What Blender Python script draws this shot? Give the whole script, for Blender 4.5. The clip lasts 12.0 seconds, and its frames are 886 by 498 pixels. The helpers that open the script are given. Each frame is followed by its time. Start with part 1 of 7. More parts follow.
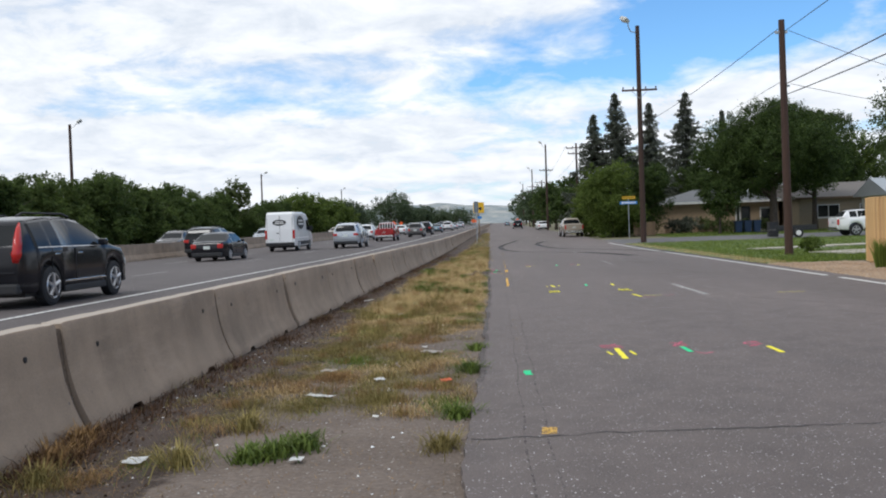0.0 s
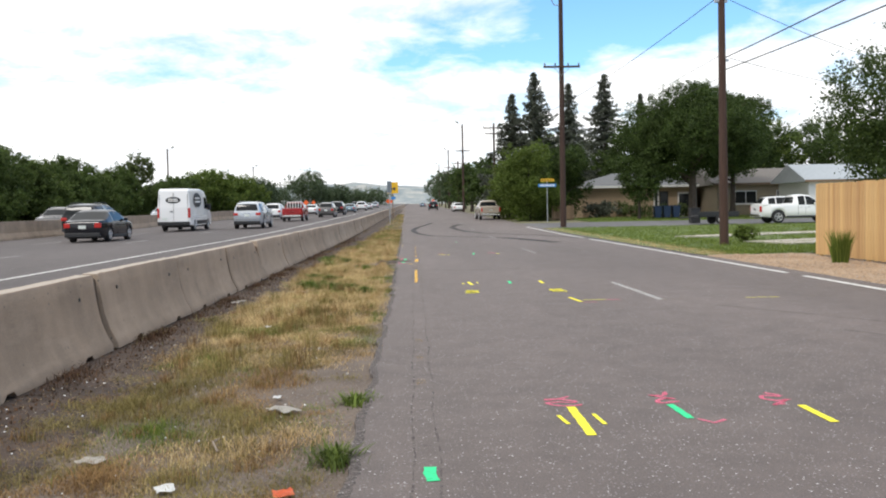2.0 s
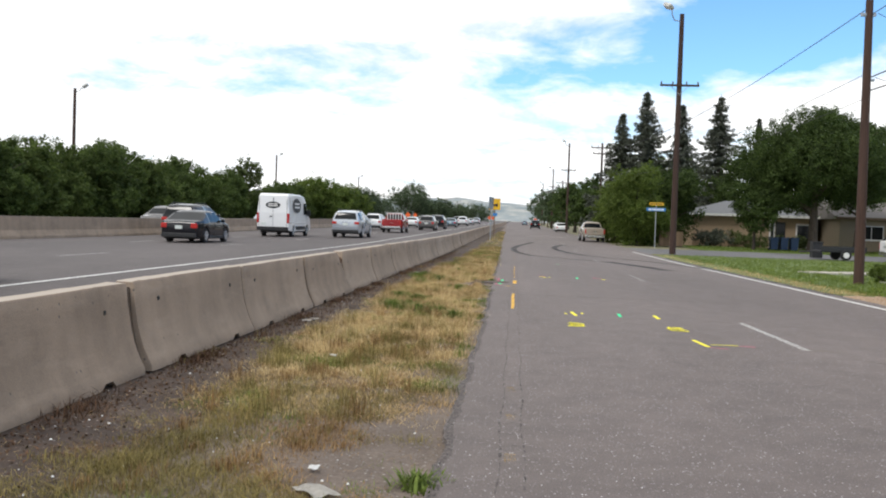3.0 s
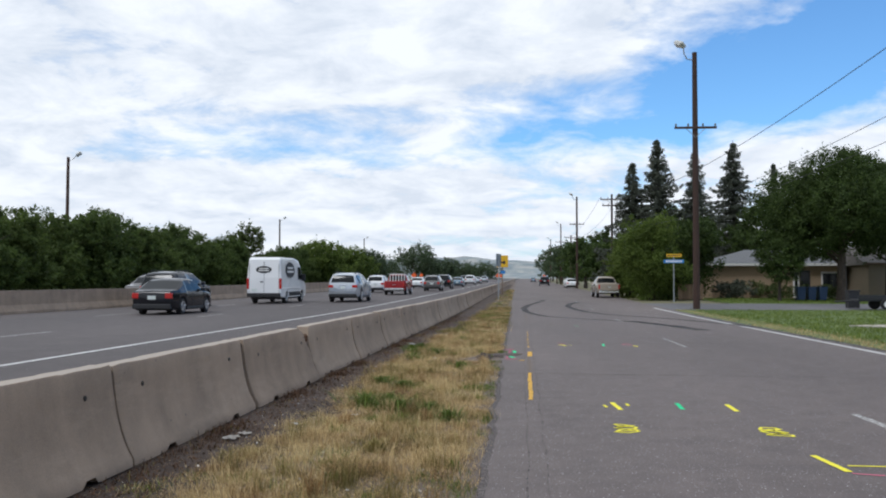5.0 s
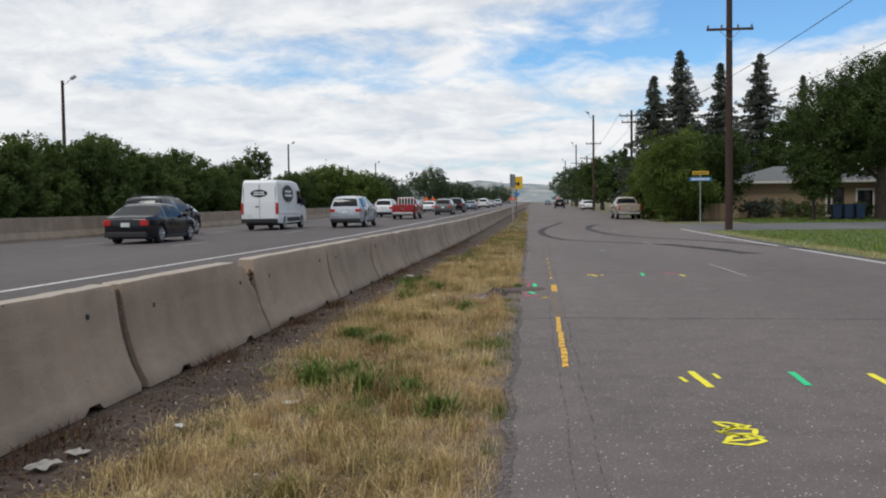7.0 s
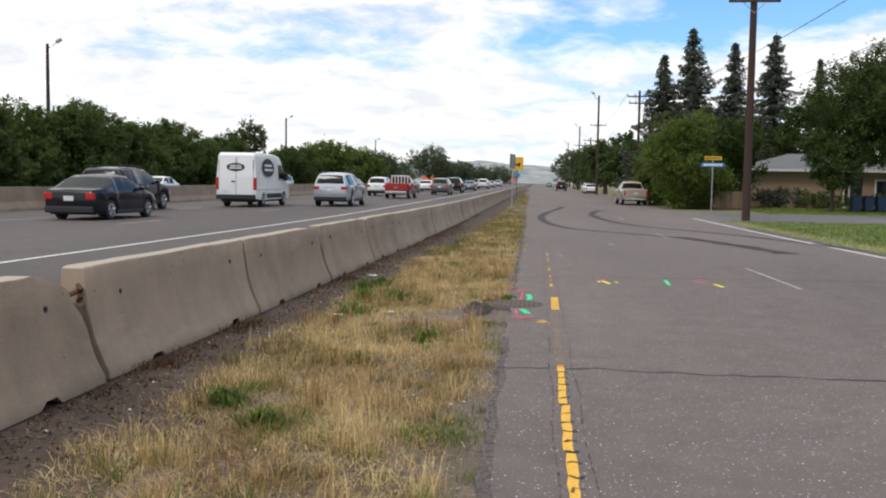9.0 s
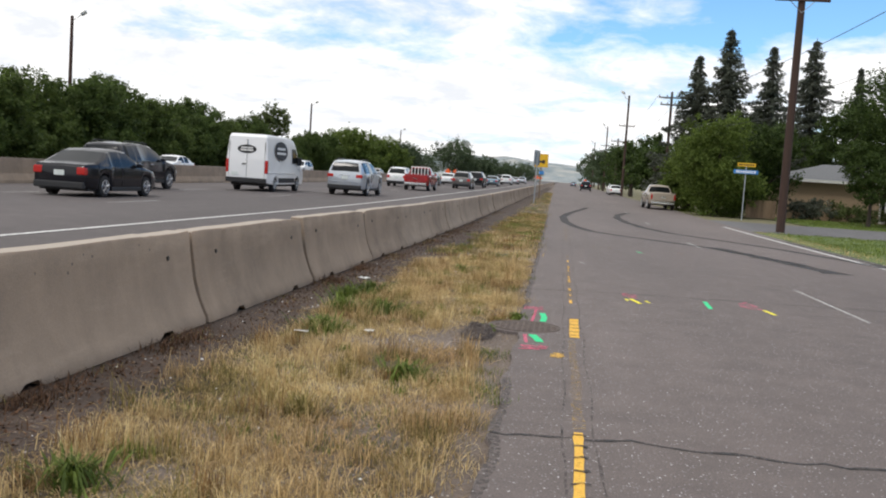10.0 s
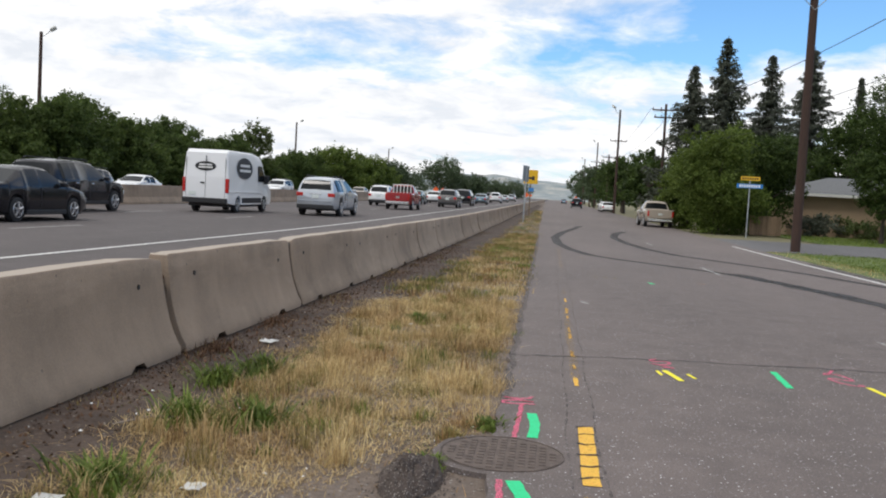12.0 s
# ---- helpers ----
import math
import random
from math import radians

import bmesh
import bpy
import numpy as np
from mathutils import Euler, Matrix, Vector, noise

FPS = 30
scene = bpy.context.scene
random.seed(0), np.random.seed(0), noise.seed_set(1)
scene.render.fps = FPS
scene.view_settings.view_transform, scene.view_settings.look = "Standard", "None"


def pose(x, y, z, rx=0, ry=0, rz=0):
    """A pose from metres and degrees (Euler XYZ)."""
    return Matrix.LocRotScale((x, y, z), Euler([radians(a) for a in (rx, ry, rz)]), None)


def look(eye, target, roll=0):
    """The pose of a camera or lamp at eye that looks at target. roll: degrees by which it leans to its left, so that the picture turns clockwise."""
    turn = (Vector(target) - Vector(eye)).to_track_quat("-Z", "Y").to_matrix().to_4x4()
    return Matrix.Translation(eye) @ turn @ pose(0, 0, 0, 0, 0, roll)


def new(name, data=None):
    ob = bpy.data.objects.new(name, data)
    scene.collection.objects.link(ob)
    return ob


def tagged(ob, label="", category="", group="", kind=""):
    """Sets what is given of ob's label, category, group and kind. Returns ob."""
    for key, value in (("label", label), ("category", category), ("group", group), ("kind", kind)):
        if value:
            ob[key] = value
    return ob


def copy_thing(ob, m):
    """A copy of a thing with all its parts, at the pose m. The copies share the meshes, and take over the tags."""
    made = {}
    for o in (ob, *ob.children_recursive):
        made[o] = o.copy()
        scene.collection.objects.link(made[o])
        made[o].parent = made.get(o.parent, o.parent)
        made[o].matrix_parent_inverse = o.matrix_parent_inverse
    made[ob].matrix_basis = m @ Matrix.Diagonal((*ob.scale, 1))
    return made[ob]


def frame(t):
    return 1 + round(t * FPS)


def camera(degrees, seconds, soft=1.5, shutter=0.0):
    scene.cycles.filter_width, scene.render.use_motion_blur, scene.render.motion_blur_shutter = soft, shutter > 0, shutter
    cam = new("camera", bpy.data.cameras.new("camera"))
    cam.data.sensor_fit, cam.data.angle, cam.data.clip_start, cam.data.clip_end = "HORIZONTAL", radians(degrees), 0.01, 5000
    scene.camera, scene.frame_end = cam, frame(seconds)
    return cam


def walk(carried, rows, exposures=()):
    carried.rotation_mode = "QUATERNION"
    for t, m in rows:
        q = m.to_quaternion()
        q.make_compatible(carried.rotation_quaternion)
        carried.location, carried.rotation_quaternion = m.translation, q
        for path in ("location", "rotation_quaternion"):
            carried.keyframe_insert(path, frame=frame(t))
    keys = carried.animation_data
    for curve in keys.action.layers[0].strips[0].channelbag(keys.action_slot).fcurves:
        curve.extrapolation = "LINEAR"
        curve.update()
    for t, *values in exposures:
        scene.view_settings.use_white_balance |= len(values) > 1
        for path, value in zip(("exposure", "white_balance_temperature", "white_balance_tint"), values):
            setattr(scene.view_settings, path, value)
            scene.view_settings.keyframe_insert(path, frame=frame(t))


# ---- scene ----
cam = camera(52.1, 12.0, soft=2.0)
PATH = [
    (0, (0.111, -2.065, 1.371), (-0.011, -0.069, 1.328), -2.0),
    (0.5, (0.119, -1.136, 1.375), (-0.008, 0.859, 1.323), 0.0),
    (1, (0.189, -0.18, 1.366), (0.238, 1.813, 1.214), 2.2),
    (1.5, (0.263, 0.715, 1.377), (0.415, 2.694, 1.13), 3.1),
    (2, (0.284, 1.633, 1.426), (0.347, 3.63, 1.335), -1.1),
    (2.5, (0.338, 2.595, 1.447), (0.263, 4.584, 1.252), 2.5),
    (2.7, (0.325, 2.955, 1.408), (0.199, 4.949, 1.315), 2.8),
    (4.3, (0.252, 6.213, 1.44), (0.076, 8.205, 1.448), -0.2),
    (4.5, (0.251, 6.598, 1.48), (0.081, 8.59, 1.543), -0.5),
    (5, (0.214, 7.537, 1.462), (0.037, 9.528, 1.537), 0.1),
    (5.5, (0.222, 8.497, 1.434), (0.087, 10.491, 1.513), -1.2),
    (6, (0.157, 9.49, 1.412), (-0.052, 11.475, 1.523), 0.6),
    (6.5, (0.142, 10.487, 1.374), (-0.062, 12.477, 1.383), -2.3),
    (7, (0.078, 11.459, 1.339), (-0.13, 13.446, 1.248), -0.7),
    (7.2, (0.084, 11.846, 1.39), (-0.134, 13.833, 1.318), 1.0),
    (8.8, (0.107, 14.894, 1.415), (-0.069, 16.885, 1.348), 1.5),
    (9, (0.11, 15.252, 1.406), (-0.097, 17.237, 1.269), 0.9),
    (9.5, (0.101, 16.248, 1.393), (-0.143, 18.22, 1.173), 1.7),
    (10, (0.12, 17.277, 1.398), (-0.131, 19.255, 1.245), 3.8),
    (10.5, (0.075, 18.268, 1.409), (-0.156, 20.251, 1.293), 1.9),
    (11, (0.073, 19.259, 1.423), (-0.182, 21.243, 1.395), 1.5),
    (11.5, (0.028, 20.251, 1.411), (-0.255, 22.229, 1.315), 1.6),
    (12, (0.054, 21.27, 1.391), (-0.18, 23.253, 1.28), 3.2),
]
# the clip's own exposure and white balance along the way: seconds, stops, kelvin, tint
EXPOSURE = [
    (0.0, -0.18, 6150, 10), (1.0, -0.16, 6150, 10), (1.5, 0.15, 6500, 10), (2.0, 0.28, 6500, 10), (2.7, 0.22, 6500, 10), (4.3, 0.05, 6200, 10),
    (4.5, 0.0, 6130, 10), (5.0, -0.26, 5980, 10), (6.0, -0.32, 6130, 10), (7.0, -0.38, 6350, 10), (9.0, -0.04, 6550, 11), (9.5, -0.04, 6650, 11),
    (10.0, 0.0, 6550, 11), (11.0, 0.05, 6450, 11), (11.5, -0.1, 6450, 11), (12.0, -0.1, 6450, 11),
]
walk(cam, [(t, look(eye, target, roll)) for t, eye, target, roll in PATH], EXPOSURE)

# ---------------------------------------------------------------- light
SUN_EL, SUN_AZ = 58.0, 215.0          # azimuth clockwise from +y
world = bpy.data.worlds.new("sky")
scene.world = world
world.use_nodes = True
wn, wl = world.node_tree.nodes, world.node_tree.links
wn.clear()


def wnode(kind, **sets):
    n = wn.new(kind)
    for k, v in sets.items():
        n.inputs[k].default_value = v
    return n


w_out = wn.new("ShaderNodeOutputWorld")
w_bg = wn.new("ShaderNodeBackground")
w_sky = wn.new("ShaderNodeTexSky")
w_sky.sky_type = "NISHITA"
w_sky.sun_disc = False
w_sky.sun_elevation = radians(SUN_EL)
w_sky.sun_rotation = radians(SUN_AZ)
w_sky.dust_density = 0.6
w_sky.ozone_density = 2.0
w_tc = wn.new("ShaderNodeTexCoord")
w_sep = wn.new("ShaderNodeSeparateXYZ")
wl.new(w_tc.outputs["Generated"], w_sep.inputs[0])


def wmath(op, a, b=None, c=None, clamp=False):
    n = wn.new("ShaderNodeMath")
    n.operation, n.use_clamp = op, clamp
    for i, v in enumerate((a, b, c)):
        if v is None:
            continue
        if isinstance(v, (int, float)):
            n.inputs[i].default_value = v
        else:
            wl.new(v, n.inputs[i])
    return n.outputs[0]


# cloud deck: the view direction is projected on a flat layer overhead
w_h = wmath("ADD", wmath("MAXIMUM", w_sep.outputs["Z"], 0.0), 0.22)
w_px, w_py = wmath("DIVIDE", w_sep.outputs["X"], w_h), wmath("DIVIDE", w_sep.outputs["Y"], w_h)
w_vec = wn.new("ShaderNodeCombineXYZ")
wl.new(w_px, w_vec.inputs[0]), wl.new(w_py, w_vec.inputs[1])
w_n1 = wnode("ShaderNodeTexNoise", Scale=1.55, Detail=10.0, Roughness=0.58, Distortion=0.15)
w_n2 = wnode("ShaderNodeTexNoise", Scale=4.0, Detail=9.0, Roughness=0.62, Distortion=0.3)
w_off = wn.new("ShaderNodeVectorMath")
w_off.operation = "ADD"
w_off.inputs[1].default_value = (3.1, 7.4, 0.0)
wl.new(w_vec.outputs[0], w_off.inputs[0])
wl.new(w_off.outputs[0], w_n1.inputs["Vector"]), wl.new(w_off.outputs[0], w_n2.inputs["Vector"])
# a low bank along the horizon and a broad sheet above it, with a wedge of blue between that opens to the right
w_az = wmath("MULTIPLY", wmath("ARCTAN2", w_sep.outputs["X"], w_sep.outputs["Y"]), 57.3)
w_az = wmath("MINIMUM", wmath("MAXIMUM", w_az, -32.0), 30.0)
w_el = wmath("MULTIPLY", wmath("ARCSINE", w_sep.outputs["Z"]), 57.3)
w_right = wmath("MAXIMUM", w_az, 0.0)
w_bank = wmath("ADD", wmath("MULTIPLY", wmath("MAXIMUM", wmath("SUBTRACT", w_az, 4.0), 0.0), 0.13), 7.6)
w_sheet = wmath("ADD", wmath("ADD", wmath("MULTIPLY", wmath("ADD", w_az, 20.0), 0.10), wmath("MULTIPLY", w_right, 0.55)), 8.1)
w_lobank = wmath("DIVIDE", wmath("SUBTRACT", w_bank, w_el), 6.5)
w_hisheet = wmath("DIVIDE", wmath("SUBTRACT", w_el, w_sheet), 22.0)
w_bias = wmath("MINIMUM", wmath("MAXIMUM", wmath("MAXIMUM", w_lobank, w_hisheet), -0.26), 0.17)
w_fine = wmath("ADD", wmath("MULTIPLY", w_n1.outputs["Fac"], 0.9), wmath("MULTIPLY", w_n2.outputs["Fac"], 0.65))
w_left = wmath("MULTIPLY", wmath("MAXIMUM", wmath("MULTIPLY", w_az, -1.0), 0.0), 0.004)
w_cov = wmath("ADD", wmath("ADD", wmath("SUBTRACT", w_fine, 0.24), w_bias), w_left)
w_ramp = wn.new("ShaderNodeValToRGB")
w_ramp.color_ramp.elements[0].position, w_ramp.color_ramp.elements[1].position = 0.40, 0.66
wl.new(w_cov, w_ramp.inputs["Fac"])
w_tone = wn.new("ShaderNodeMix")
w_tone.data_type = "RGBA"
w_tone.inputs["A"].default_value, w_tone.inputs["B"].default_value = (0.90, 0.94, 0.99, 1), (1.19, 1.19, 1.18, 1)
w_r2 = wn.new("ShaderNodeValToRGB")
w_r2.color_ramp.elements[0].position, w_r2.color_ramp.elements[1].position = 0.38, 0.60
wl.new(w_n2.outputs["Fac"], w_r2.inputs["Fac"])
wl.new(w_r2.outputs["Color"], w_tone.inputs["Factor"])
w_blue = wn.new("ShaderNodeVectorMath")
w_blue.operation = "MULTIPLY"
w_blue.inputs[1].default_value = (0.112, 0.158, 0.190)
wl.new(w_sky.outputs["Color"], w_blue.inputs[0])
w_mix = wn.new("ShaderNodeMix")
w_mix.data_type = "RGBA"
wl.new(w_ramp.outputs["Color"], w_mix.inputs["Factor"])
wl.new(w_blue.outputs[0], w_mix.inputs["A"]), wl.new(w_tone.outputs["Result"], w_mix.inputs["B"])
wl.new(w_mix.outputs["Result"], w_bg.inputs["Color"])
w_bg.inputs["Strength"].default_value = 1.0
wl.new(w_bg.outputs[0], w_out.inputs["Surface"])

sun = new("sun", bpy.data.lights.new("sun", "SUN"))
sun.data.energy, sun.data.angle, sun.data.color = 1.5, radians(14), (1.0, 0.965, 0.915)
_az, _el = radians(SUN_AZ), radians(SUN_EL)
sun.matrix_world = look((math.sin(_az) * math.cos(_el) * 50, math.cos(_az) * math.cos(_el) * 50, math.sin(_el) * 50), (0, 0, 0))

# ---------------------------------------------------------------- materials


def material(name, rough=0.8, metal=0.0, base=(0.5, 0.5, 0.5)):
    m = bpy.data.materials.new(name)
    m.use_nodes = True
    b = m.node_tree.nodes["Principled BSDF"]
    b.inputs["Base Color"].default_value = (*base, 1)
    b.inputs["Roughness"].default_value = rough
    b.inputs["Metallic"].default_value = metal
    return m


class Nodes:
    """Short hand for wiring one material."""

    def __init__(self, m):
        self.m, self.n, self.l = m, m.node_tree.nodes, m.node_tree.links
        self.b = self.n["Principled BSDF"]
        self.tc = self.n.new("ShaderNodeTexCoord")
        self.geo = self.n.new("ShaderNodeNewGeometry")
        self.oi = self.n.new("ShaderNodeObjectInfo")

    def noise(self, scale, detail=4.0, rough=0.6, vec=None, stretch=None, distortion=0.0):
        t = self.n.new("ShaderNodeTexNoise")
        t.inputs["Scale"].default_value, t.inputs["Detail"].default_value = scale, detail
        t.inputs["Roughness"].default_value, t.inputs["Distortion"].default_value = rough, distortion
        v = vec or self.geo.outputs["Position"]
        if stretch:
            s = self.n.new("ShaderNodeVectorMath")
            s.operation = "MULTIPLY"
            s.inputs[1].default_value = stretch
            self.l.new(v, s.inputs[0])
            v = s.outputs[0]
        self.l.new(v, t.inputs["Vector"])
        return t.outputs["Fac"]

    def cells(self, scale, out="Color", vec=None):
        t = self.n.new("ShaderNodeTexVoronoi")
        t.inputs["Scale"].default_value = scale
        self.l.new(vec or self.geo.outputs["Position"], t.inputs["Vector"])
        return t.outputs[out]

    def ramp(self, fac, *stops):
        r = self.n.new("ShaderNodeValToRGB")
        e = r.color_ramp.elements
        while len(e) < len(stops):
            e.new(0.5)
        for el, (p, c) in zip(e, stops):
            el.position = p
            el.color = (c, c, c, 1) if isinstance(c, (int, float)) else (*c, 1)
        self.l.new(fac, r.inputs["Fac"])
        return r.outputs["Color"]

    def mix(self, fac, a, b, mode="MIX"):
        x = self.n.new("ShaderNodeMix")
        x.data_type, x.blend_type = "RGBA", mode
        for key, v in (("Factor", fac), ("A", a), ("B", b)):
            s = [i for i in x.inputs if i.name == key and i.type in (("VALUE",) if key == "Factor" else ("RGBA",))][0]
            if isinstance(v, tuple):
                s.default_value = (*v, 1)
            elif isinstance(v, (int, float)):
                s.default_value = v
            else:
                self.l.new(v, s)
        return [o for o in x.outputs if o.type == "RGBA"][0]

    def math(self, op, a, b=0.0):
        x = self.n.new("ShaderNodeMath")
        x.operation = op
        for i, v in enumerate((a, b)):
            if isinstance(v, (int, float)):
                x.inputs[i].default_value = v
            else:
                self.l.new(v, x.inputs[i])
        return x.outputs[0]

    def colour(self, c):
        self.l.new(c, self.b.inputs["Base Color"])

    def rough(self, c):
        self.l.new(c, self.b.inputs["Roughness"])

    def bump(self, h, strength=0.3, distance=0.01):
        x = self.n.new("ShaderNodeBump")
        x.inputs["Strength"].default_value, x.inputs["Distance"].default_value = strength, distance
        self.l.new(h, x.inputs["Height"])
        self.l.new(x.outputs["Normal"], self.b.inputs["Normal"])

    def wear(self, fac):
        """Lets the ground show through where fac is 0."""
        t, s = self.n.new("ShaderNodeBsdfTransparent"), self.n.new("ShaderNodeMixShader")
        self.l.new(fac, s.inputs[0]), self.l.new(t.outputs[0], s.inputs[1])
        self.l.new(self.b.outputs[0], s.inputs[2])
        self.l.new(s.outputs[0], self.n["Material Output"].inputs["Surface"])


def asphalt(name, tone, chips):
    m = material(name, 0.85)
    k = Nodes(m)
    big = k.noise(0.22, 5, 0.6, stretch=(1.0, 0.25, 1.0))
    mid = k.noise(2.5, 5, 0.65)
    fine = k.noise(90, 3, 0.7)
    c = k.ramp(big, (0.3, tuple(v * 0.74 for v in tone)), (0.7, tuple(v * 1.14 for v in tone)))
    c = k.mix(0.5, c, k.ramp(mid, (0.3, 0.35), (0.7, 0.65)), "OVERLAY")
    c = k.mix(0.85, c, k.ramp(fine, (0.30, 0.18), (0.72, 0.80)), "OVERLAY")
    pick = k.n.new("ShaderNodeSeparateColor")
    k.l.new(k.cells(62), pick.inputs[0])
    near = k.ramp(k.math("ADD", k.cells(62, "Distance"), k.math("MULTIPLY", pick.outputs[2], 0.26)), (0.30, 1.0), (0.40, 0.0))
    stone = k.math("MULTIPLY", k.ramp(pick.outputs[0], (1.0 - chips, 0.0), (1.0 - chips + 0.03, 1.0)), near)
    c = k.mix(stone, c, k.ramp(pick.outputs[1], (0.0, (0.20, 0.18, 0.18)), (0.75, (0.32, 0.30, 0.295)), (1.0, (0.78, 0.76, 0.75))))
    k.colour(c)
    k.rough(k.ramp(fine, (0.3, 0.72), (0.7, 0.95)))
    k.bump(k.math("ADD", fine, stone), 0.5, 0.006)
    return m


def concrete(name, tone):
    m = material(name, 0.88)
    k = Nodes(m)
    blot = k.noise(1.1, 6, 0.65)
    streak = k.noise(3.0, 4, 0.6, stretch=(1.0, 1.0, 0.12))
    fine = k.noise(70, 3, 0.6)
    pk = k.n.new("ShaderNodeSeparateColor")
    k.l.new(k.cells(9), pk.inputs[0])
    pits = k.math("MAXIMUM", k.ramp(k.cells(9, "Distance"), (0.06, 0.0), (0.13, 1.0)), k.ramp(pk.outputs[0], (0.86, 1.0), (0.90, 0.0)))
    scuff = k.ramp(k.noise(2.2, 6, 0.7, stretch=(1.0, 0.35, 1.6)), (0.52, 0.0), (0.72, 1.0))
    c = k.ramp(blot, (0.28, tuple(v * 0.62 for v in tone)), (0.5, tuple(v * 0.94 for v in tone)), (0.75, tuple(min(1, v * 1.15) for v in tone)))
    c = k.mix(0.36, c, k.ramp(streak, (0.35, 0.32), (0.65, 0.64)), "OVERLAY")
    c = k.mix(k.math("MULTIPLY", scuff, 0.42), c, tuple(min(0.8, v * 1.45 + 0.04) for v in tone))
    c = k.mix(0.30, c, k.ramp(fine, (0.3, 0.3), (0.7, 0.7)), "OVERLAY")
    c = k.mix(0.22, c, k.mix(k.oi.outputs["Random"], (0.20, 0.165, 0.13), (0.40, 0.34, 0.275)))
    c = k.mix(k.math("MULTIPLY", k.math("SUBTRACT", 1.0, pits), 0.85), c, (0.10, 0.09, 0.08))
    # upward faces painted paler and greyer, their lit look put into the colour
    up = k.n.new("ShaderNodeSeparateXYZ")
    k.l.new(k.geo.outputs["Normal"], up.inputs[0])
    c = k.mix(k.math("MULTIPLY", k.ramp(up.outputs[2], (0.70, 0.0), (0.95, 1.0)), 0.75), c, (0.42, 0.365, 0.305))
    k.colour(c)
    k.bump(k.math("ADD", fine, pits), 0.35, 0.006)
    return m


def soil(name, stops, gravel=0.3, scale=1.0):
    m = material(name, 0.95)
    k = Nodes(m)
    big = k.noise(0.9 * scale, 6, 0.65)
    fine = k.noise(26 * scale, 5, 0.7)
    c = k.ramp(big, *stops)
    c = k.mix(0.6, c, k.ramp(fine, (0.28, 0.2), (0.72, 0.8)), "OVERLAY")
    pick = k.n.new("ShaderNodeSeparateColor")
    k.l.new(k.cells(38 * scale), pick.inputs[0])
    near = k.ramp(k.cells(38 * scale, "Distance"), (0.25, 1.0), (0.4, 0.0))
    stone = k.math("MULTIPLY", k.ramp(pick.outputs[0], (1 - gravel, 0.0), (1 - gravel + 0.05, 1.0)), near)
    c = k.mix(stone, c, k.ramp(pick.outputs[1], (0.0, (0.16, 0.14, 0.13)), (1.0, (0.42, 0.38, 0.34))))
    k.colour(c)
    k.bump(k.math("ADD", fine, stone), 0.7, 0.02)
    return m


def leaf(name, dark, light, through_amount=0.3, rough=0.6):
    m = material(name, rough)
    k = Nodes(m)
    c = k.ramp(k.geo.outputs["Random Per Island"], (0.0, dark), (0.6, tuple((a + b) / 2 for a, b in zip(dark, light))), (1.0, light))
    c = k.mix(0.55, c, k.ramp(k.noise(0.8, 4), (0.3, 0.22), (0.7, 0.80)), "OVERLAY")
    k.colour(c)
    k.b.inputs["Specular IOR Level"].default_value = 0.25
    t, s = k.n.new("ShaderNodeBsdfTranslucent"), k.n.new("ShaderNodeMixShader")
    k.l.new(c, t.inputs["Color"])
    s.inputs[0].default_value = through_amount
    k.l.new(k.b.outputs[0], s.inputs[1]), k.l.new(t.outputs[0], s.inputs[2])
    k.l.new(s.outputs[0], k.n["Material Output"].inputs["Surface"])
    return m


def wood(name, a, b, grain=(14.0, 14.0, 0.9), rough=0.8):
    m = material(name, rough)
    k = Nodes(m)
    g = k.noise(3.0, 5, 0.65, vec=k.tc.outputs["Object"], stretch=grain, distortion=0.4)
    c = k.ramp(g, (0.3, a), (0.7, b))
    c = k.mix(0.6, c, k.ramp(k.oi.outputs["Random"], (0.0, 0.30), (1.0, 0.68)), "OVERLAY")
    k.colour(c)
    k.bump(g, 0.3, 0.006)
    return m


def paint(name, base, cover=0.62, scale=30.0):
    """Sprayed or rolled road paint, worn so that the road shows through."""
    m = material(name, 0.75, base=base)
    k = Nodes(m)
    k.colour(k.mix(0.5, base, k.ramp(k.noise(40, 3), (0.3, 0.35), (0.7, 0.65)), "OVERLAY"))
    k.wear(k.ramp(k.noise(scale, 5, 0.75), (cover - 0.3, 1.0), (cover, 0.0)) if cover < 1 else k.ramp(k.noise(scale), (0.0, 1.0), (1.0, 1.0)))
    return m


def lacquer(name, base, metal=0.0):
    m = material(name, 0.28, metal, base)
    k = Nodes(m)
    k.b.inputs["Coat Weight"].default_value = 0.25
    k.b.inputs["Coat Roughness"].default_value = 0.08
    k.colour(k.mix(0.08, base, k.ramp(k.noise(2.0, 3), (0.3, 0.4), (0.7, 0.6)), "OVERLAY"))
    k.b.inputs["Roughness"].default_value = 0.20
    return m


def plain(name, base, rough=0.6, metal=0.0, amount=0.3, scale=6.0):
    m = material(name, rough, metal, base)
    k = Nodes(m)
    k.colour(k.mix(amount, base, k.ramp(k.noise(scale, 5, 0.65), (0.3, 0.3), (0.7, 0.7)), "OVERLAY"))
    return m


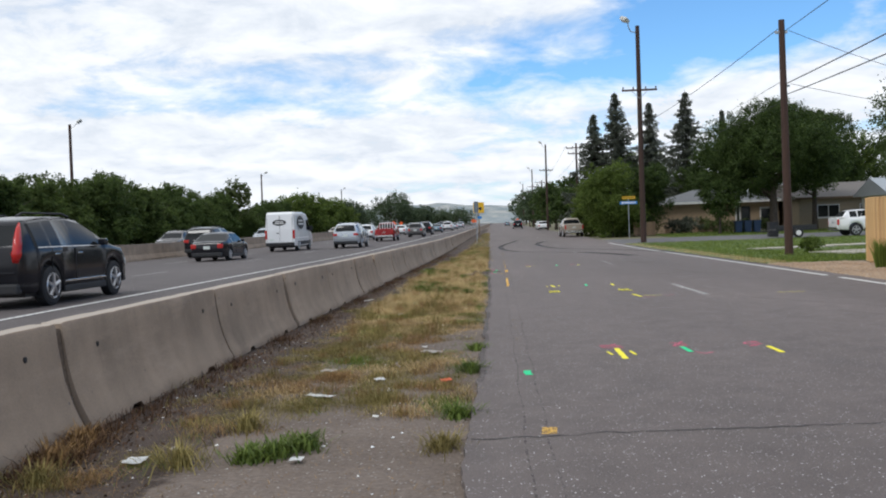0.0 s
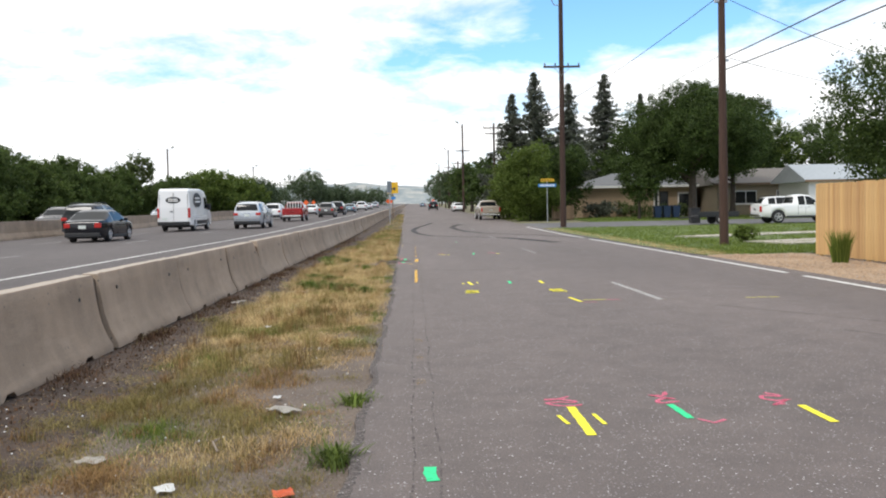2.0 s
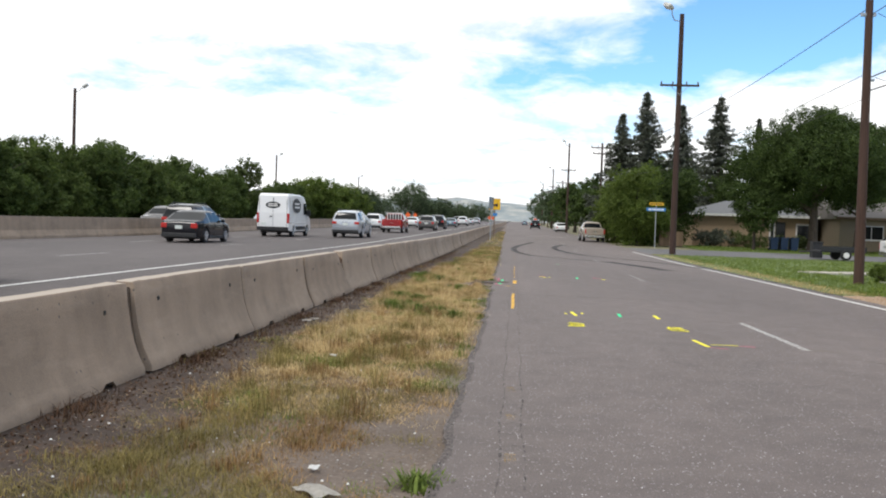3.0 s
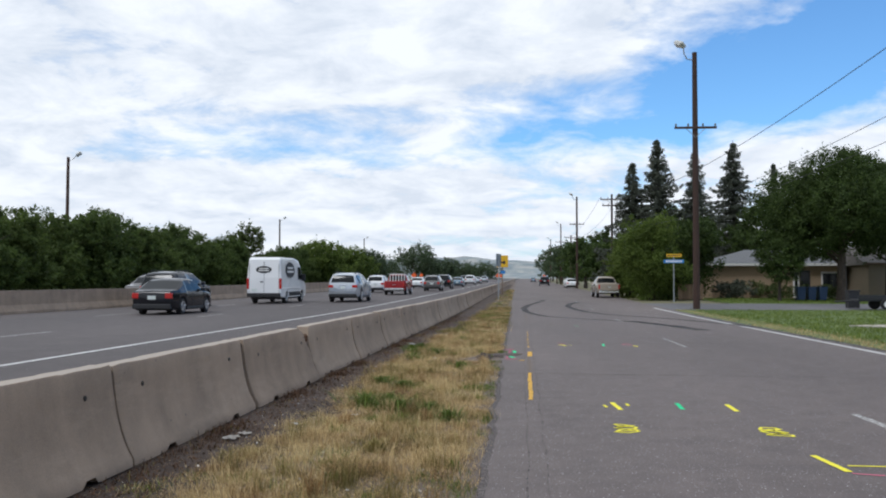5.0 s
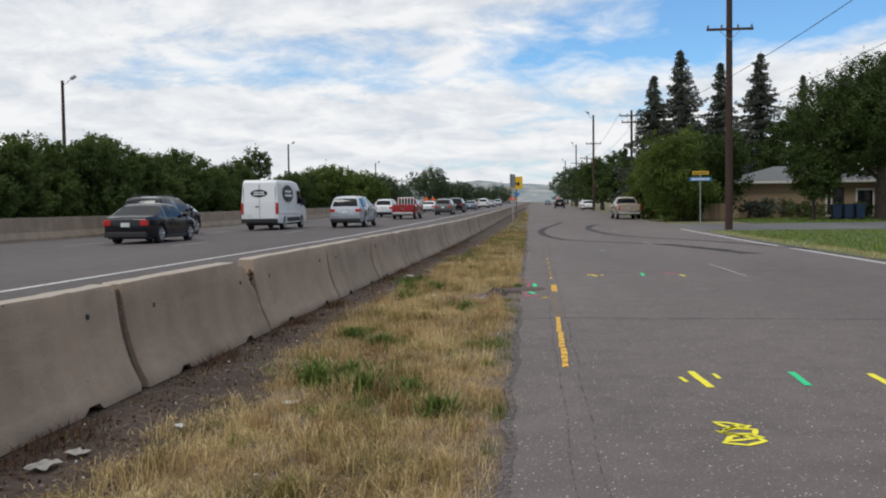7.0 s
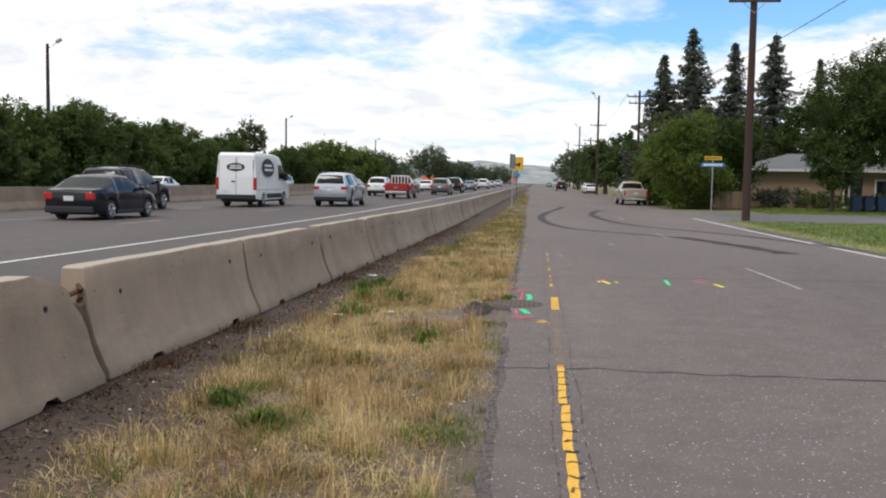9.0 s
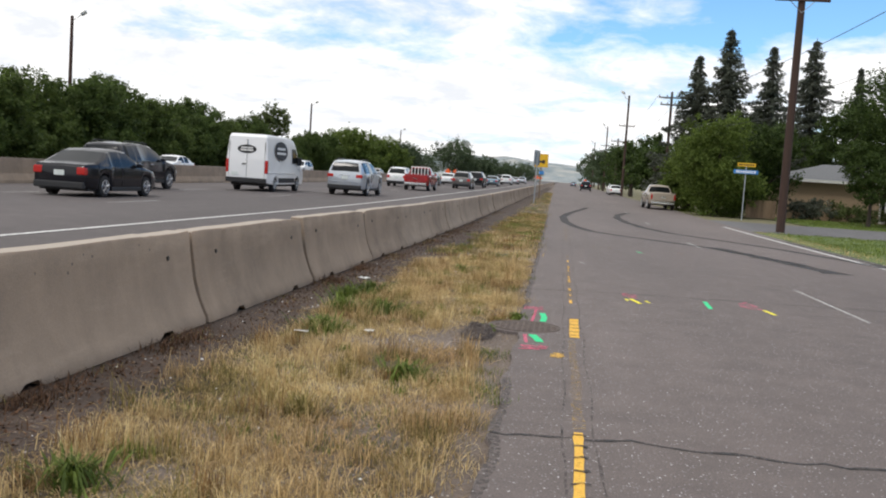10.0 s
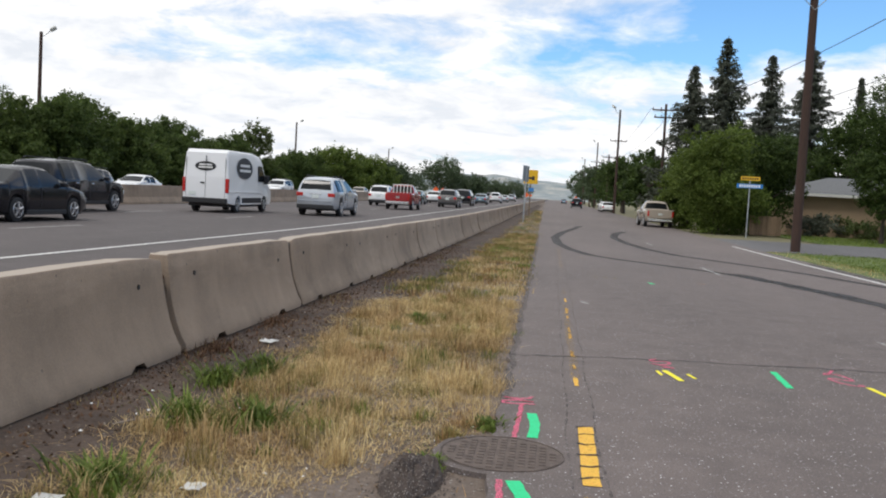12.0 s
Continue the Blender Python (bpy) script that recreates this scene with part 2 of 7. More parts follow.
M = {}
M["road"] = asphalt("frontage_asphalt", (0.138, 0.112, 0.102), 0.46)
M["highway"] = asphalt("highway_asphalt", (0.094, 0.079, 0.075), 0.06)
M["street"] = asphalt("street_asphalt", (0.130, 0.126, 0.128), 0.05)
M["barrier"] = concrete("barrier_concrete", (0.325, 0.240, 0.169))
M["slab"] = concrete("slab_concrete", (0.50, 0.47, 0.43))
M["ground"] = soil("ground_soil", ((0.3, (0.10, 0.11, 0.045)), (0.55, (0.17, 0.15, 0.08)), (0.8, (0.24, 0.20, 0.12))), 0.1)
M["median"] = soil("median_soil", ((0.25, (0.098, 0.074, 0.058)), (0.5, (0.150, 0.116, 0.092)), (0.8, (0.205, 0.164, 0.134))), 0.22)
M["darksoil"] = soil("dark_soil", ((0.3, (0.058, 0.043, 0.032)), (0.7, (0.120, 0.091, 0.068))), 0.25)
M["jointdirt"] = soil("joint_dirt", ((0.3, (0.060, 0.042, 0.030)), (0.7, (0.150, 0.108, 0.076))), 0.1)
M["lawn"] = soil("lawn_soil", ((0.25, (0.06, 0.098, 0.022)), (0.55, (0.105, 0.145, 0.036)), (0.8, (0.24, 0.22, 0.10))), 0.0)
M["mulch"] = soil("mulch_soil", ((0.3, (0.28, 0.19, 0.12)), (0.7, (0.42, 0.31, 0.21))), 0.5, 0.6)
M["hay"] = leaf("dry_grass", (0.30, 0.200, 0.088), (0.82, 0.630, 0.325), 0.3, 0.85)
M["brown"] = leaf("dead_brown_grass", (0.13, 0.072, 0.030), (0.46, 0.29, 0.125), 0.25, 0.9)
M["deadleaf"] = leaf("dead_leaves", (0.045, 0.026, 0.016), (0.15, 0.082, 0.046), 0.15, 0.9)
M["olive"] = leaf("half_dry_grass", (0.115, 0.098, 0.030), (0.40, 0.32, 0.12), 0.3, 0.85)
M["green"] = leaf("green_grass", (0.062, 0.098, 0.016), (0.24, 0.30, 0.060), 0.35, 0.8)
M["weed"] = leaf("weed_leaf", (0.055, 0.085, 0.015), (0.195, 0.255, 0.055), 0.35, 0.7)
M["leaf"] = leaf("broad_leaf", (0.028, 0.050, 0.011), (0.086, 0.128, 0.030), 0.42)
M["belt1"] = leaf("belt_leaf", (0.058, 0.088, 0.022), (0.105, 0.150, 0.040), 0.55)
M["belt2"] = leaf("belt_light_leaf", (0.068, 0.100, 0.024), (0.125, 0.170, 0.046), 0.55)
M["leaf2"] = leaf("light_leaf", (0.068, 0.105, 0.018), (0.170, 0.225, 0.050), 0.5)
M["leaf3"] = leaf("grey_leaf", (0.062, 0.085, 0.026), (0.155, 0.190, 0.070), 0.5)
M["needle"] = leaf("spruce_needle", (0.050, 0.060, 0.043), (0.135, 0.147, 0.108), 0.3)
M["bark"] = wood("bark", (0.035, 0.026, 0.020), (0.11, 0.085, 0.065), (6.0, 6.0, 1.2), 0.95)
M["pole"] = wood("creosote_pole", (0.028, 0.015, 0.011), (0.072, 0.037, 0.026), (20.0, 20.0, 0.5), 0.85)
M["cedar"] = wood("cedar_board", (0.46, 0.27, 0.105), (0.68, 0.44, 0.20), (16.0, 16.0, 0.7), 0.75)
M["oldwood"] = wood("old_wood", (0.13, 0.085, 0.05), (0.22, 0.15, 0.09), (14.0, 14.0, 0.8), 0.85)
M["cutwood"] = wood("sawn_face", (0.30, 0.24, 0.18), (0.46, 0.38, 0.30), (9.0, 9.0, 9.0), 0.9)
M["stump"] = wood("stump_wood", (0.20, 0.16, 0.13), (0.40, 0.33, 0.27), (9.0, 9.0, 1.5), 0.9)
M["whiteline"] = paint("white_line_paint", (0.66, 0.65, 0.62), 0.62, 22)
M["whitesolid"] = paint("white_edge_paint", (0.66, 0.65, 0.62), 0.76, 14)
M["yellowline"] = paint("yellow_line_paint", (0.70, 0.41, 0.07), 0.66, 24)
M["yellowsolid"] = paint("cracked_yellow_paint", (0.74, 0.42, 0.05), 0.84, 60)
M["yellowworn"] = paint("worn_yellow_paint", (0.62, 0.38, 0.08), 0.50, 26)
M["sprayyellow"] = paint("yellow_spray", (0.86, 0.76, 0.03), 0.92, 120)
M["spraygreen"] = paint("green_spray", (0.02, 0.60, 0.24), 0.88, 120)
M["spraypink"] = paint("pink_spray", (0.80, 0.15, 0.25), 0.68, 110)
M["sprayfaint"] = paint("faint_yellow_spray", (0.58, 0.44, 0.12), 0.54, 60)
M["sprayorange"] = paint("faint_orange_spray", (0.74, 0.38, 0.18), 0.56, 60)
M["skid"] = paint("tyre_mark", (0.030, 0.028, 0.028), 0.70, 9)
M["crack"] = paint("road_crack", (0.020, 0.018, 0.017), 0.70, 12)
M["crackfaint"] = paint("hairline_crack", (0.035, 0.032, 0.03), 0.55, 8)
M["patch2"] = plain("crumbled_asphalt", (0.060, 0.048, 0.042), 0.95, 0, 0.8, 45)
M["heap"] = soil("asphalt_crumbs", ((0.3, (0.034, 0.025, 0.021)), (0.7, (0.115, 0.088, 0.074))), 0.5, 2.2)
M["patch"] = paint("dark_seal", (0.050, 0.047, 0.047), 0.60, 5)
M["edge"] = paint("crumbled_edge", (0.078, 0.066, 0.060), 0.58, 28)
M["castiron"] = plain("cast_iron", (0.112, 0.087, 0.074), 0.97, 0.0, 0.9, 16)
M["steel"] = plain("galvanised_steel", (0.42, 0.44, 0.45), 0.45, 0.8)
M["rust"] = plain("rusty_steel", (0.13, 0.065, 0.035), 0.85, 0.2, 0.7, 25)
M["dark"] = plain("dark_plastic", (0.018, 0.018, 0.019), 0.6)
M["rubber"] = plain("tyre_rubber", (0.022, 0.022, 0.023), 0.85)
M["rim"] = plain("alloy_rim", (0.50, 0.50, 0.51), 0.32, 0.85, 0.2)
M["chrome"] = plain("chrome_trim", (0.70, 0.70, 0.70), 0.18, 1.0, 0.1)
M["glass"] = material("tinted_glass", 0.10, 0.0, (0.010, 0.012, 0.013))
M["glass"].node_tree.nodes["Principled BSDF"].inputs["Specular IOR Level"].default_value = 0.22
M["redlamp"] = material("red_lens", 0.2, 0.0, (0.45, 0.018, 0.014))
M["clearlamp"] = material("clear_lens", 0.15, 0.0, (0.75, 0.75, 0.72))
M["plate"] = plain("plate_white", (0.62, 0.66, 0.62), 0.5)
M["black_p"] = lacquer("black_paint", (0.012, 0.012, 0.015))
M["black_p"].node_tree.nodes["Principled BSDF"].inputs["Specular IOR Level"].default_value = 0.3
M["black_p"].node_tree.nodes["Principled BSDF"].inputs["Coat Weight"].default_value = 0.12
M["silver_p"] = lacquer("silver_paint", (0.50, 0.53, 0.56), 0.35)
M["white_p"] = lacquer("white_paint", (0.78, 0.78, 0.77))
M["red_p"] = lacquer("red_paint", (0.30, 0.016, 0.018))
M["green_p"] = lacquer("green_paint", (0.012, 0.060, 0.048))
M["tan_p"] = lacquer("tan_paint", (0.36, 0.31, 0.25))
M["grey_p"] = lacquer("grey_paint", (0.16, 0.15, 0.145), 0.3)
M["blue_p"] = lacquer("blue_grey_paint", (0.16, 0.24, 0.30), 0.3)
M["insulator"] = plain("glass_insulator", (0.10, 0.10, 0.09), 0.3)
M["cable"] = plain("cable_black", (0.02, 0.02, 0.022), 0.6)
M["lamphead"] = plain("lamp_head_grey", (0.50, 0.50, 0.47), 0.45, 0.2)
M["sign_yellow"] = plain("sign_yellow", (0.74, 0.43, 0.01), 0.45, 0, 0.15)
M["sign_blue"] = plain("sign_blue", (0.03, 0.20, 0.52), 0.45, 0, 0.15)
M["sign_white"] = plain("sign_white", (0.75, 0.77, 0.78), 0.5, 0, 0.15)
M["sign_orange"] = plain("sign_orange", (0.85, 0.13, 0.02), 0.5, 0, 0.15)
M["sign_back"] = plain("sign_back_aluminium", (0.36, 0.40, 0.42), 0.5, 0.5)
M["brick"] = plain("tan_brick", (0.34, 0.25, 0.16), 0.9, 0, 0.5, 14)
M["brick2"] = plain("buff_brick", (0.28, 0.225, 0.155), 0.9, 0, 0.5, 14)
M["shingle"] = plain("grey_shingle", (0.155, 0.14, 0.125), 0.9, 0, 0.6, 9)
M["shingle2"] = plain("blue_grey_shingle", (0.135, 0.14, 0.145), 0.9, 0, 0.6, 9)
M["paleroof"] = plain("pale_metal_roof", (0.36, 0.39, 0.41), 0.55, 0.2, 0.25, 5)
M["trimwhite"] = plain("white_trim", (0.70, 0.69, 0.66), 0.6)
M["bin"] = plain("blue_bin_plastic", (0.014, 0.036, 0.085), 0.5)
# hill tones pulled towards blue-grey: distance haze painted into the colour
M["hill"] = soil("hazed_hill_grass", ((0.38, (0.17, 0.21, 0.225)), (0.52, (0.26, 0.285, 0.28)), (0.66, (0.37, 0.365, 0.335))), 0.0, 0.012)
M["farleaf"] = leaf("distant_leaf", (0.055, 0.080, 0.036), (0.095, 0.130, 0.065), 0.4)
M["litter"] = plain("litter_white", (0.84, 0.84, 0.82), 0.6)
M["litter_o"] = plain("litter_orange", (0.85, 0.20, 0.08), 0.6)
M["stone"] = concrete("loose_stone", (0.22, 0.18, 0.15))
M["card"] = plain("grey_card", (0.56, 0.53, 0.48), 0.8, 0, 0.4, 20)
# darker soil colour towards the barrier, its outer edge broken up by noise
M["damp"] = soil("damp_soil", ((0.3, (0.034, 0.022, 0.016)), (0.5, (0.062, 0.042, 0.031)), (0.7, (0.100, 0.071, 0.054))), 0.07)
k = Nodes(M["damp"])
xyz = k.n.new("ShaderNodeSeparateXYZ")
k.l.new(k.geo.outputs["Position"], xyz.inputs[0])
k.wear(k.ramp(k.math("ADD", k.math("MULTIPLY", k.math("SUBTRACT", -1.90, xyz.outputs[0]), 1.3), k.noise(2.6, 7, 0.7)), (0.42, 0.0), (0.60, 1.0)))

# ---------------------------------------------------------------- builders


def gz(y):
    """Height of the land: level, then a gentle climb ahead."""
    if y < 40:
        return 0.0
    if y < 60:
        return 0.0075 * (y - 40) ** 2 / 40
    z = 0.075 + 0.0075 * (min(y, 250) - 60)
    if y > 250:
        z += 0.007 * (min(y, 800) - 250)
    return z


HIGH = 0.20          # the highway lies this much above the frontage road


def land(x, y):
    """Height of the carriageways and the street."""
    return gz(y) + (HIGH if x < -3.4 else 0.0)


def raw(name, verts, faces, mat, parent=None, label="", smooth=False):
    me = bpy.data.meshes.new(name)
    me.from_pydata([tuple(v) for v in verts], [], [tuple(f) for f in faces])
    me.materials.append(mat)
    if smooth:
        me.polygons.foreach_set("use_smooth", [True] * len(me.polygons))
    me.update()
    ob = new(name, me)
    ob.parent = parent
    if label:
        ob["label"] = label
    return ob


def part(name, bm, mat, parent=None, label="", smooth=False):
    me = bpy.data.meshes.new(name)
    bmesh.ops.recalc_face_normals(bm, faces=bm.faces)
    if smooth:
        for f in bm.faces:
            f.smooth = True
    bm.to_mesh(me)
    bm.free()
    me.materials.append(mat)
    ob = new(name, me)
    ob.parent = parent
    if label:
        ob["label"] = label
    return ob


def thing(name, m, label, category, group="", kind=""):
    ob = new(name)
    ob.matrix_world = m
    return tagged(ob, label, category, group, kind)


def box(x0, x1, y0, y1, z0, z1, bevel=0.0, bm=None):
    bm = bm or bmesh.new()
    vs = bmesh.ops.create_cube(bm, size=1.0)["verts"]
    for v in vs:
        v.co = Vector(((x0 + x1) / 2 + v.co.x * (x1 - x0), (y0 + y1) / 2 + v.co.y * (y1 - y0), (z0 + z1) / 2 + v.co.z * (z1 - z0)))
    if bevel:
        es = list({e for v in vs for e in v.link_edges})
        bmesh.ops.bevel(bm, geom=es, offset=bevel, segments=2, affect="EDGES", profile=0.6)
    return bm


def tube(points, radii, sides=8, bm=None, cap=True):
    """A round bar along points, with a radius at each."""
    bm = bm or bmesh.new()
    rings, pts = [], [Vector(p) for p in points]
    for i, p in enumerate(pts):
        d = (pts[min(i + 1, len(pts) - 1)] - pts[max(i - 1, 0)]).normalized()
        a = d.cross(Vector((0, 0, 1)) if abs(d.z) < 0.9 else Vector((1, 0, 0))).normalized()
        b = d.cross(a)
        r = radii[i] if isinstance(radii, (list, tuple)) else radii
        rings.append([bm.verts.new(p + (a * math.cos(t) + b * math.sin(t)) * r) for t in (2 * math.pi * k / sides for k in range(sides))])
    for r0, r1 in zip(rings, rings[1:]):
        for k in range(sides):
            bm.faces.new((r0[k], r0[(k + 1) % sides], r1[(k + 1) % sides], r1[k]))
    if cap:
        bm.faces.new(rings[0][::-1]), bm.faces.new(rings[-1])
    return bm


def sheet(name, xs, ys, mat, lift=0.0, label="", ragged=0.0, thick=0.05):
    """A ground sheet between x edges xs(y) at the stations ys, following the land, with a short skirt."""
    rng = random.Random(len(name) * 7 + len(ys))
    verts, faces = [], []
    for y in ys:
        a, b = xs(y)
        if ragged:
            a += ragged * (noise.noise((0.3, y * 1.9, 4.0)) + 0.6 * noise.noise((7.3, y * 7.0, 1.0)))
            b += ragged * noise.noise((9.3, y * 1.9, 4.0))
        z = gz(y) + lift
        n = 7
        row = [(a - 0.01, y, z - thick)] + [(a + (b - a) * i / (n - 1), y, z) for i in range(n)] + [(b + 0.01, y, z - thick)]
        verts += row
    w = 9
    for j in range(len(ys) - 1):
        for i in range(w - 1):
            faces.append((j * w + i, j * w + i + 1, (j + 1) * w + i + 1, (j + 1) * w + i))
    ob = raw(name, verts, faces, mat)
    return tagged(ob, label, kind="structure")


def steps(a, b, near=0.5, grow=1.06):
    out, y, d = [a], a, near
    while y + d < b:
        y += d
        if y > 45:
            d = min(d * grow, 40)
        out.append(y)
    return out + [b]


# ---------------------------------------------------------------- land and roads
# one sheet of land to the horizon
gx = [-4000, -1500, -600, -250, -120, -70, -45, -21, -8, -3.5, -1.5, 0, 8, 14, 20, 30, 45, 80, 200, 600, 1500, 4000]
gy = [-600, -150, -40, 0, 20, 40, 45, 50, 55, 60, 80, 110, 150, 200, 250, 300, 400, 550, 700, 800, 1200, 2000, 4500]
raw_v = [(x, y, gz(y) - (0.10 if -45 < x < 9 and abs(x) > 4 else 0.07)) for y in gy for x in gx]
raw_f = [(j * len(gx) + i, j * len(gx) + i + 1, (j + 1) * len(gx) + i + 1, (j + 1) * len(gx) + i) for j in range(len(gy) - 1) for i in range(len(gx) - 1)]
ground = tagged(raw("ground", raw_v, raw_f, M["ground"]), "dry grassy earth beside the roads", kind="structure")

EDGE = -0.12          # the frontage road's left edge
road = sheet("road", lambda y: (EDGE - 0.008 * max(0, y - 15), 8.15), steps(-12, 800, 0.12, 1.05), M["road"], 0.0,
             "worn grey asphalt frontage road with pale chippings", 0.05)
highway = sheet("road_highway", lambda y: (-40.0, -3.52), steps(-20, 800, 1.0), M["highway"], HIGH - 0.004, "wide grey asphalt highway with several lanes", 0.0, 0.32)
median = sheet("ground_median", lambda y: (-3.6, EDGE + 0.25 - 0.008 * max(0, y - 15)), steps(-12, 400, 0.4), M["median"], -0.035, "dusty gravelly earth strip with dry grass")
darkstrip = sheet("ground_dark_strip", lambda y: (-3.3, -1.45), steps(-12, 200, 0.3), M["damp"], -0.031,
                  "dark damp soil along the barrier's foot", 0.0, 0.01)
lawn = sheet("ground_lawn", lambda y: (8.25, 40.0), steps(26.5, 57.3, 0.6), M["lawn"], -0.02, "patchy green verge lawn beside the road", 0.25, 0.03)
lawn_far = sheet("ground_lawn_far", lambda y: (14.0, 48.0), steps(69.3, 84.0, 0.6), M["lawn"], -0.01, "green front lawn across the side street", 0.2, 0.03)
side_street = sheet("road_side_street", lambda y: (8.0, 120.0), steps(57.4, 69.2, 0.6), M["street"], -0.012, "grey asphalt side street", 0.1)
mulch = sheet("ground_mulch", lambda y: (8.3, 11.2), steps(6, 26.4, 0.3), M["mulch"], -0.022, "tan gravel mulch in front of the fence", 0.18, 0.03)


def slab(name, corners, label):
    bm = bmesh.new()
    top = [bm.verts.new((x, y, gz(y) + 0.035)) for x, y in corners]
    low = [bm.verts.new((x, y, gz(y) - 0.08)) for x, y in corners]
    bm.faces.new(top)
    for i in range(len(corners)):
        j = (i + 1) % len(corners)
        bm.faces.new((top[i], low[i], low[j], top[j]))
    return tagged(part(name, bm, M["slab"]), label, kind="structure")


slab("pavement_path", [(11.4, 40.0), (12.2, 38.9), (20, 41.6), (30, 44.2), (30, 45.8), (20, 43.6)], "pale concrete path crossing the verge")
slab("pavement_driveway", [(12.0, 33.6), (12.8, 31.3), (20, 33.4), (30, 35.6), (30, 39.6), (20, 37.0)], "pale concrete driveway apron crossing the verge")

# ---------------------------------------------------------------- road markings


def stroke(name, pts, width, mat, label, lift=0.004, wobble=0.12, seed=0, step=0.12, fade=False):
    """A painted or marked strip along pts on the road, with uneven edges."""
    rng = random.Random(seed + int(abs(pts[0][0]) * 97 + abs(pts[0][1]) * 31))
    line = []
    for (ax, ay), (bx, by) in zip(pts, pts[1:]):
        n = max(1, int(math.hypot(bx - ax, by - ay) / step))
        line += [(ax + (bx - ax) * i / n, ay + (by - ay) * i / n) for i in range(n)]
    line.append(pts[-1])
    vs, fs = [], []
    for i, (x, y) in enumerate(line):
        px, py = line[max(i - 1, 0)]
        qx, qy = line[min(i + 1, len(line) - 1)]
        d = math.hypot(qx - px, qy - py) or 1
        nx, ny = -(qy - py) / d, (qx - px) / d
        a, b = (width / 2 * (1 + rng.uniform(-wobble, wobble)) for _ in range(2))
        vs += [(x + nx * a, y + ny * a, land(x, y) + lift), (x - nx * b, y - ny * b, land(x, y) + lift)]
    fs = [(2 * i, 2 * i + 1, 2 * i + 3, 2 * i + 2) for i in range(len(line) - 1)]
    return tagged(raw(name, vs, fs, mat), label, "road marking", kind="structure")


LINE_R = lambda y: 7.68 - 0.004 * max(0, y - 30)
stroke("road_line", [(LINE_R(y), y) for y in np.linspace(-6, 18.6, 20)], 0.14, M["whitesolid"], "worn white edge line", wobble=0.1)
stroke("road_line", [(LINE_R(y), y) for y in np.linspace(19.4, 60, 30)], 0.14, M["whitesolid"], "worn white edge line", wobble=0.1)
stroke("road_line", [(3.93, 28.75), (3.92, 32.3)], 0.06, M["whiteline"], "thin worn white lane dash")
for y0, y1 in ((14.95, 18.1), (42.5, 44.9), (56.6, 59.0), (70.5, 73), (84.5, 87)):
    stroke("road_line", [(3.93, y0), (3.90, y1)], 0.10, M["whiteline"], "worn white lane dash")
# the old yellow line along the left edge, in scraps
stroke("road_line", [(0.335, 25.78), (0.345, 27.0)], 0.094, M["yellowsolid"], "yellow edge line remnant, cracked", wobble=0.07)
for y0, y1 in ((19.0, 20.03), (20.06, 21.12), (21.15, 22.45)):
    stroke("road_line", [(0.30, y0), (0.315, y1)], 0.054, M["yellowsolid"], "yellow edge line remnant, cracked", wobble=0.2)
ry = random.Random(12)
y0 = 28.3
while y0 < 34.5:
    y1 = y0 + ry.uniform(0.15, 0.55)
    stroke("road_line", [(0.325, y0), (0.32, y1)], ry.uniform(0.022, 0.040), M["yellowsolid"], "broken yellow edge line block", wobble=0.25, step=0.06)
    y0 = y1 + ry.choice((0.05, 0.25, 0.4, 0.8))
for y0, y1 in ((22.5, 25.6), (28.6, 34.0), (41.5, 50.5), (8.9, 9.1), (10.1, 10.3), (11.2, 11.45), (35.5, 36.2)):
    stroke("road_line", [(0.32, y0), (0.31, y1)], 0.07, M["yellowworn"], "faded yellow edge line scraps", wobble=0.3)
stroke("road_line", [(0.40, 3.90), (0.41, 4.10)], 0.10, M["yellowline"], "small worn yellow patch", wobble=0.3)
stroke("road_line", [(0.17, 24.70), (0.20, 24.92)], 0.10, M["yellowline"], "small worn yellow patch", wobble=0.35, step=0.04)
# highway lines
stroke("road_line", [(-7.65, y) for y in np.linspace(-10, 350, 160)], 0.14, M["whitesolid"], "white highway edge line", wobble=0.04)
for x in (-11.8, -15.75):
    for k in range(-1, 22):
        y0 = 40.0 + 13.3 * k + (0 if x > -15 else 0.3)
        stroke("road_line", [(x, y0), (x, y0 + 3.1)], 0.14, M["whiteline"], "white highway lane dash", wobble=0.05)


def squiggle(x, y, w, h, turns, seed):
    rng = random.Random(seed)
    return [(x + w * (0.5 * math.sin(turns * 6.28 * t + seed) * (1 - 0.2 * t) + rng.uniform(-.06, .06)), y + h * (t - 0.5) + 0.12 * h * math.cos(turns * 9 * t)) for t in np.linspace(0, 1, 26)]


YS, GS, PS = M["sprayyellow"], M["spraygreen"], M["spraypink"]
# first group of survey marks
stroke("paint_mark", [(1.365, 7.95), (1.36, 7.15)], 0.062, YS, "bright yellow sprayed survey dash", step=0.05)
stroke("paint_mark", [(1.235, 7.70), (1.265, 7.45)], 0.03, YS, "small yellow sprayed tick", step=0.05)
stroke("paint_mark", [(1.48, 7.72), (1.50, 7.42)], 0.03, YS, "small yellow sprayed tick", step=0.05)
stroke("paint_mark", squiggle(1.33, 8.12, 0.24, 0.30, 2, 1), 0.032, PS, "pink sprayed survey scribble", step=0.04)
stroke("paint_mark", [(2.07, 7.95), (2.09, 7.52)], 0.055, GS, "green sprayed survey dash", step=0.05)
stroke("paint_mark", squiggle(2.08, 8.16, 0.16, 0.36, 2, 2), 0.038, PS, "pink sprayed survey scribble", step=0.04)
stroke("paint_mark", [(2.13, 7.50), (2.20, 7.38), (2.30, 7.46)], 0.03, PS, "pink sprayed survey tail", step=0.04)
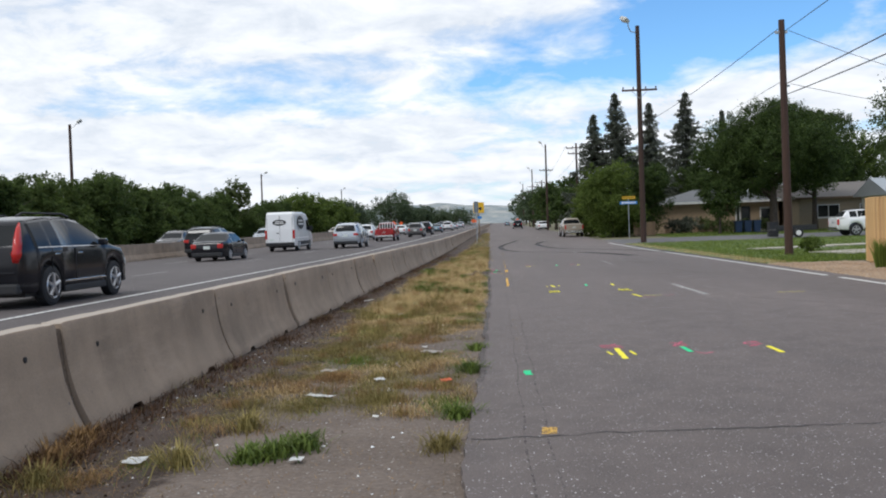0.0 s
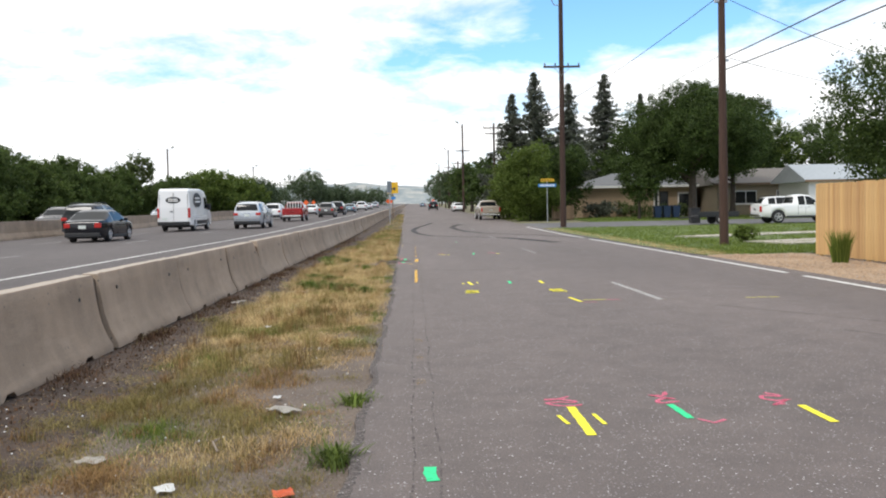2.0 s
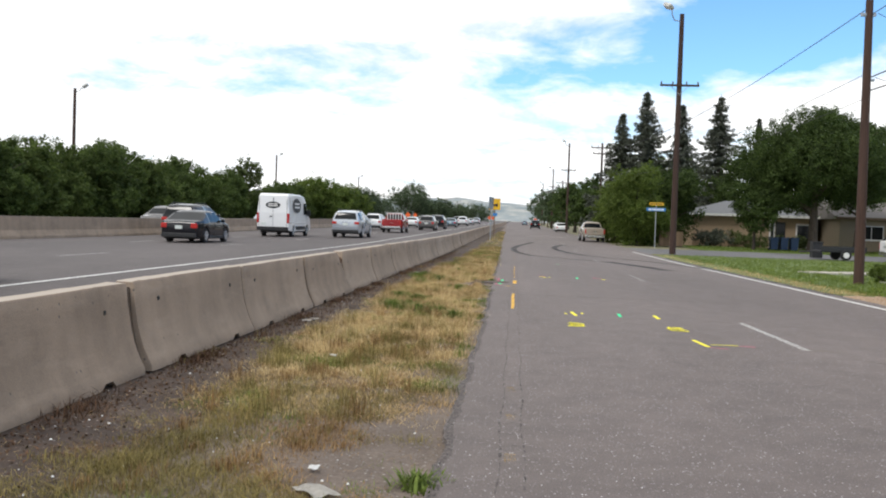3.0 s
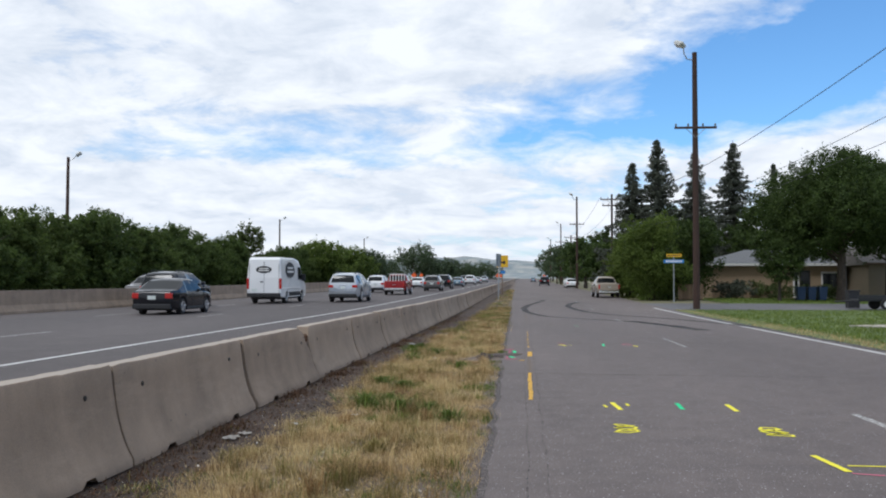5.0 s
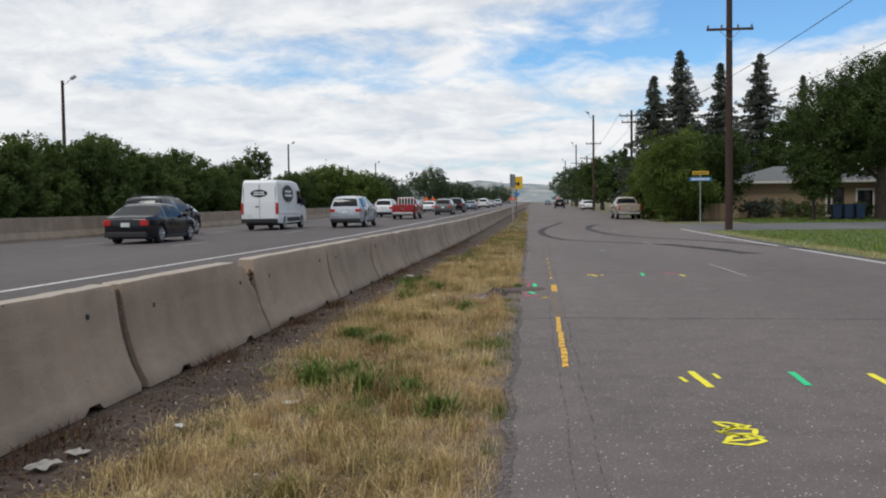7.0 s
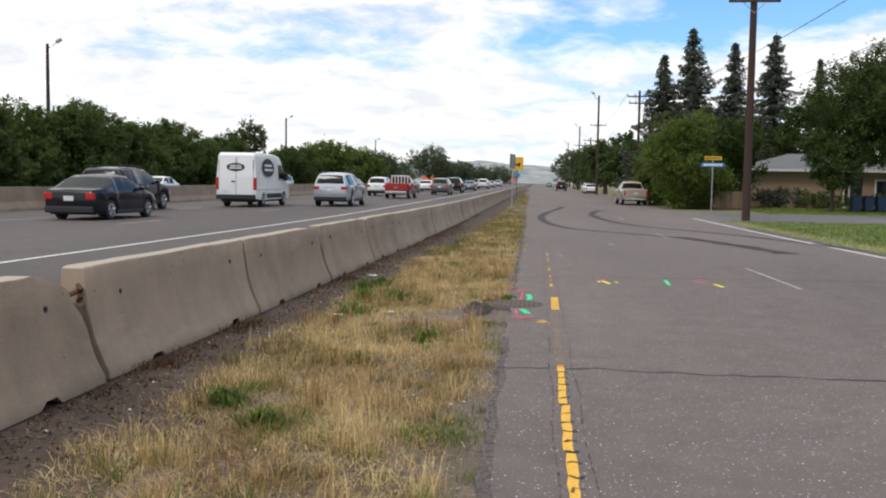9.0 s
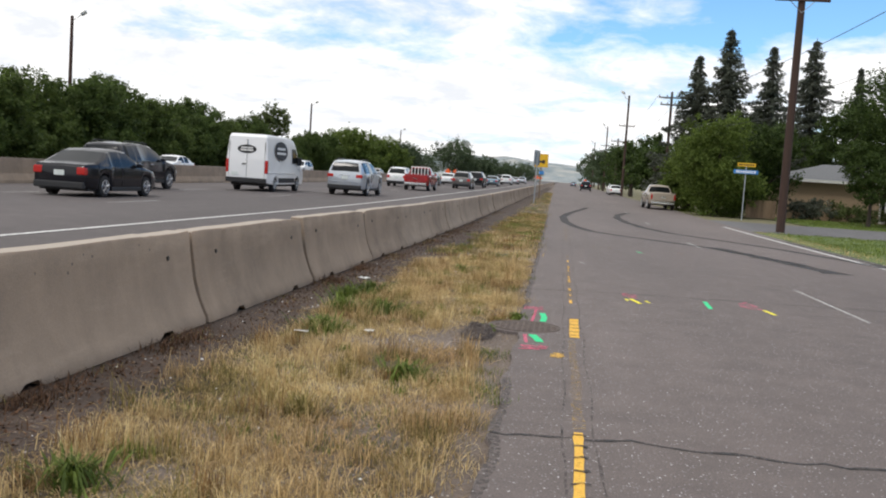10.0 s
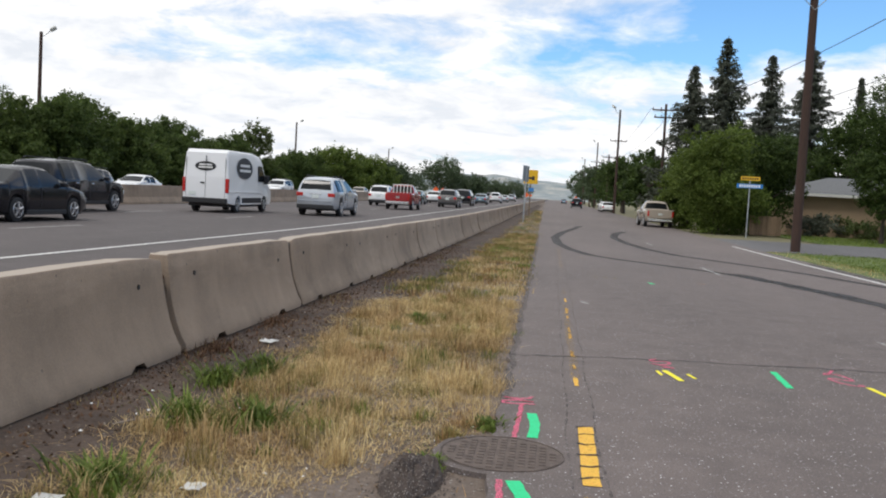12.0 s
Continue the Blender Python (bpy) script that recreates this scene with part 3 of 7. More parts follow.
stroke("paint_mark", [(2.955, 7.82), (2.965, 7.32)], 0.058, YS, "bright yellow sprayed survey dash", step=0.05)
stroke("paint_mark", squiggle(2.86, 8.02, 0.18, 0.40, 2, 3), 0.035, PS, "pink sprayed survey scribble", step=0.04)
stroke("paint_mark", [(0.345, 6.56), (0.34, 6.44), (0.36, 6.30)], 0.068, GS, "green sprayed survey dot", step=0.05, wobble=0.12)
# second group
stroke("paint_mark", [(1.29, 18.85), (1.33, 18.2)], 0.06, YS, "bright yellow sprayed survey dash", step=0.06)
stroke("paint_mark", [(1.17, 18.6), (1.19, 18.4)], 0.035, YS, "small yellow sprayed tick", step=0.05)
stroke("paint_mark", [(1.45, 18.75), (1.46, 18.55)], 0.035, YS, "small yellow sprayed tick", step=0.05)
stroke("paint_mark", squiggle(1.24, 16.85, 0.26, 0.50, 4.5, 4), 0.036, YS, "yellow sprayed survey scribble", step=0.04)
stroke("paint_mark", [(2.07, 18.85), (2.05, 18.3)], 0.055, GS, "green sprayed survey dash", step=0.05)
stroke("paint_mark", [(2.65, 18.8), (2.64, 18.2)], 0.06, YS, "bright yellow sprayed survey dash", step=0.05)
stroke("paint_mark", squiggle(2.67, 16.78, 0.26, 0.50, 4.5, 5), 0.036, YS, "yellow sprayed survey scribble", step=0.04)
stroke("paint_mark", [(2.66, 15.55), (2.73, 14.88)], 0.06, YS, "bright yellow sprayed survey dash", step=0.05)
stroke("paint_mark", [(2.80, 15.12), (3.14, 15.12)], 0.035, YS, "thin yellow sprayed line", step=0.05)
stroke("paint_mark", [(3.15, 15.10), (3.34, 15.06)], 0.04, PS, "pink sprayed survey dab", step=0.05, wobble=0.4)
stroke("paint_mark", [(2.73, 14.82), (2.95, 14.76)], 0.04, PS, "pink sprayed survey dab", step=0.05, wobble=0.4)
for a, b in ((3.98, 4.40), (5.22, 5.36), (5.40, 5.52), (5.56, 5.70), (6.08, 6.60)):
    stroke("paint_mark", [(a, 14.98), (b, 14.92)], 0.035, M["sprayfaint"] if a in (3.98, 6.08) else YS, "thin faded yellow sprayed line", step=0.06)
# third group, by the manhole
stroke("paint_mark", [(1.105, 29.3), (1.20, 28.85)], 0.055, YS, "bright yellow sprayed survey dash", step=0.06)
stroke("paint_mark", [(1.04, 29.25), (1.06, 29.05)], 0.03, YS, "small yellow sprayed tick", step=0.05)
stroke("paint_mark", [(1.29, 29.2), (1.33, 29.0)], 0.03, YS, "small yellow sprayed tick", step=0.05)
stroke("paint_mark", squiggle(1.12, 29.62, 0.2, 0.44, 2, 6), 0.032, PS, "pink sprayed survey scribble", step=0.05)
stroke("paint_mark", [(2.11, 29.65), (2.07, 28.9)], 0.06, GS, "green sprayed survey dash", step=0.06)
stroke("paint_mark", [(2.78, 29.2), (2.83, 28.8)], 0.055, YS, "bright yellow sprayed survey dash", step=0.06)
stroke("paint_mark", squiggle(2.66, 29.55, 0.22, 0.7, 2, 7), 0.032, PS, "pink sprayed survey scribble", step=0.05)
stroke("paint_mark", [(0.0, 27.25), (0.03, 26.95), (0.02, 26.62)], 0.066, GS, "green sprayed mark beside the manhole", step=0.06)
stroke("paint_mark", [(-0.06, 25.75), (-0.01, 25.55), (0.02, 25.38)], 0.075, GS, "green sprayed mark beside the manhole", step=0.06)
stroke("paint_mark", [(-0.07, 27.5), (-0.09, 26.6)], 0.03, PS, "pink sprayed line beside the manhole", step=0.05, wobble=0.4)
stroke("paint_mark", squiggle(-0.10, 27.62, 0.24, 0.25, 2, 8), 0.032, PS, "pink sprayed survey scribble", step=0.04)
stroke("paint_mark", [(-0.13, 25.75), (-0.10, 25.3)], 0.03, PS, "pink sprayed line beside the manhole", step=0.05, wobble=0.4)
stroke("paint_mark", squiggle(-0.02, 25.08, 0.24, 0.22, 2, 9), 0.036, PS, "pink sprayed survey scribble", step=0.04)
for x, y, w, mt in ((1.17, 39.5, .05, M["sprayfaint"]), (0.98, 39.5, .02, M["sprayfaint"]), (1.36, 39.5, .02, M["sprayfaint"]), (3.03, 39.5, .13, M["sprayorange"]), (0.94, 46.2, .06, M["sprayfaint"]),
                    (3.31, 47.7, .16, M["whiteline"]), (3.94, 57.6, .2, M["whiteline"]), (2.0, 38.8, .08, GS), (0.6, 34.5, .08, M["whiteline"])):
    stroke("paint_mark", [(x - w / 2, y + .15), (x + w / 2, y - .15)], 0.07, mt, "small distant sprayed survey dab", step=0.08)

# tyre marks that swing across the road
stroke("tyre_mark", [(1.75, 76), (1.2, 70), (0.55, 64), (0.22, 58.5), (0.32, 54), (0.62, 50.5), (1.15, 47.6), (2.0, 46.0), (3.0, 44.7), (4.2, 43.0), (5.0, 40.6), (5.6, 38.2)], 0.34, M["skid"], "dark curved tyre mark on asphalt", wobble=0.15, step=0.5)
stroke("tyre_mark", [(4.0, 71), (3.2, 66.5), (2.80, 62), (2.95, 57.5), (3.3, 53.5), (4.0, 50.2), (5.2, 47.8), (6.4, 45.1), (7.4, 41.6), (8.0, 38.5)], 0.36, M["skid"], "dark curved tyre mark on asphalt", wobble=0.15, step=0.5)
stroke("tyre_mark", [(4.35, 43.2), (4.9, 41.0), (5.4, 38.8), (5.8, 36.5)], 0.55, M["skid"], "broad smeared tyre mark on asphalt", lift=0.0035, wobble=0.3, step=0.4)


def crack(pts, width, seed, label="dark crack in the asphalt", lift=0.003):
    rng = random.Random(seed)
    out = []
    for (ax, ay), (bx, by) in zip(pts, pts[1:]):
        n = max(2, int(math.hypot(bx - ax, by - ay) / 0.11))
        out += [(ax + (bx - ax) * i / n + rng.uniform(-.012, .012), ay + (by - ay) * i / n + rng.uniform(-.03, .03)) for i in range(n)]
    out.append(pts[-1])
    stroke("road_crack", out, width, M["crack"] if width > 0.015 else M["crackfaint"], label, lift=lift, wobble=0.7, seed=seed, step=0.06)


crack([(-0.1, 3.78), (0.9, 3.92), (2.6, 4.02), (5.5, 4.2), (8, 4.3)], 0.022, 1)
crack([(-0.2, 22.27), (0.6, 22.36), (1.3, 22.30), (2.3, 22.28), (5, 22.2)], 0.035, 2)
crack([(-0.35, 29.5), (0.8, 29.8), (3.3, 30.1), (7.5, 30.5)], 0.035, 3)
crack([(4.4, 14.2), (5.2, 12.9), (5.9, 11.7), (6.6, 10.2)], 0.02, 7)
crack([(5.0, 11.4), (5.6, 10.1), (6.2, 8.9)], 0.02, 8)
for xa, ya, yb in ((0.25, 2.0, 19.0), (0.40, 2.0, 19.0), (0.23, 19.0, 50.0), (0.41, 19.0, 50.0)):
    stroke("road_crack", [(xa + 0.012 * math.sin(3 * y), y) for y in np.arange(ya, yb, 0.4)], 0.012, M["crackfaint"], "hairline crack beside the old yellow line", lift=0.003, wobble=0.8)
stroke("road_patch", [(8.02, 26), (8.0, 34), (7.95, 42), (7.9, 50)], 0.25, M["patch"], "dark sealed seam at the road's edge", lift=0.003, wobble=0.4, step=0.5)
# crumbling dark edge of the asphalt
for i, (ya, yb) in enumerate(((6, 13), (13, 24), (27.5, 60))):
    stroke("road_edge", [(EDGE + 0.03 - 0.008 * max(0, y - 15) + 0.05 * noise.noise((0.3, y * 1.9, 4.0)), y) for y in np.arange(ya, yb, 0.25)], 0.06, M["edge"], "dark crumbling edge of the asphalt", lift=0.002, wobble=0.3, seed=i, step=0.05)
# cross-cuts that break the old yellow line up
for i, y in enumerate(list(np.arange(19.0, 22.5, 0.21)) + list(np.arange(25.9, 27, 0.22)) + list(np.arange(5.0, 12.0, 0.33)) + list(np.arange(22.6, 25.6, 0.25)) + list(np.arange(28.5, 34, 0.3))):
    crack([(0.28, y), (0.36 if y < 25 else 0.395, y + 0.02)], 0.026 if 19 <= y < 22.5 or 25.8 < y < 27 else 0.011, 20 + i, "short crack across the yellow line", 0.006)

# ---------------------------------------------------------------- manhole
bm = bmesh.new()
rim_pts = [(-0.15 + (0.375 + 0.03 * noise.noise((math.cos(a) * 2, math.sin(a) * 2, 3.0))) * math.cos(a), 26.24 + (0.40 + 0.04 * noise.noise((math.cos(a) * 2, math.sin(a) * 2, 7.0))) * math.sin(a)) for a in np.linspace(0, 6.2832, 41)[:-1]]
tops = [bm.verts.new((x, y, -0.005)) for x, y in rim_pts]
lows = [bm.verts.new((x * 1.02, y, -0.05)) for x, y in rim_pts]
bm.faces.new(tops)
for i in range(40):
    bm.faces.new((tops[i], lows[i], lows[(i + 1) % 40], tops[(i + 1) % 40]))
tagged(part("road_collar", bm, M["road"]), "asphalt collar round the manhole", kind="structure")
cover = thing("manhole_cover", pose(-0.14, 26.24, 0.003), "rusty round cast-iron manhole cover set in asphalt", "manhole cover")
bm = bmesh.new()
tube([(0, 0, -0.03), (0, 0, 0.0)], 0.33, 32, bm)
part("plate", bm, M["castiron"], cover)
bm = bmesh.new()
for ring in (0.342,):
    pts = [(ring * math.cos(a), ring * math.sin(a), 0.0) for a in np.linspace(0, 2 * math.pi, 33)]
    tube(pts, 0.003, 6, bm, cap=False)
part("rim", bm, M["castiron"], cover)
stud_me = None
for i in range(-5, 6):
    for j in range(-5, 6):
        if math.hypot(i, j) < 5.3:
            if stud_me is None:
                st = part("stud", box(-0.018, 0.018, -0.018, 0.018, -0.002, 0.005, 0.002), M["castiron"], cover)
                stud_me = st.data
            else:
                st = new("stud", stud_me)
                st.parent = cover
            st.location = (i * 0.056, j * 0.056, 0.0)

# ---------------------------------------------------------------- concrete barriers
PROFILE = [(0.290, 0.0), (0.286, 0.055), (0.250, 0.12), (0.213, 0.20), (0.180, 0.29), (0.152, 0.39), (0.130, 0.51), (0.110, 0.65), (0.095, 0.792), (0.084, 0.81)]


def barrier_segment(seed, length=3.44, chip_a=0.0, chip_b=0.0, fine=True):
    """Jersey profile; slots under the foot, uneven edges, corners broken off by chip_a and chip_b at the ends."""
    rng = random.Random(seed)
    half = PROFILE
    loop = half + [(-x, z) for x, z in half[::-1]]
    h = length / 2
    if fine:
        st = [-h, -h + 0.03, -h + 0.10, -h + 0.22, -h * 0.62, -h * 0.58, -h * 0.50, -h * 0.46, -0.3, 0.3, h * 0.46, h * 0.50, h * 0.58, h * 0.62, h - 0.22, h - 0.10, h - 0.03, h]
    else:
        st = [-h, -h + 0.03, 0, h - 0.03, h]
    vs, fs = [], []
    for i, s in enumerate(st):
        end = min(i, len(st) - 1 - i)
        inset = 0.012 if end == 0 else 0.0
        slot = fine and i in (5, 6, 11, 12)
        for x, z in loop:
            zz = z
            if slot and z < 0.08:
                zz = 0.05 if z == 0 else 0.065
            jx = rng.uniform(-.003, .003) + (inset if x < 0 else -inset)
            jz = rng.uniform(-.004, .004) if z > 0.7 else 0.0
            if end == 0 and z > 0.7:
                jz -= 0.012
            c = chip_a if i < 4 else (chip_b if i > len(st) - 5 else 0.0)
            if c and z > 0.45:
                f = (1 - end / 4.0) * c * (z - 0.45) / 0.36
                jz -= f * (0.22 + rng.uniform(0, .09))
                jx *= 1
                jx += (-1 if x > 0 else 1) * f * 0.05
            vs.append((x + jx, s, zz + jz))
    w = len(loop)
    for i in range(len(st) - 1):
        for k in range(w):
            fs.append((i * w + k, i * w + (k + 1) % w, (i + 1) * w + (k + 1) % w, (i + 1) * w + k))
    vs += vs[:w] + vs[(len(st) - 1) * w:len(st) * w]
    fs.append(tuple(len(st) * w + k for k in range(w))[::-1])
    fs.append(tuple((len(st) + 1) * w + k for k in range(w)))
    return vs, fs


BX = -3.215
rngb = random.Random(5)
TIGHT = {-4: 0.045, -3: 0.035, -1: 0.024, 1: 0.055, 2: 0.018, 3: 0.052, 4: 0.050, 5: 0.016, 6: 0.007, 8: 0.008, 9: 0.02}      # half the gap at a joint
shared = key_me = hole_me = None
SHIFT = {-3: 0.25, -2: 0.18, 1: -0.20, 2: -0.10, 3: -0.08}      # joints that lie off the even spacing
for k in range(-8, 100):
    step = 3.5 if k >= 0 else 3.43
    ya, yb = 18.1 + step * k + SHIFT.get(k, 0.0), 18.1 + step * (k + 1) + SHIFT.get(k + 1, 0.0)
    y, long_ = (ya + yb) / 2 + (TIGHT.get(k, 0.0475) - TIGHT.get(k + 1, 0.0475)) / 2, yb - ya - TIGHT.get(k, 0.0475) - TIGHT.get(k + 1, 0.0475)
    chip_a = {4: 0.12}.get(k, 0.0)
    chip_b = {0: 1.25, 2: 0.22, 3: 0.12}.get(k, 0.0)
    lab = "weathered grey concrete barrier with a broken corner" if chip_a + chip_b > 0.4 else "weathered grey concrete road barrier on dark soil"
    if k < 16:
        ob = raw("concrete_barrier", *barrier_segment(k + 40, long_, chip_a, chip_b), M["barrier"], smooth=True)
    else:
        if shared is None:
            ob = raw("concrete_barrier", *barrier_segment(3, 3.405, 0, 0, False), M["barrier"], smooth=True)
            shared = ob.data
        else:
            ob = new("concrete_barrier", shared)
    ob.data.set_sharp_from_angle(angle=0.62)
    ob.matrix_world = pose(BX + rngb.uniform(-.012, .012), y, gz(y) - 0.02 + rngb.uniform(-.006, .006), math.degrees(math.atan(0.0075 if y > 60 else 0)), 0, rngb.uniform(-.25, .25))
    tagged(ob, lab, "barrier", "barriers along the highway")
    if key_me is None:
        key = raw("joint_key", [(x * 0.80, yy, z * 0.945) for yy in (0.0, 0.10) for x, z in PROFILE + [(-x, z) for x, z in PROFILE[::-1]]],
                  [tuple(range(20))] + [(i, (i + 1) % 20, 20 + (i + 1) % 20, 20 + i) for i in range(20)] + [tuple(range(20, 40))], M["jointdirt"], ob, "dark dirt-filled joint")
        key_me = key.data
    else:
        key = new("joint_key", key_me)
        key.parent = ob
        key["label"] = "dark dirt-filled joint"
    key.location = (0, long_ / 2 - 0.002, 0)
    if k in (0, 2):
        key.scale = (1, 1, 0.72)
    if k < 12:
        for hy in (-long_ / 2 + 0.50, long_ / 2 - 0.50):
            if hole_me is None:
                hole = part("lifting_hole", tube([(0.0, 0, 0), (0.055, 0, 0)], 0.021, 10), M["dark"], ob, "small dark lifting hole")
                hole_me = hole.data
            else:
                hole = new("lifting_hole", hole_me)
                hole.parent = ob
            hole.location = (0.068, hy, 0.60 + rngb.uniform(-.02, .02))
# steel pin and loop left bare in the broken joint
for y in (21.4, 28.6):
    pin = thing("joint_pin", pose(BX, y, 0.0), "rusty steel connecting loop in a barrier joint", "steel loop")
    part("pin", tube([(0.03, -0.26, 0.585), (0.03, -0.05, 0.60), (0.03, 0.06, 0.615)], 0.020, 8), M["rust"], pin)
    part("loop", tube([(0.03, 0.05, 0.66), (0.07, 0.03, 0.63), (0.07, 0.03, 0.58), (0.03, 0.05, 0.54)], 0.016, 6), M["rust"], pin)

# far wall between the carriageways
bm = bmesh.new()
wy = steps(-20, 420, 4.0)
rows = []
for y in wy:
    z = gz(y) + HIGH
    rows.append([bm.verts.new((-20.2 + dx, y, z + dz)) for dx, dz in ((0.3, -0.05), (0.28, 0.10), (0.13, 0.35), (0.09, 0.93), (-0.09, 0.93), (-0.13, 0.35), (-0.3, -0.05))])
for a, b in zip(rows, rows[1:]):
    for i in range(6):
        bm.faces.new((a[i], a[i + 1], b[i + 1], b[i]))
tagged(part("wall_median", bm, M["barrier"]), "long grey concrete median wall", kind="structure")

# ---------------------------------------------------------------- trees


def leaf_cloud(rng, lobes, count, size, droop=0.3, shell=0.55):
    """Many small bent leaves gathered in twig clumps inside overlapping lobes (centre, radii)."""
    vs, fs = [], []
    vol = [r[0] * r[1] * r[2] for _, r in lobes]
    tot = sum(vol)
    per = 30
    for (c, r), v in zip(lobes, vol):
        for _ in range(max(1, int(count * v / tot / per))):
            # every bough is a loose spray of leaves set on the lobe, reaching outwards
            d = Vector((rng.gauss(0, 1), rng.gauss(0, 1), rng.gauss(0.25, 1))).normalized()
            q = rng.uniform(shell, 1.0) ** 0.6
            p = Vector((c[0] + d.x * r[0] * q, c[1] + d.y * r[1] * q, c[2] + d.z * r[2] * q))
            cs = max(size * 2.0, (r[0] + r[2]) * 0.5 * rng.uniform(0.08, 0.26))
            out = (d * 0.7 + Vector((rng.uniform(-.5, .5), rng.uniform(-.5, .5), rng.uniform(0.1, 0.9)))).normalized()
            for _ in range(per):
                o = p + out * (cs * rng.uniform(-0.6, 1.5)) + Vector((rng.gauss(0, 0.48), rng.gauss(0, 0.48), rng.gauss(0, 0.40))) * cs
                a = Vector((rng.uniform(-1, 1), rng.uniform(-1, 1), rng.uniform(-0.6, 0.3) - droop)).normalized()
                n = (d * 0.6 + Vector((rng.uniform(-1, 1), rng.uniform(-1, 1), rng.uniform(-0.3, 1.2)))).normalized()
                b = a.cross(n)
                if b.length < 0.1:
                    continue
                b.normalize()
                s = size * rng.uniform(0.6, 1.35)
                i = len(vs)
                vs += [o - a * s, o + b * s * 0.55, o + a * s, o - b * s * 0.55]
                fs.append((i, i + 1, i + 2, i + 3))
    return vs, fs


def limbs(rng, height, r0, spread, n=6, lean=0.0):
    bm = bmesh.new()
    top = height * 0.62
    pts = [(lean * t * t + 0.05 * rng.uniform(-1, 1) * t, 0.06 * rng.uniform(-1, 1) * t, top * t) for t in (0, 0.15, 0.4, 0.7, 1.0)]
    tube(pts, [r0 * 1.35, r0, r0 * 0.85, r0 * 0.6, r0 * 0.25], 9, bm)
    for i in range(n):
        t = rng.uniform(0.38, 0.92)
        a = 6.283 * (i + rng.random() * 0.6) / n
        z0 = top * t
        l = spread * rng.uniform(0.5, 0.85)
        p0 = (lean * t * t, 0, z0)
        p1 = (p0[0] + math.cos(a) * l * 0.5, math.sin(a) * l * 0.5, z0 + l * 0.32)
        p2 = (p0[0] + math.cos(a) * l, math.sin(a) * l, z0 + l * rng.uniform(0.45, 0.8))
        tube([p0, p1, p2], [r0 * 0.42, r0 * 0.27, r0 * 0.07], 6, bm)
    return bm


def broadleaf(x, y, height, width, mat, label, count=9000, size=0.16, seed=0, base=0.25, lobes_n=11, trunk=0.22, category="tree", name="tree", group="", full=0.0, spires=0):
    rng = random.Random(seed)
    t = thing(name, pose(x, y, gz(y) - 0.08), label, category, group)
    part("trunk", limbs(rng, height, trunk, width / 2, 7), M["bark"], t)
    cz, h = height * (base + 1) / 2, height * (1 - base) / 2
    lobes = [((0, 0, cz), (width * 0.30, width * 0.30, h * 0.72))]
    for i in range(lobes_n):
        a, u = 6.283 * i * 0.618 + rng.uniform(-.4, .4), rng.uniform(-0.75, 0.85)
        rr = width / 2 * math.sqrt(max(0.1, 1 - u * u)) * rng.uniform(0.5, 0.78)
        s = rng.uniform(0.17, 0.27) + full
        lobes.append(((math.cos(a) * rr, math.sin(a) * rr, cz + u * h * 0.8), (width * s, width * s, width * s * 0.8)))
    for i in range(spires):
        # upright leading shoots that give the crown a ragged top
        a, rr = 6.283 * i * 0.382 + rng.uniform(-.5, .5), width * rng.uniform(0.05, 0.36)
        top = cz + h * (0.98 - 0.55 * (rr / (width * 0.5)) ** 2) * rng.uniform(0.88, 1.08)
        sr = width * rng.uniform(0.05, 0.10)
        lobes.append(((math.cos(a) * rr, math.sin(a) * rr, top - h * 0.25), (sr, sr, h * rng.uniform(0.25, 0.42))))
    raw("crown", *leaf_cloud(rng, lobes, count, size), mat, t)
    return t


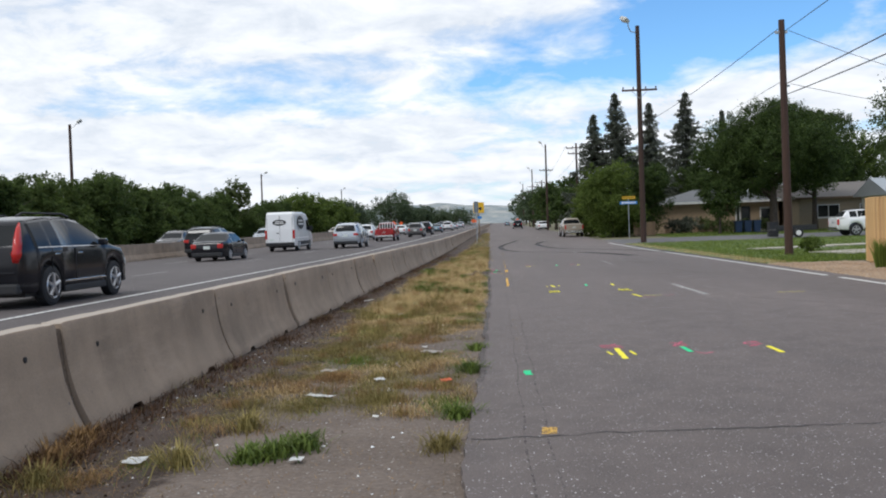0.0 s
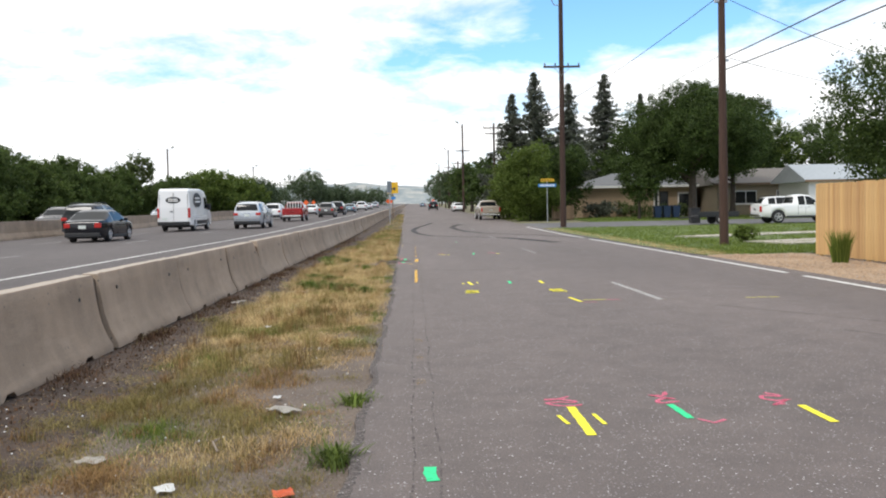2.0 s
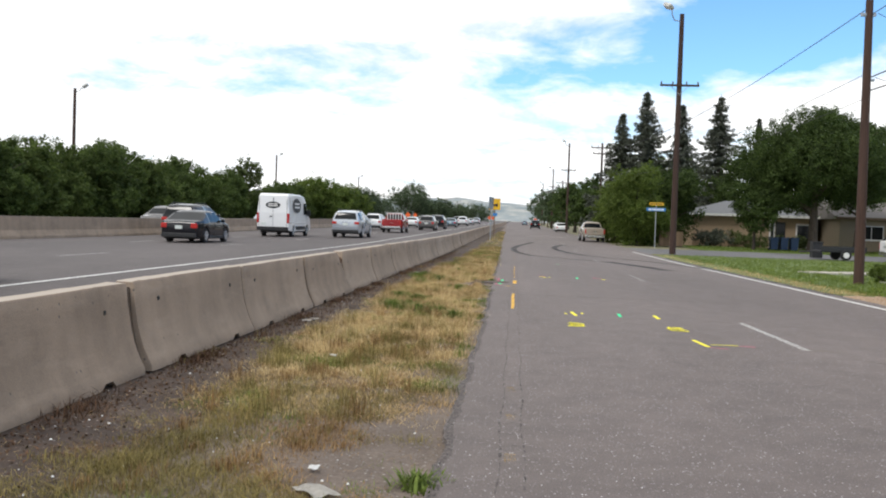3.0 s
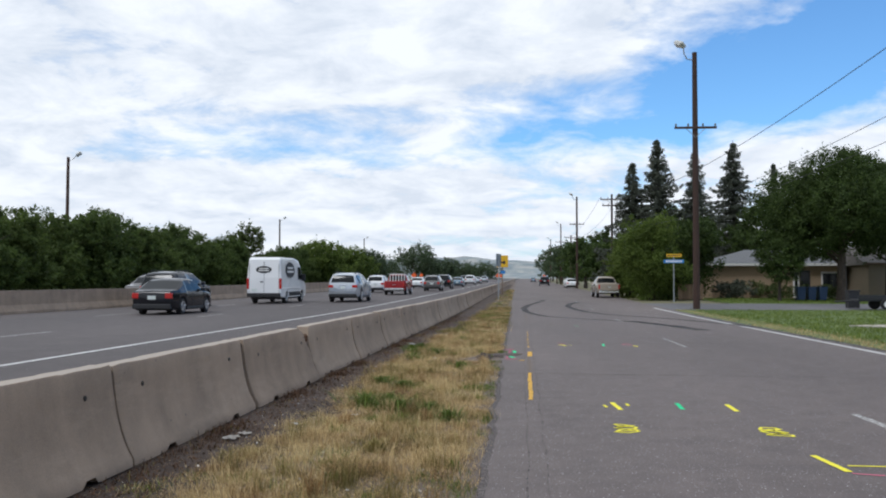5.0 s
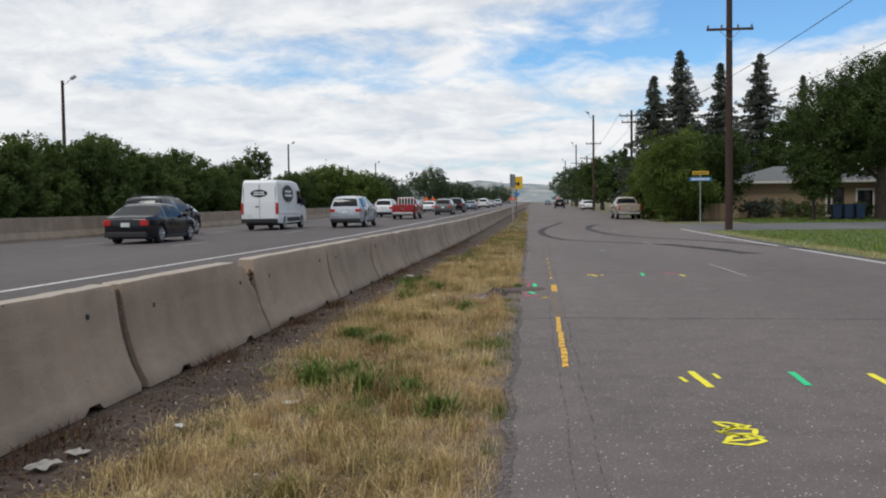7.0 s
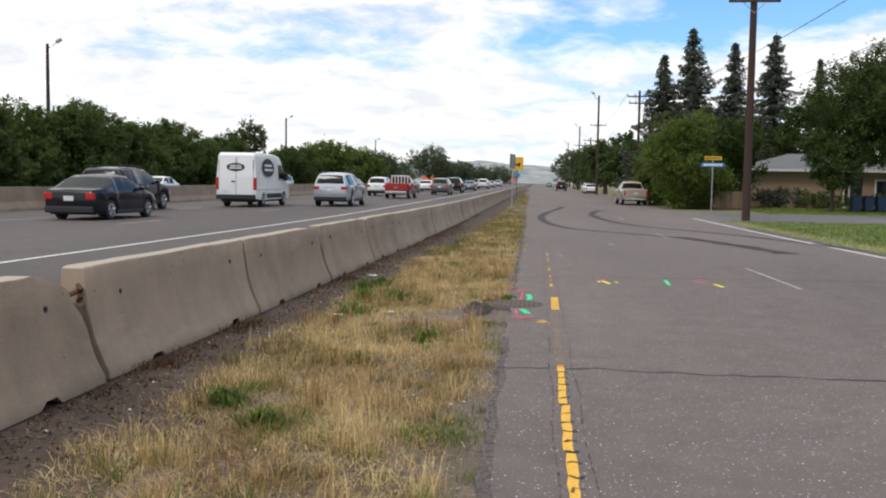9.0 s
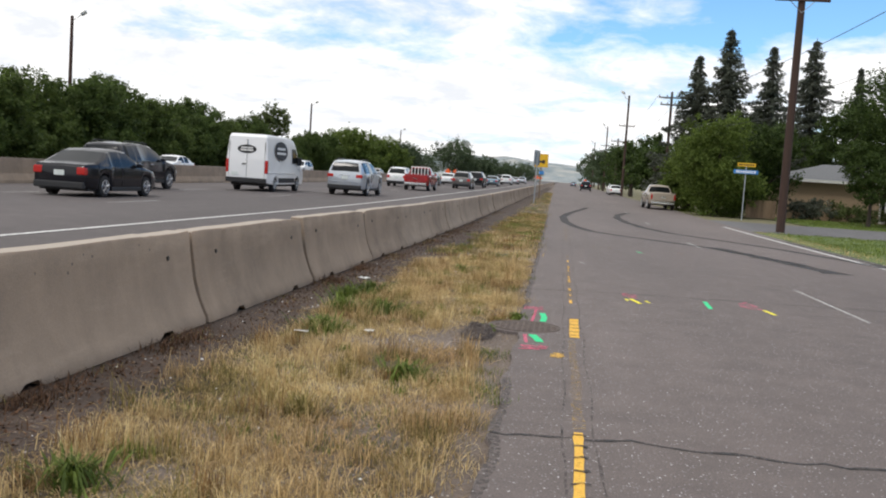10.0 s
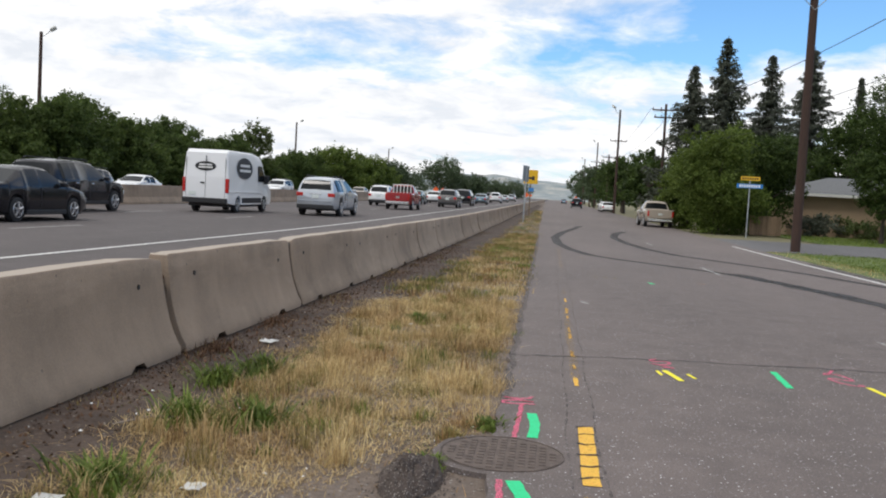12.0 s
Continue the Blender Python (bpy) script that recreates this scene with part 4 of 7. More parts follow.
def spruce(x, y, height, width, label, seed=0):
    rng = random.Random(seed)
    t = thing("spruce_tree", pose(x, y, gz(y) - 0.08), label, "tree")
    part("trunk", tube([(0, 0, 0), (0.05, 0, height * 0.5), (0, 0, height * 0.99)], [0.28, 0.17, 0.02], 8), M["bark"], t)
    vs, fs = [], []
    z, tier = height * 0.16, 0
    while z < height * 0.985:
        u = (z - height * 0.16) / (height * 0.84)
        reach = width / 2 * min(1.0, 1.16 * (1 - u)) * rng.uniform(0.72, 1.18) + 0.06
        n_b = max(4, int(10 - 4 * u))
        for i in range(n_b):
            if rng.random() < 0.12:
                continue
            a = 6.283 * (i + rng.uniform(-.3, .3)) / n_b + tier * 1.9
            r = reach * rng.uniform(0.62, 1.12) * (1.0 + 0.35 * noise.noise((math.cos(a) + seed, math.sin(a), z * 0.5)))
            d = Vector((math.cos(a), math.sin(a), 0))
            side = Vector((-d.y, d.x, 0))
            sag, lift = rng.uniform(0.22, 0.42), rng.uniform(0.12, 0.34)
            n = max(2, int(r / 0.20))
            for k in range(n):
                f = (k + rng.uniform(0.3, 1.0)) / n
                p = d * (r * f) + Vector((0, 0, z + r * (lift * f * f * f - sag * f)))
                half = (0.10 + 0.22 * math.sin(math.pi * min(1.0, 0.25 + 0.75 * f)) * min(1.0, r / 1.6)) * rng.uniform(0.7, 1.3)
                for _ in range(13):
                    w = rng.uniform(-1, 1)
                    o = p + side * (w * half) + d * rng.uniform(-0.12, 0.14) - Vector((0, 0, abs(w) * half * 0.35 + rng.uniform(-0.03, 0.26)))
                    e = (d * rng.uniform(0.2, 1.0) + side * (w * 0.9) + Vector((0, 0, rng.uniform(-0.9, 0.15)))).normalized()
                    q = e.cross(Vector((rng.uniform(-1, 1), rng.uniform(-1, 1), rng.uniform(0.2, 1)))).normalized()
                    g = rng.uniform(0.12, 0.27)
                    j = len(vs)
                    vs += [o - e * g * 0.5, o + q * g * 0.26, o + e * g, o - q * g * 0.26]
                    fs.append((j, j + 1, j + 2, j + 3))
        z += (0.24 + 0.20 * (1 - u)) * rng.uniform(0.8, 1.25)
        tier += 1
    raw("crown", vs, fs, M["needle"], t)
    return t


# tree belt beyond the far carriageway: four grown forms, then placed along the belt
belt = []
for i, (h, w, mt, sd) in enumerate(((8.2, 9.0, "belt1", 11), (7.2, 8.0, "belt2", 12), (9.0, 8.5, "belt1", 13), (7.6, 9.5, "belt2", 14), (8.6, 7.0, "belt1", 15))):
    belt.append((broadleaf(-52, 20 + i * 8, h, w, M[mt], "dense green roadside tree behind the highway", 30000, 0.165, sd, -0.15, 16, 0.2, group="trees beyond the highway", full=0.03, spires=9), h))
rngt = random.Random(77)
place = []
y = 50.0
while y < 330:
    for row in range(2):
        place.append((-49 - 7 * row + rngt.uniform(-2, 2) - (0 if y < 200 else (y - 200) * 0.02), y + rngt.uniform(-2, 2) + 3 * row))
    y += rngt.uniform(4.2, 6.0) * (1 if y < 160 else 1.5)
for i, (x, y) in enumerate(place):
    src, h = belt[i % 5] if i > 9 else belt[(i * 3) % 5]
    s = rngt.uniform(0.80, 1.03) * (1.10 if y < 105 else 0.97 if y < 150 else 0.86) * (1.0 if y < 200 else 0.82)
    if i < 5:
        src.matrix_world = pose(x, y, gz(y) - 0.1, 0, 0, rngt.uniform(0, 360)) @ Matrix.Scale(s, 4)
    else:
        c = copy_thing(src, pose(x, y, gz(y) - 0.1, 0, 0, rngt.uniform(0, 360)))
        c.scale = (s, s, s * rngt.uniform(0.92, 1.1))
# a scraggy taller tree that breaks the belt's skyline
broadleaf(-49.6, 165, 10.6, 8.0, M["leaf3"], "ragged half-bare tree rising above the belt", 4200, 0.24, 31, 0.35, 9, 0.22)
# big trees ahead, beyond the far lanes
for x, y, h, w, mt, sd in ((-47, 214, 9.2, 15, "leaf2", 41), (-44, 232, 8.6, 13, "leaf2", 42), (-38, 330, 11.4, 20, "farleaf", 43), (-31, 345, 8.6, 16, "farleaf", 44), (-47, 290, 8.2, 18, "farleaf", 45), (-27, 400, 7, 18, "farleaf", 46), (-22, 460, 6.5, 22, "farleaf", 47), (-46, 262, 8, 16, "farleaf", 48)):
    broadleaf(x, y, h, w, M[mt], "distant rounded green tree by the highway", 14000, 0.26, sd, 0.03, 12, 0.4)

# trees on the houses' side
broadleaf(23.7, 77.0, 11.0, 10.8, M["leaf"], "large spreading green shade tree on a front lawn", 115000, 0.085, 51, 0.20, 22, 0.36, full=-0.035, spires=9)
broadleaf(28.0, 79.6, 10.8, 7.0, M["leaf"], "leafy green tree beside the large shade tree", 40000, 0.085, 57, 0.22, 14, 0.24, full=-0.02, spires=5)
broadleaf(18.9, 76.0, 5.6, 4.8, M["leaf"], "small leafy tree in front of the shade tree", 14000, 0.085, 52, 0.12, 9, 0.12)
broadleaf(10.2, 79.5, 7.3, 6.0, M["leaf2"], "dense bushy green tree at the street corner", 45000, 0.08, 53, -0.22, 13, 0.2, spires=5)
broadleaf(13.6, 82.5, 6.9, 5.6, M["leaf"], "dense bushy green tree at the street corner", 36000, 0.08, 54, -0.22, 13, 0.2, spires=5)
broadleaf(9.6, 88.0, 6.2, 5.0, M["leaf2"], "dense bushy green tree at the street corner", 20000, 0.10, 55, -0.2, 12, 0.2)
spruce(12.9, 95.0, 15.2, 9.0, "tall dark blue-green spruce behind the houses", 61)
spruce(10.8, 97.0, 13.2, 7.8, "tall dark blue-green spruce behind the houses", 62)
spruce(16.6, 96.0, 14.0, 7.2, "tall dark blue-green spruce behind the houses", 63)
spruce(22.8, 107.6, 16.8, 9.6, "tall dark blue-green spruce behind the houses", 64)
spruce(27.3, 108.5, 14.4, 3.6, "slender dark spruce top among leafy trees", 65)
for x, y, h, w, mt, sd in ((36, 99, 10.5, 12, "leaf2", 71), (46, 100, 9.5, 12, "leaf", 72), (56, 104, 10, 13, "leaf2", 73), (30.5, 100, 9.8, 10, "leaf", 74), (66, 96, 11, 13, "leaf", 76), (19, 112, 9, 10, "leaf2", 77), (24.5, 101, 10, 9, "leaf", 78), (35, 95, 9.6, 9, "leaf", 80)):
    broadleaf(x, y, h, w, M[mt], "green garden tree behind the houses", 16000, 0.15, sd, 0.1, 12, 0.26, spires=4)
broadleaf(14.6, 25.0, 6.6, 6.4, M["leaf"], "dense dark leafy tree overhanging the wooden fence", 80000, 0.05, 81, 0.05, 16, 0.14, spires=6)
# row along the frontage road in the distance
for i, (x, y, h, w) in enumerate(((10.5, 125, 6.8, 6), (12.5, 137, 8.2, 7), (10, 152, 7.5, 6.5), (11, 168, 7.6, 7), (10.5, 186, 8.0, 8), (12, 206, 9, 9), (10.5, 232, 9, 9), (11, 262, 10, 10), (12, 300, 11, 12), (11, 345, 11, 13), (13, 400, 12, 16))):
    broadleaf(x, y, h, w, M["farleaf" if i > 4 else "leaf"], "roadside tree further along the street", 5200 if i < 5 else 3400, 0.2 if i < 5 else 0.3, 90 + i, 0.04, 10, 0.25)


def shrub(x, y, h, w, mat, label, count, size, seed, name="shrub", z=None):
    rng = random.Random(seed)
    t = thing(name, pose(x, y, gz(y) - 0.03 if z is None else z), label, "shrub")
    lobes = [((rng.uniform(-.3, .3) * w, rng.uniform(-.3, .3) * w, h * rng.uniform(0.3, 0.62)), (w * 0.32, w * 0.32, h * 0.36)) for _ in range(6)]
    bm = bmesh.new()
    for i in range(5):
        a = i * 1.26
        tube([(0, 0, 0), (math.cos(a) * w * 0.15, math.sin(a) * w * 0.15, h * 0.35), (math.cos(a) * w * 0.3, math.sin(a) * w * 0.3, h * 0.7)], [0.025, 0.018, 0.006], 5, bm)
    part("stems", bm, M["bark"], t)
    raw("foliage", *leaf_cloud(rng, lobes, count, size), mat, t)


shrub(17.8, 84.6, 1.7, 3.4, M["needle"], "dark rounded shrub beside the house wall", 2600, 0.10, 201)
shrub(20.6, 85.0, 1.3, 4.2, M["leaf3"], "low dark hedge beside the house wall", 2200, 0.10, 202)
shrub(24.4, 85.2, 1.1, 2.6, M["leaf3"], "low dark hedge beside the house wall", 2000, 0.10, 203)
shrub(12.2, 33.9, 0.62, 0.8, M["leaf2"], "small round green bush on the verge", 1800, 0.04, 204)
shrub(32.5, 79.0, 1.1, 1.8, M["leaf2"], "small green shrub at the house wall", 1800, 0.09, 205)

# ---------------------------------------------------------------- utility poles and cables


def crossarm(pole, z, half, mat, offset=0.14):
    arm = part("crossarm", box(-half, half, -offset - 0.06, -offset + 0.05, z - 0.06, z + 0.06, 0.01), mat, pole)
    for dx in (-half + 0.08, -half * 0.35, half * 0.35, half - 0.08):
        part("insulator", tube([(dx, -offset, z + 0.05), (dx, -offset, z + 0.12), (dx, -offset, z + 0.17), (dx, -offset, z + 0.24)], [0.022, 0.05, 0.055, 0.03], 8), M["insulator"], arm)
    for s in (-1, 1):
        part("brace", tube([(s * half * 0.45, -offset, z - 0.05), (0.0, -offset, z - 0.55)], 0.018, 5), M["steel"], arm)


def utility_pole(x, y, h, r, label, arms=(), lamp=False, lean=(0, 0), lamp_z=-0.35):
    p = thing("utility_pole", pose(x, y, gz(y) - 0.1, lean[0], lean[1]), label, "utility pole", "poles along the road")
    part("shaft", tube([(0, 0, 0), (0, 0, h * 0.5), (0, 0, h + 0.1)], [r, r * 0.86, r * 0.70], 14), M["pole"], p)
    for z, half in arms:
        crossarm(p, z, half, M["pole"])
    if lamp:
        zl = h + lamp_z
        arm = part("lamp_arm", tube([(0, 0, zl), (-0.45, -0.15, zl + 0.05), (-0.62, -0.25, zl + 0.35), (-0.65, -0.3, zl + 0.62)], 0.035, 7), M["steel"], p)
        head = part("lamp_head", box(-0.20, 0.20, -0.55, 0.22, -0.09, 0.11, 0.07), M["lamphead"], p, "tilted grey floodlight head")
        head.matrix_local = pose(-0.95, -0.35, zl + 0.85, 25, 38, 40)
        lens = part("lens", box(-0.16, 0.16, -0.47, 0.14, -0.13, -0.085, 0.01), M["clearlamp"], head)
    return p


POLE_A = utility_pole(10.85, 32.2, 8.65, 0.155, "dark creosoted wooden utility pole on the verge", lean=(0, -0.4))
part("bracket", box(-0.24, 0.20, -0.05, 0.05, 8.25, 8.35, 0.01), M["steel"], POLE_A)
part("bracket", box(-0.10, 0.22, -0.05, 0.05, 6.28, 6.36, 0.01), M["steel"], POLE_A)
POLE_B = utility_pole(9.75, 58.8, 14.3, 0.19, "tall dark wooden pole with crossarm and floodlight", ((10.15, 1.15),), True)
utility_pole(9.45, 103.6, 10.4, 0.15, "wooden utility pole with double crossarm", ((9.95, 1.2), (9.3, 1.0)))
utility_pole(8.1, 143, 13.6, 0.18, "tall dark wooden pole with crossarm and floodlight", ((9.6, 1.1),), True)
for x, y, h, a, l in ((9.2, 181, 9.6, 9.2, False), (8.6, 213, 13.6, 9.6, True), (9, 250, 9.8, 9.2, False), (8.6, 290, 13.4, 9.4, True), (8.8, 360, 11, 10, False)):
    utility_pole(x, y, h, 0.18, "distant wooden utility pole with crossarm", ((a, 1.2),), l)


def cable(a, b, sag, label, r=0.012):
    pts = []
    for i in range(25):
        t = i / 24
        pts.append((a[0] + (b[0] - a[0]) * t, a[1] + (b[1] - a[1]) * t, a[2] + (b[2] - a[2]) * t - sag * 4 * t * (1 - t)))
    tagged(part("cable", tube(pts, r, 5), M["cable"]), label, "cable")


cable((10.65, 32.2, 8.32), (8.4, 103.5, 10.1), 1.3, "sagging black overhead cable between poles", 0.014)
cable((10.75, 32.1, 6.40), (9.4, 103.5, 8.3), 1.1, "sagging black overhead cable between poles", 0.010)
cable((10.75, 32.1, 5.65), (9.4, 103.5, 7.6), 1.0, "sagging black overhead cable between poles", 0.010)
cable((10.85, 32.2, 8.2), (11.5, -16, 10.6), 0.4, "black overhead cable between poles", 0.014)
cable((10.9, 32.1, 6.3), (12.2, -16, 8.6), 0.5, "black overhead cable between poles", 0.02)
cable((10.9, 32.1, 5.9), (12.6, -16, 7.4), 0.5, "black overhead cable between poles", 0.02)
cable((11.05, 32.2, 8.25), (30, 40, 5.8), 0.9, "thin service cable to a house", 0.011)
cable((11.05, 32.2, 6.3), (30, 44, 5.9), 0.5, "thin service cable to a house", 0.011)
for y0, y1 in ((103.5, 181), (181, 250), (250, 360)):
    for dx in (-1.0, 1.0):
        cable((9.2 + dx, y0, gz(y0) + 10.0), (9.0 + dx, y1, gz(y1) + 9.3), 1.2, "distant overhead cable between poles", 0.016)


def lamp_post(x, y, h, label):
    p = thing("street_lamp", pose(x, y, gz(y) - 0.1), label, "street lamp", "lamps beyond the highway")
    part("shaft", tube([(0, 0, 0), (0, 0, h * 0.5), (0, 0, h)], [0.24, 0.21, 0.17], 10), M["pole"], p)
    part("lamp_arm", tube([(0, 0, h - 0.5), (0.5, 0.2, h - 0.2), (0.9, 0.3, h + 0.25)], 0.05, 6), M["steel"], p)
    hd = part("lamp_head", box(-0.35, 0.35, -0.28, 0.28, -0.2, 0.2, 0.1), M["lamphead"], p, "grey floodlight head")
    hd.matrix_local = pose(1.15, 0.35, h + 0.4, 20, -35, 20)


lamp_post(-54.5, 112.0, 16.2, "tall dark floodlight mast behind the trees")
lamp_post(-58.5, 222, 15.6, "tall dark floodlight mast behind the trees")
lamp_post(-57, 330, 15.5, "tall dark floodlight mast behind the trees")
lamp_post(-50, 420, 15.5, "tall dark floodlight mast behind the trees")

# ---------------------------------------------------------------- signs


def bars(parent, x0, x1, y, z0, z1, n, mat, gap=0.35, seed=1):
    """Illegible writing as a row of plain bars."""
    rng = random.Random(seed)
    w = (x1 - x0) / n
    for i in range(n):
        part("bar", box(x0 + i * w, x0 + (i + 1 - gap * rng.uniform(.6, 1.2)) * w, y - 0.004, y, z0, z1), mat, parent)


s = thing("street_sign", pose(11.1, 74.7, gz(74.7)), "blue street-name sign with a yellow plate on a steel post", "street sign")
part("post", tube([(0, 0, -0.1), (0, 0, 3.25)], 0.035, 8), M["steel"], s)
b = part("blue_plate", box(-0.72, 0.72, -0.05, -0.03, 2.76, 3.00, 0.005), M["sign_blue"], s, "blue street-name plate")
bars(b, -0.58, 0.60, -0.052, 2.81, 2.96, 9, M["sign_white"])
b = part("yellow_plate", box(-0.52, 0.55, -0.05, -0.03, 3.20, 3.42, 0.005), M["sign_yellow"], s, "yellow plate above the street name")
bars(b, -0.45, 0.5, -0.052, 3.26, 3.36, 7, M["dark"])

s = thing("warning_sign", pose(-1.95, 100, gz(100)), "yellow square warning sign on a post in the median", "road sign")
part("post", box(-0.05, 0.05, -0.03, 0.03, -0.1, 3.9, 0.005), M["oldwood"], s)
b = part("yellow_plate", box(-0.60, 0.60, -0.07, -0.04, 2.70, 3.90, 0.02), M["sign_yellow"], s, "plain yellow sign face")
part("arrow", box(-0.30, 0.10, -0.074, -0.07, 3.10, 3.28), M["dark"], b)
part("arrow", box(0.10, 0.32, -0.074, -0.07, 3.02, 3.36), M["dark"], b)
part("small_plate", box(-0.15, 0.30, -0.07, -0.04, 2.05, 2.35, 0.01), M["sign_blue"], s, "small blue plate")
s = thing("road_sign", pose(-1.75, 79.0, gz(79), 0, 1.5, 62), "grey back of a road sign on a leaning steel post", "road sign")
part("post", tube([(0, 0, -0.1), (0, 0, 3.5)], 0.045, 8), M["steel"], s)
part("sign_panel", box(-0.38, 0.38, 0.03, 0.06, 2.55, 3.55, 0.01), M["sign_back"], s)
for x, y, k in ((-22.5, 195, 0.75), (-19.5, 182, 0.55), (-6.2, 235, 0.75), (6.2, 275, 0.8), (-7, 300, 0.8)):
    s = thing("construction_sign", pose(x, y, land(x, y)), "distant orange roadworks sign on a stand", "road sign", "roadworks signs")
    d = part("diamond", box(-0.55 * k, 0.55 * k, -0.02, 0.02, -0.55 * k, 0.55 * k, 0.01), M["sign_orange"], s)
    d.matrix_local = pose(0, 0, 1.75, 0, 45, 0)
    part("stand", box(-0.06, 0.06, 0.02, 0.10, 0, 1.6, 0.01), M["steel"], s)
    part("foot", box(-0.6, 0.6, 0.0, 0.12, 0, 0.1, 0.02), M["steel"], s)

# ---------------------------------------------------------------- wooden fence
fence = thing("wooden_fence", pose(0, 0, 0), "new cedar board fence, honey-coloured, along gravel mulch", "fence")
rf = random.Random(9)
boards = [part("board", box(-0.011, 0.011, -0.069, 0.069, 0.03, 1.86 + d, 0.004), M["cedar"]).data for d in (0, 0.008, -0.01)]
for me in list(bpy.data.objects):
    if me.name.startswith("board") and me.parent is None and me.type == "MESH":
        bpy.data.objects.remove(me)
FX = lambda y: 10.82 - 0.012 * (25 - y)
yb = 25.0
while yb > 2.0:
    ob = new("board", boards[rf.randrange(3)])
    ob.parent = fence
    ob.matrix_local = pose(FX(yb) + rf.uniform(-.006, .006) - 0.02 * max(0, math.sin(yb * 1.7)) * 0.4, yb, rf.uniform(-.01, .01), rf.uniform(-.3, .3), rf.uniform(-.4, .4), rf.uniform(-2, 2))
    yb -= 0.142
for z in (0.45, 1.45):
    part("rail", box(-0.02, 0.02, -11.5, 11.5, -0.045, 0.045, 0.004), M["cedar"], fence).matrix_local = pose(10.75, 13.5, z, 0, 0, 0.69 * -1)
for y in np.arange(2.2, 25.2, 2.53):
    part("post", box(FX(y) + 0.06, FX(y) + 0.15, y - 0.045, y + 0.045, -0.1, 1.88, 0.005), M["cedar"], fence)

stump = thing("tree_stump", pose(9.75, 18.0, -0.02), "short sawn grey log section beside the fence", "tree stump")
part("log", tube([(0, 0, 0), (0, 0, 0.05), (0, 0, 0.42), (0, 0, 0.44)], [0.27, 0.285, 0.27, 0.255], 18), M["stump"], stump)
part("cut_face", tube([(0, 0, 0.441), (0, 0, 0.446)], 0.235, 18), M["cutwood"], stump, "pale sawn face")
clump = thing("ornamental_grass", pose(10.1, 22.2, -0.02), "tall green ornamental grass clump by the fence", "grass clump")
rr = random.Random(4)
vs, fs = [], []
for i in range(420):
    a, r0, l = rr.uniform(0, 6.28), rr.uniform(0, .17), rr.uniform(.35, .82)
    bx, by = math.cos(a) * r0, math.sin(a) * r0
    lean = rr.uniform(0.05, 0.38) * l
    w = 0.008
    j = len(vs)
    vs += [(bx - w, by, 0), (bx + w, by, 0), (bx + math.cos(a) * lean * .4 + w * .8, by + math.sin(a) * lean * .4, l * .62), (bx + math.cos(a) * lean * .4 - w * .8, by + math.sin(a) * lean * .4, l * .62), (bx + math.cos(a) * lean, by + math.sin(a) * lean, l)]
    fs += [(j, j + 1, j + 2, j + 3), (j + 3, j + 2, j + 4)]
raw("blades", vs, fs, M["green"], clump)

# ---------------------------------------------------------------- houses


def house(x0, x1, y0, y1, wall_h, ridge, wall_mat, roof_mat, label, openings, hip=False, over=0.5):
    h = thing("house", pose(0, 0, gz(y0)), label, "house")
    part("wall", box(x0, x1, y0, y1, -0.2, wall_h, 0.02), wall_mat, h)
    bm = bmesh.new()
    ym = (y0 + y1) / 2
    ins = (y1 - y0) * 0.5 if hip else 0.0
    e = [(x0 - over, y0 - over), (x1 + over, y0 - over), (x1 + over, y1 + over), (x0 - over, y1 + over)]
    lo = [bm.verts.new((a, b, wall_h - 0.02)) for a, b in e]
    hi = [bm.verts.new((a, b, wall_h + 0.14)) for a, b in e]
    r0, r1 = bm.verts.new((x0 - over + ins, ym, ridge)), bm.verts.new((x1 + over - ins, ym, ridge))
    bm.faces.new(lo[::-1])
    for i in range(4):
        bm.faces.new((lo[i], lo[(i + 1) % 4], hi[(i + 1) % 4], hi[i]))
    bm.faces.new((hi[0], hi[1], r1, r0)), bm.faces.new((hi[2], hi[3], r0, r1))
    bm.faces.new((hi[1], hi[2], r1)), bm.faces.new((hi[3], hi[0], r0))
    part("roof", bm, roof_mat, h)
    part("fascia", box(x0 - over, x1 + over, y0 - over - 0.03, y0 - over - 0.003, wall_h - 0.06, wall_h + 0.13), M["trimwhite"] if hip else M["oldwood"], h)
    for kind, a, b, z0, z1 in openings:
        if kind == "window":
            w = part("window", box(a, b, y0 - 0.05, y0 - 0.003, z0, z1, 0.01), M["trimwhite"], h)
            m2 = (a + b) / 2
            part("pane", box(a + 0.07, m2 - 0.03, y0 - 0.058, y0 - 0.05, z0 + 0.07, z1 - 0.07), M["glass"], w)
            part("pane", box(m2 + 0.03, b - 0.07, y0 - 0.058, y0 - 0.05, z0 + 0.07, z1 - 0.07), M["glass"], w)
            part("sill", box(a - 0.06, b + 0.06, y0 - 0.11, y0 - 0.05, z0 - 0.07, z0), M["trimwhite"], w)
        elif kind == "garage":
            w = part("garage_door", box(a, b, y0 - 0.04, y0 - 0.003, z0, z1, 0.01), M["trimwhite"], h, "white panelled garage door")
            for i in range(4):
                zz = z0 + (z1 - z0) * i / 4
                part("panel", box(a + 0.06, b - 0.06, y0 - 0.055, y0 - 0.04, zz + 0.05, zz + (z1 - z0) / 4 - 0.03, 0.008), M["trimwhite"], w)
        else:
            w = part("door", box(a, b, y0 - 0.05, y0 - 0.003, z0, z1, 0.01), M["dark"] if kind == "darkdoor" else M["trimwhite"], h)
            part("door_panel", box(a + 0.12, b - 0.12, y0 - 0.06, y0 - 0.05, z0 + 0.15, z1 - 0.15, 0.004), M["glass"], w)
    return h


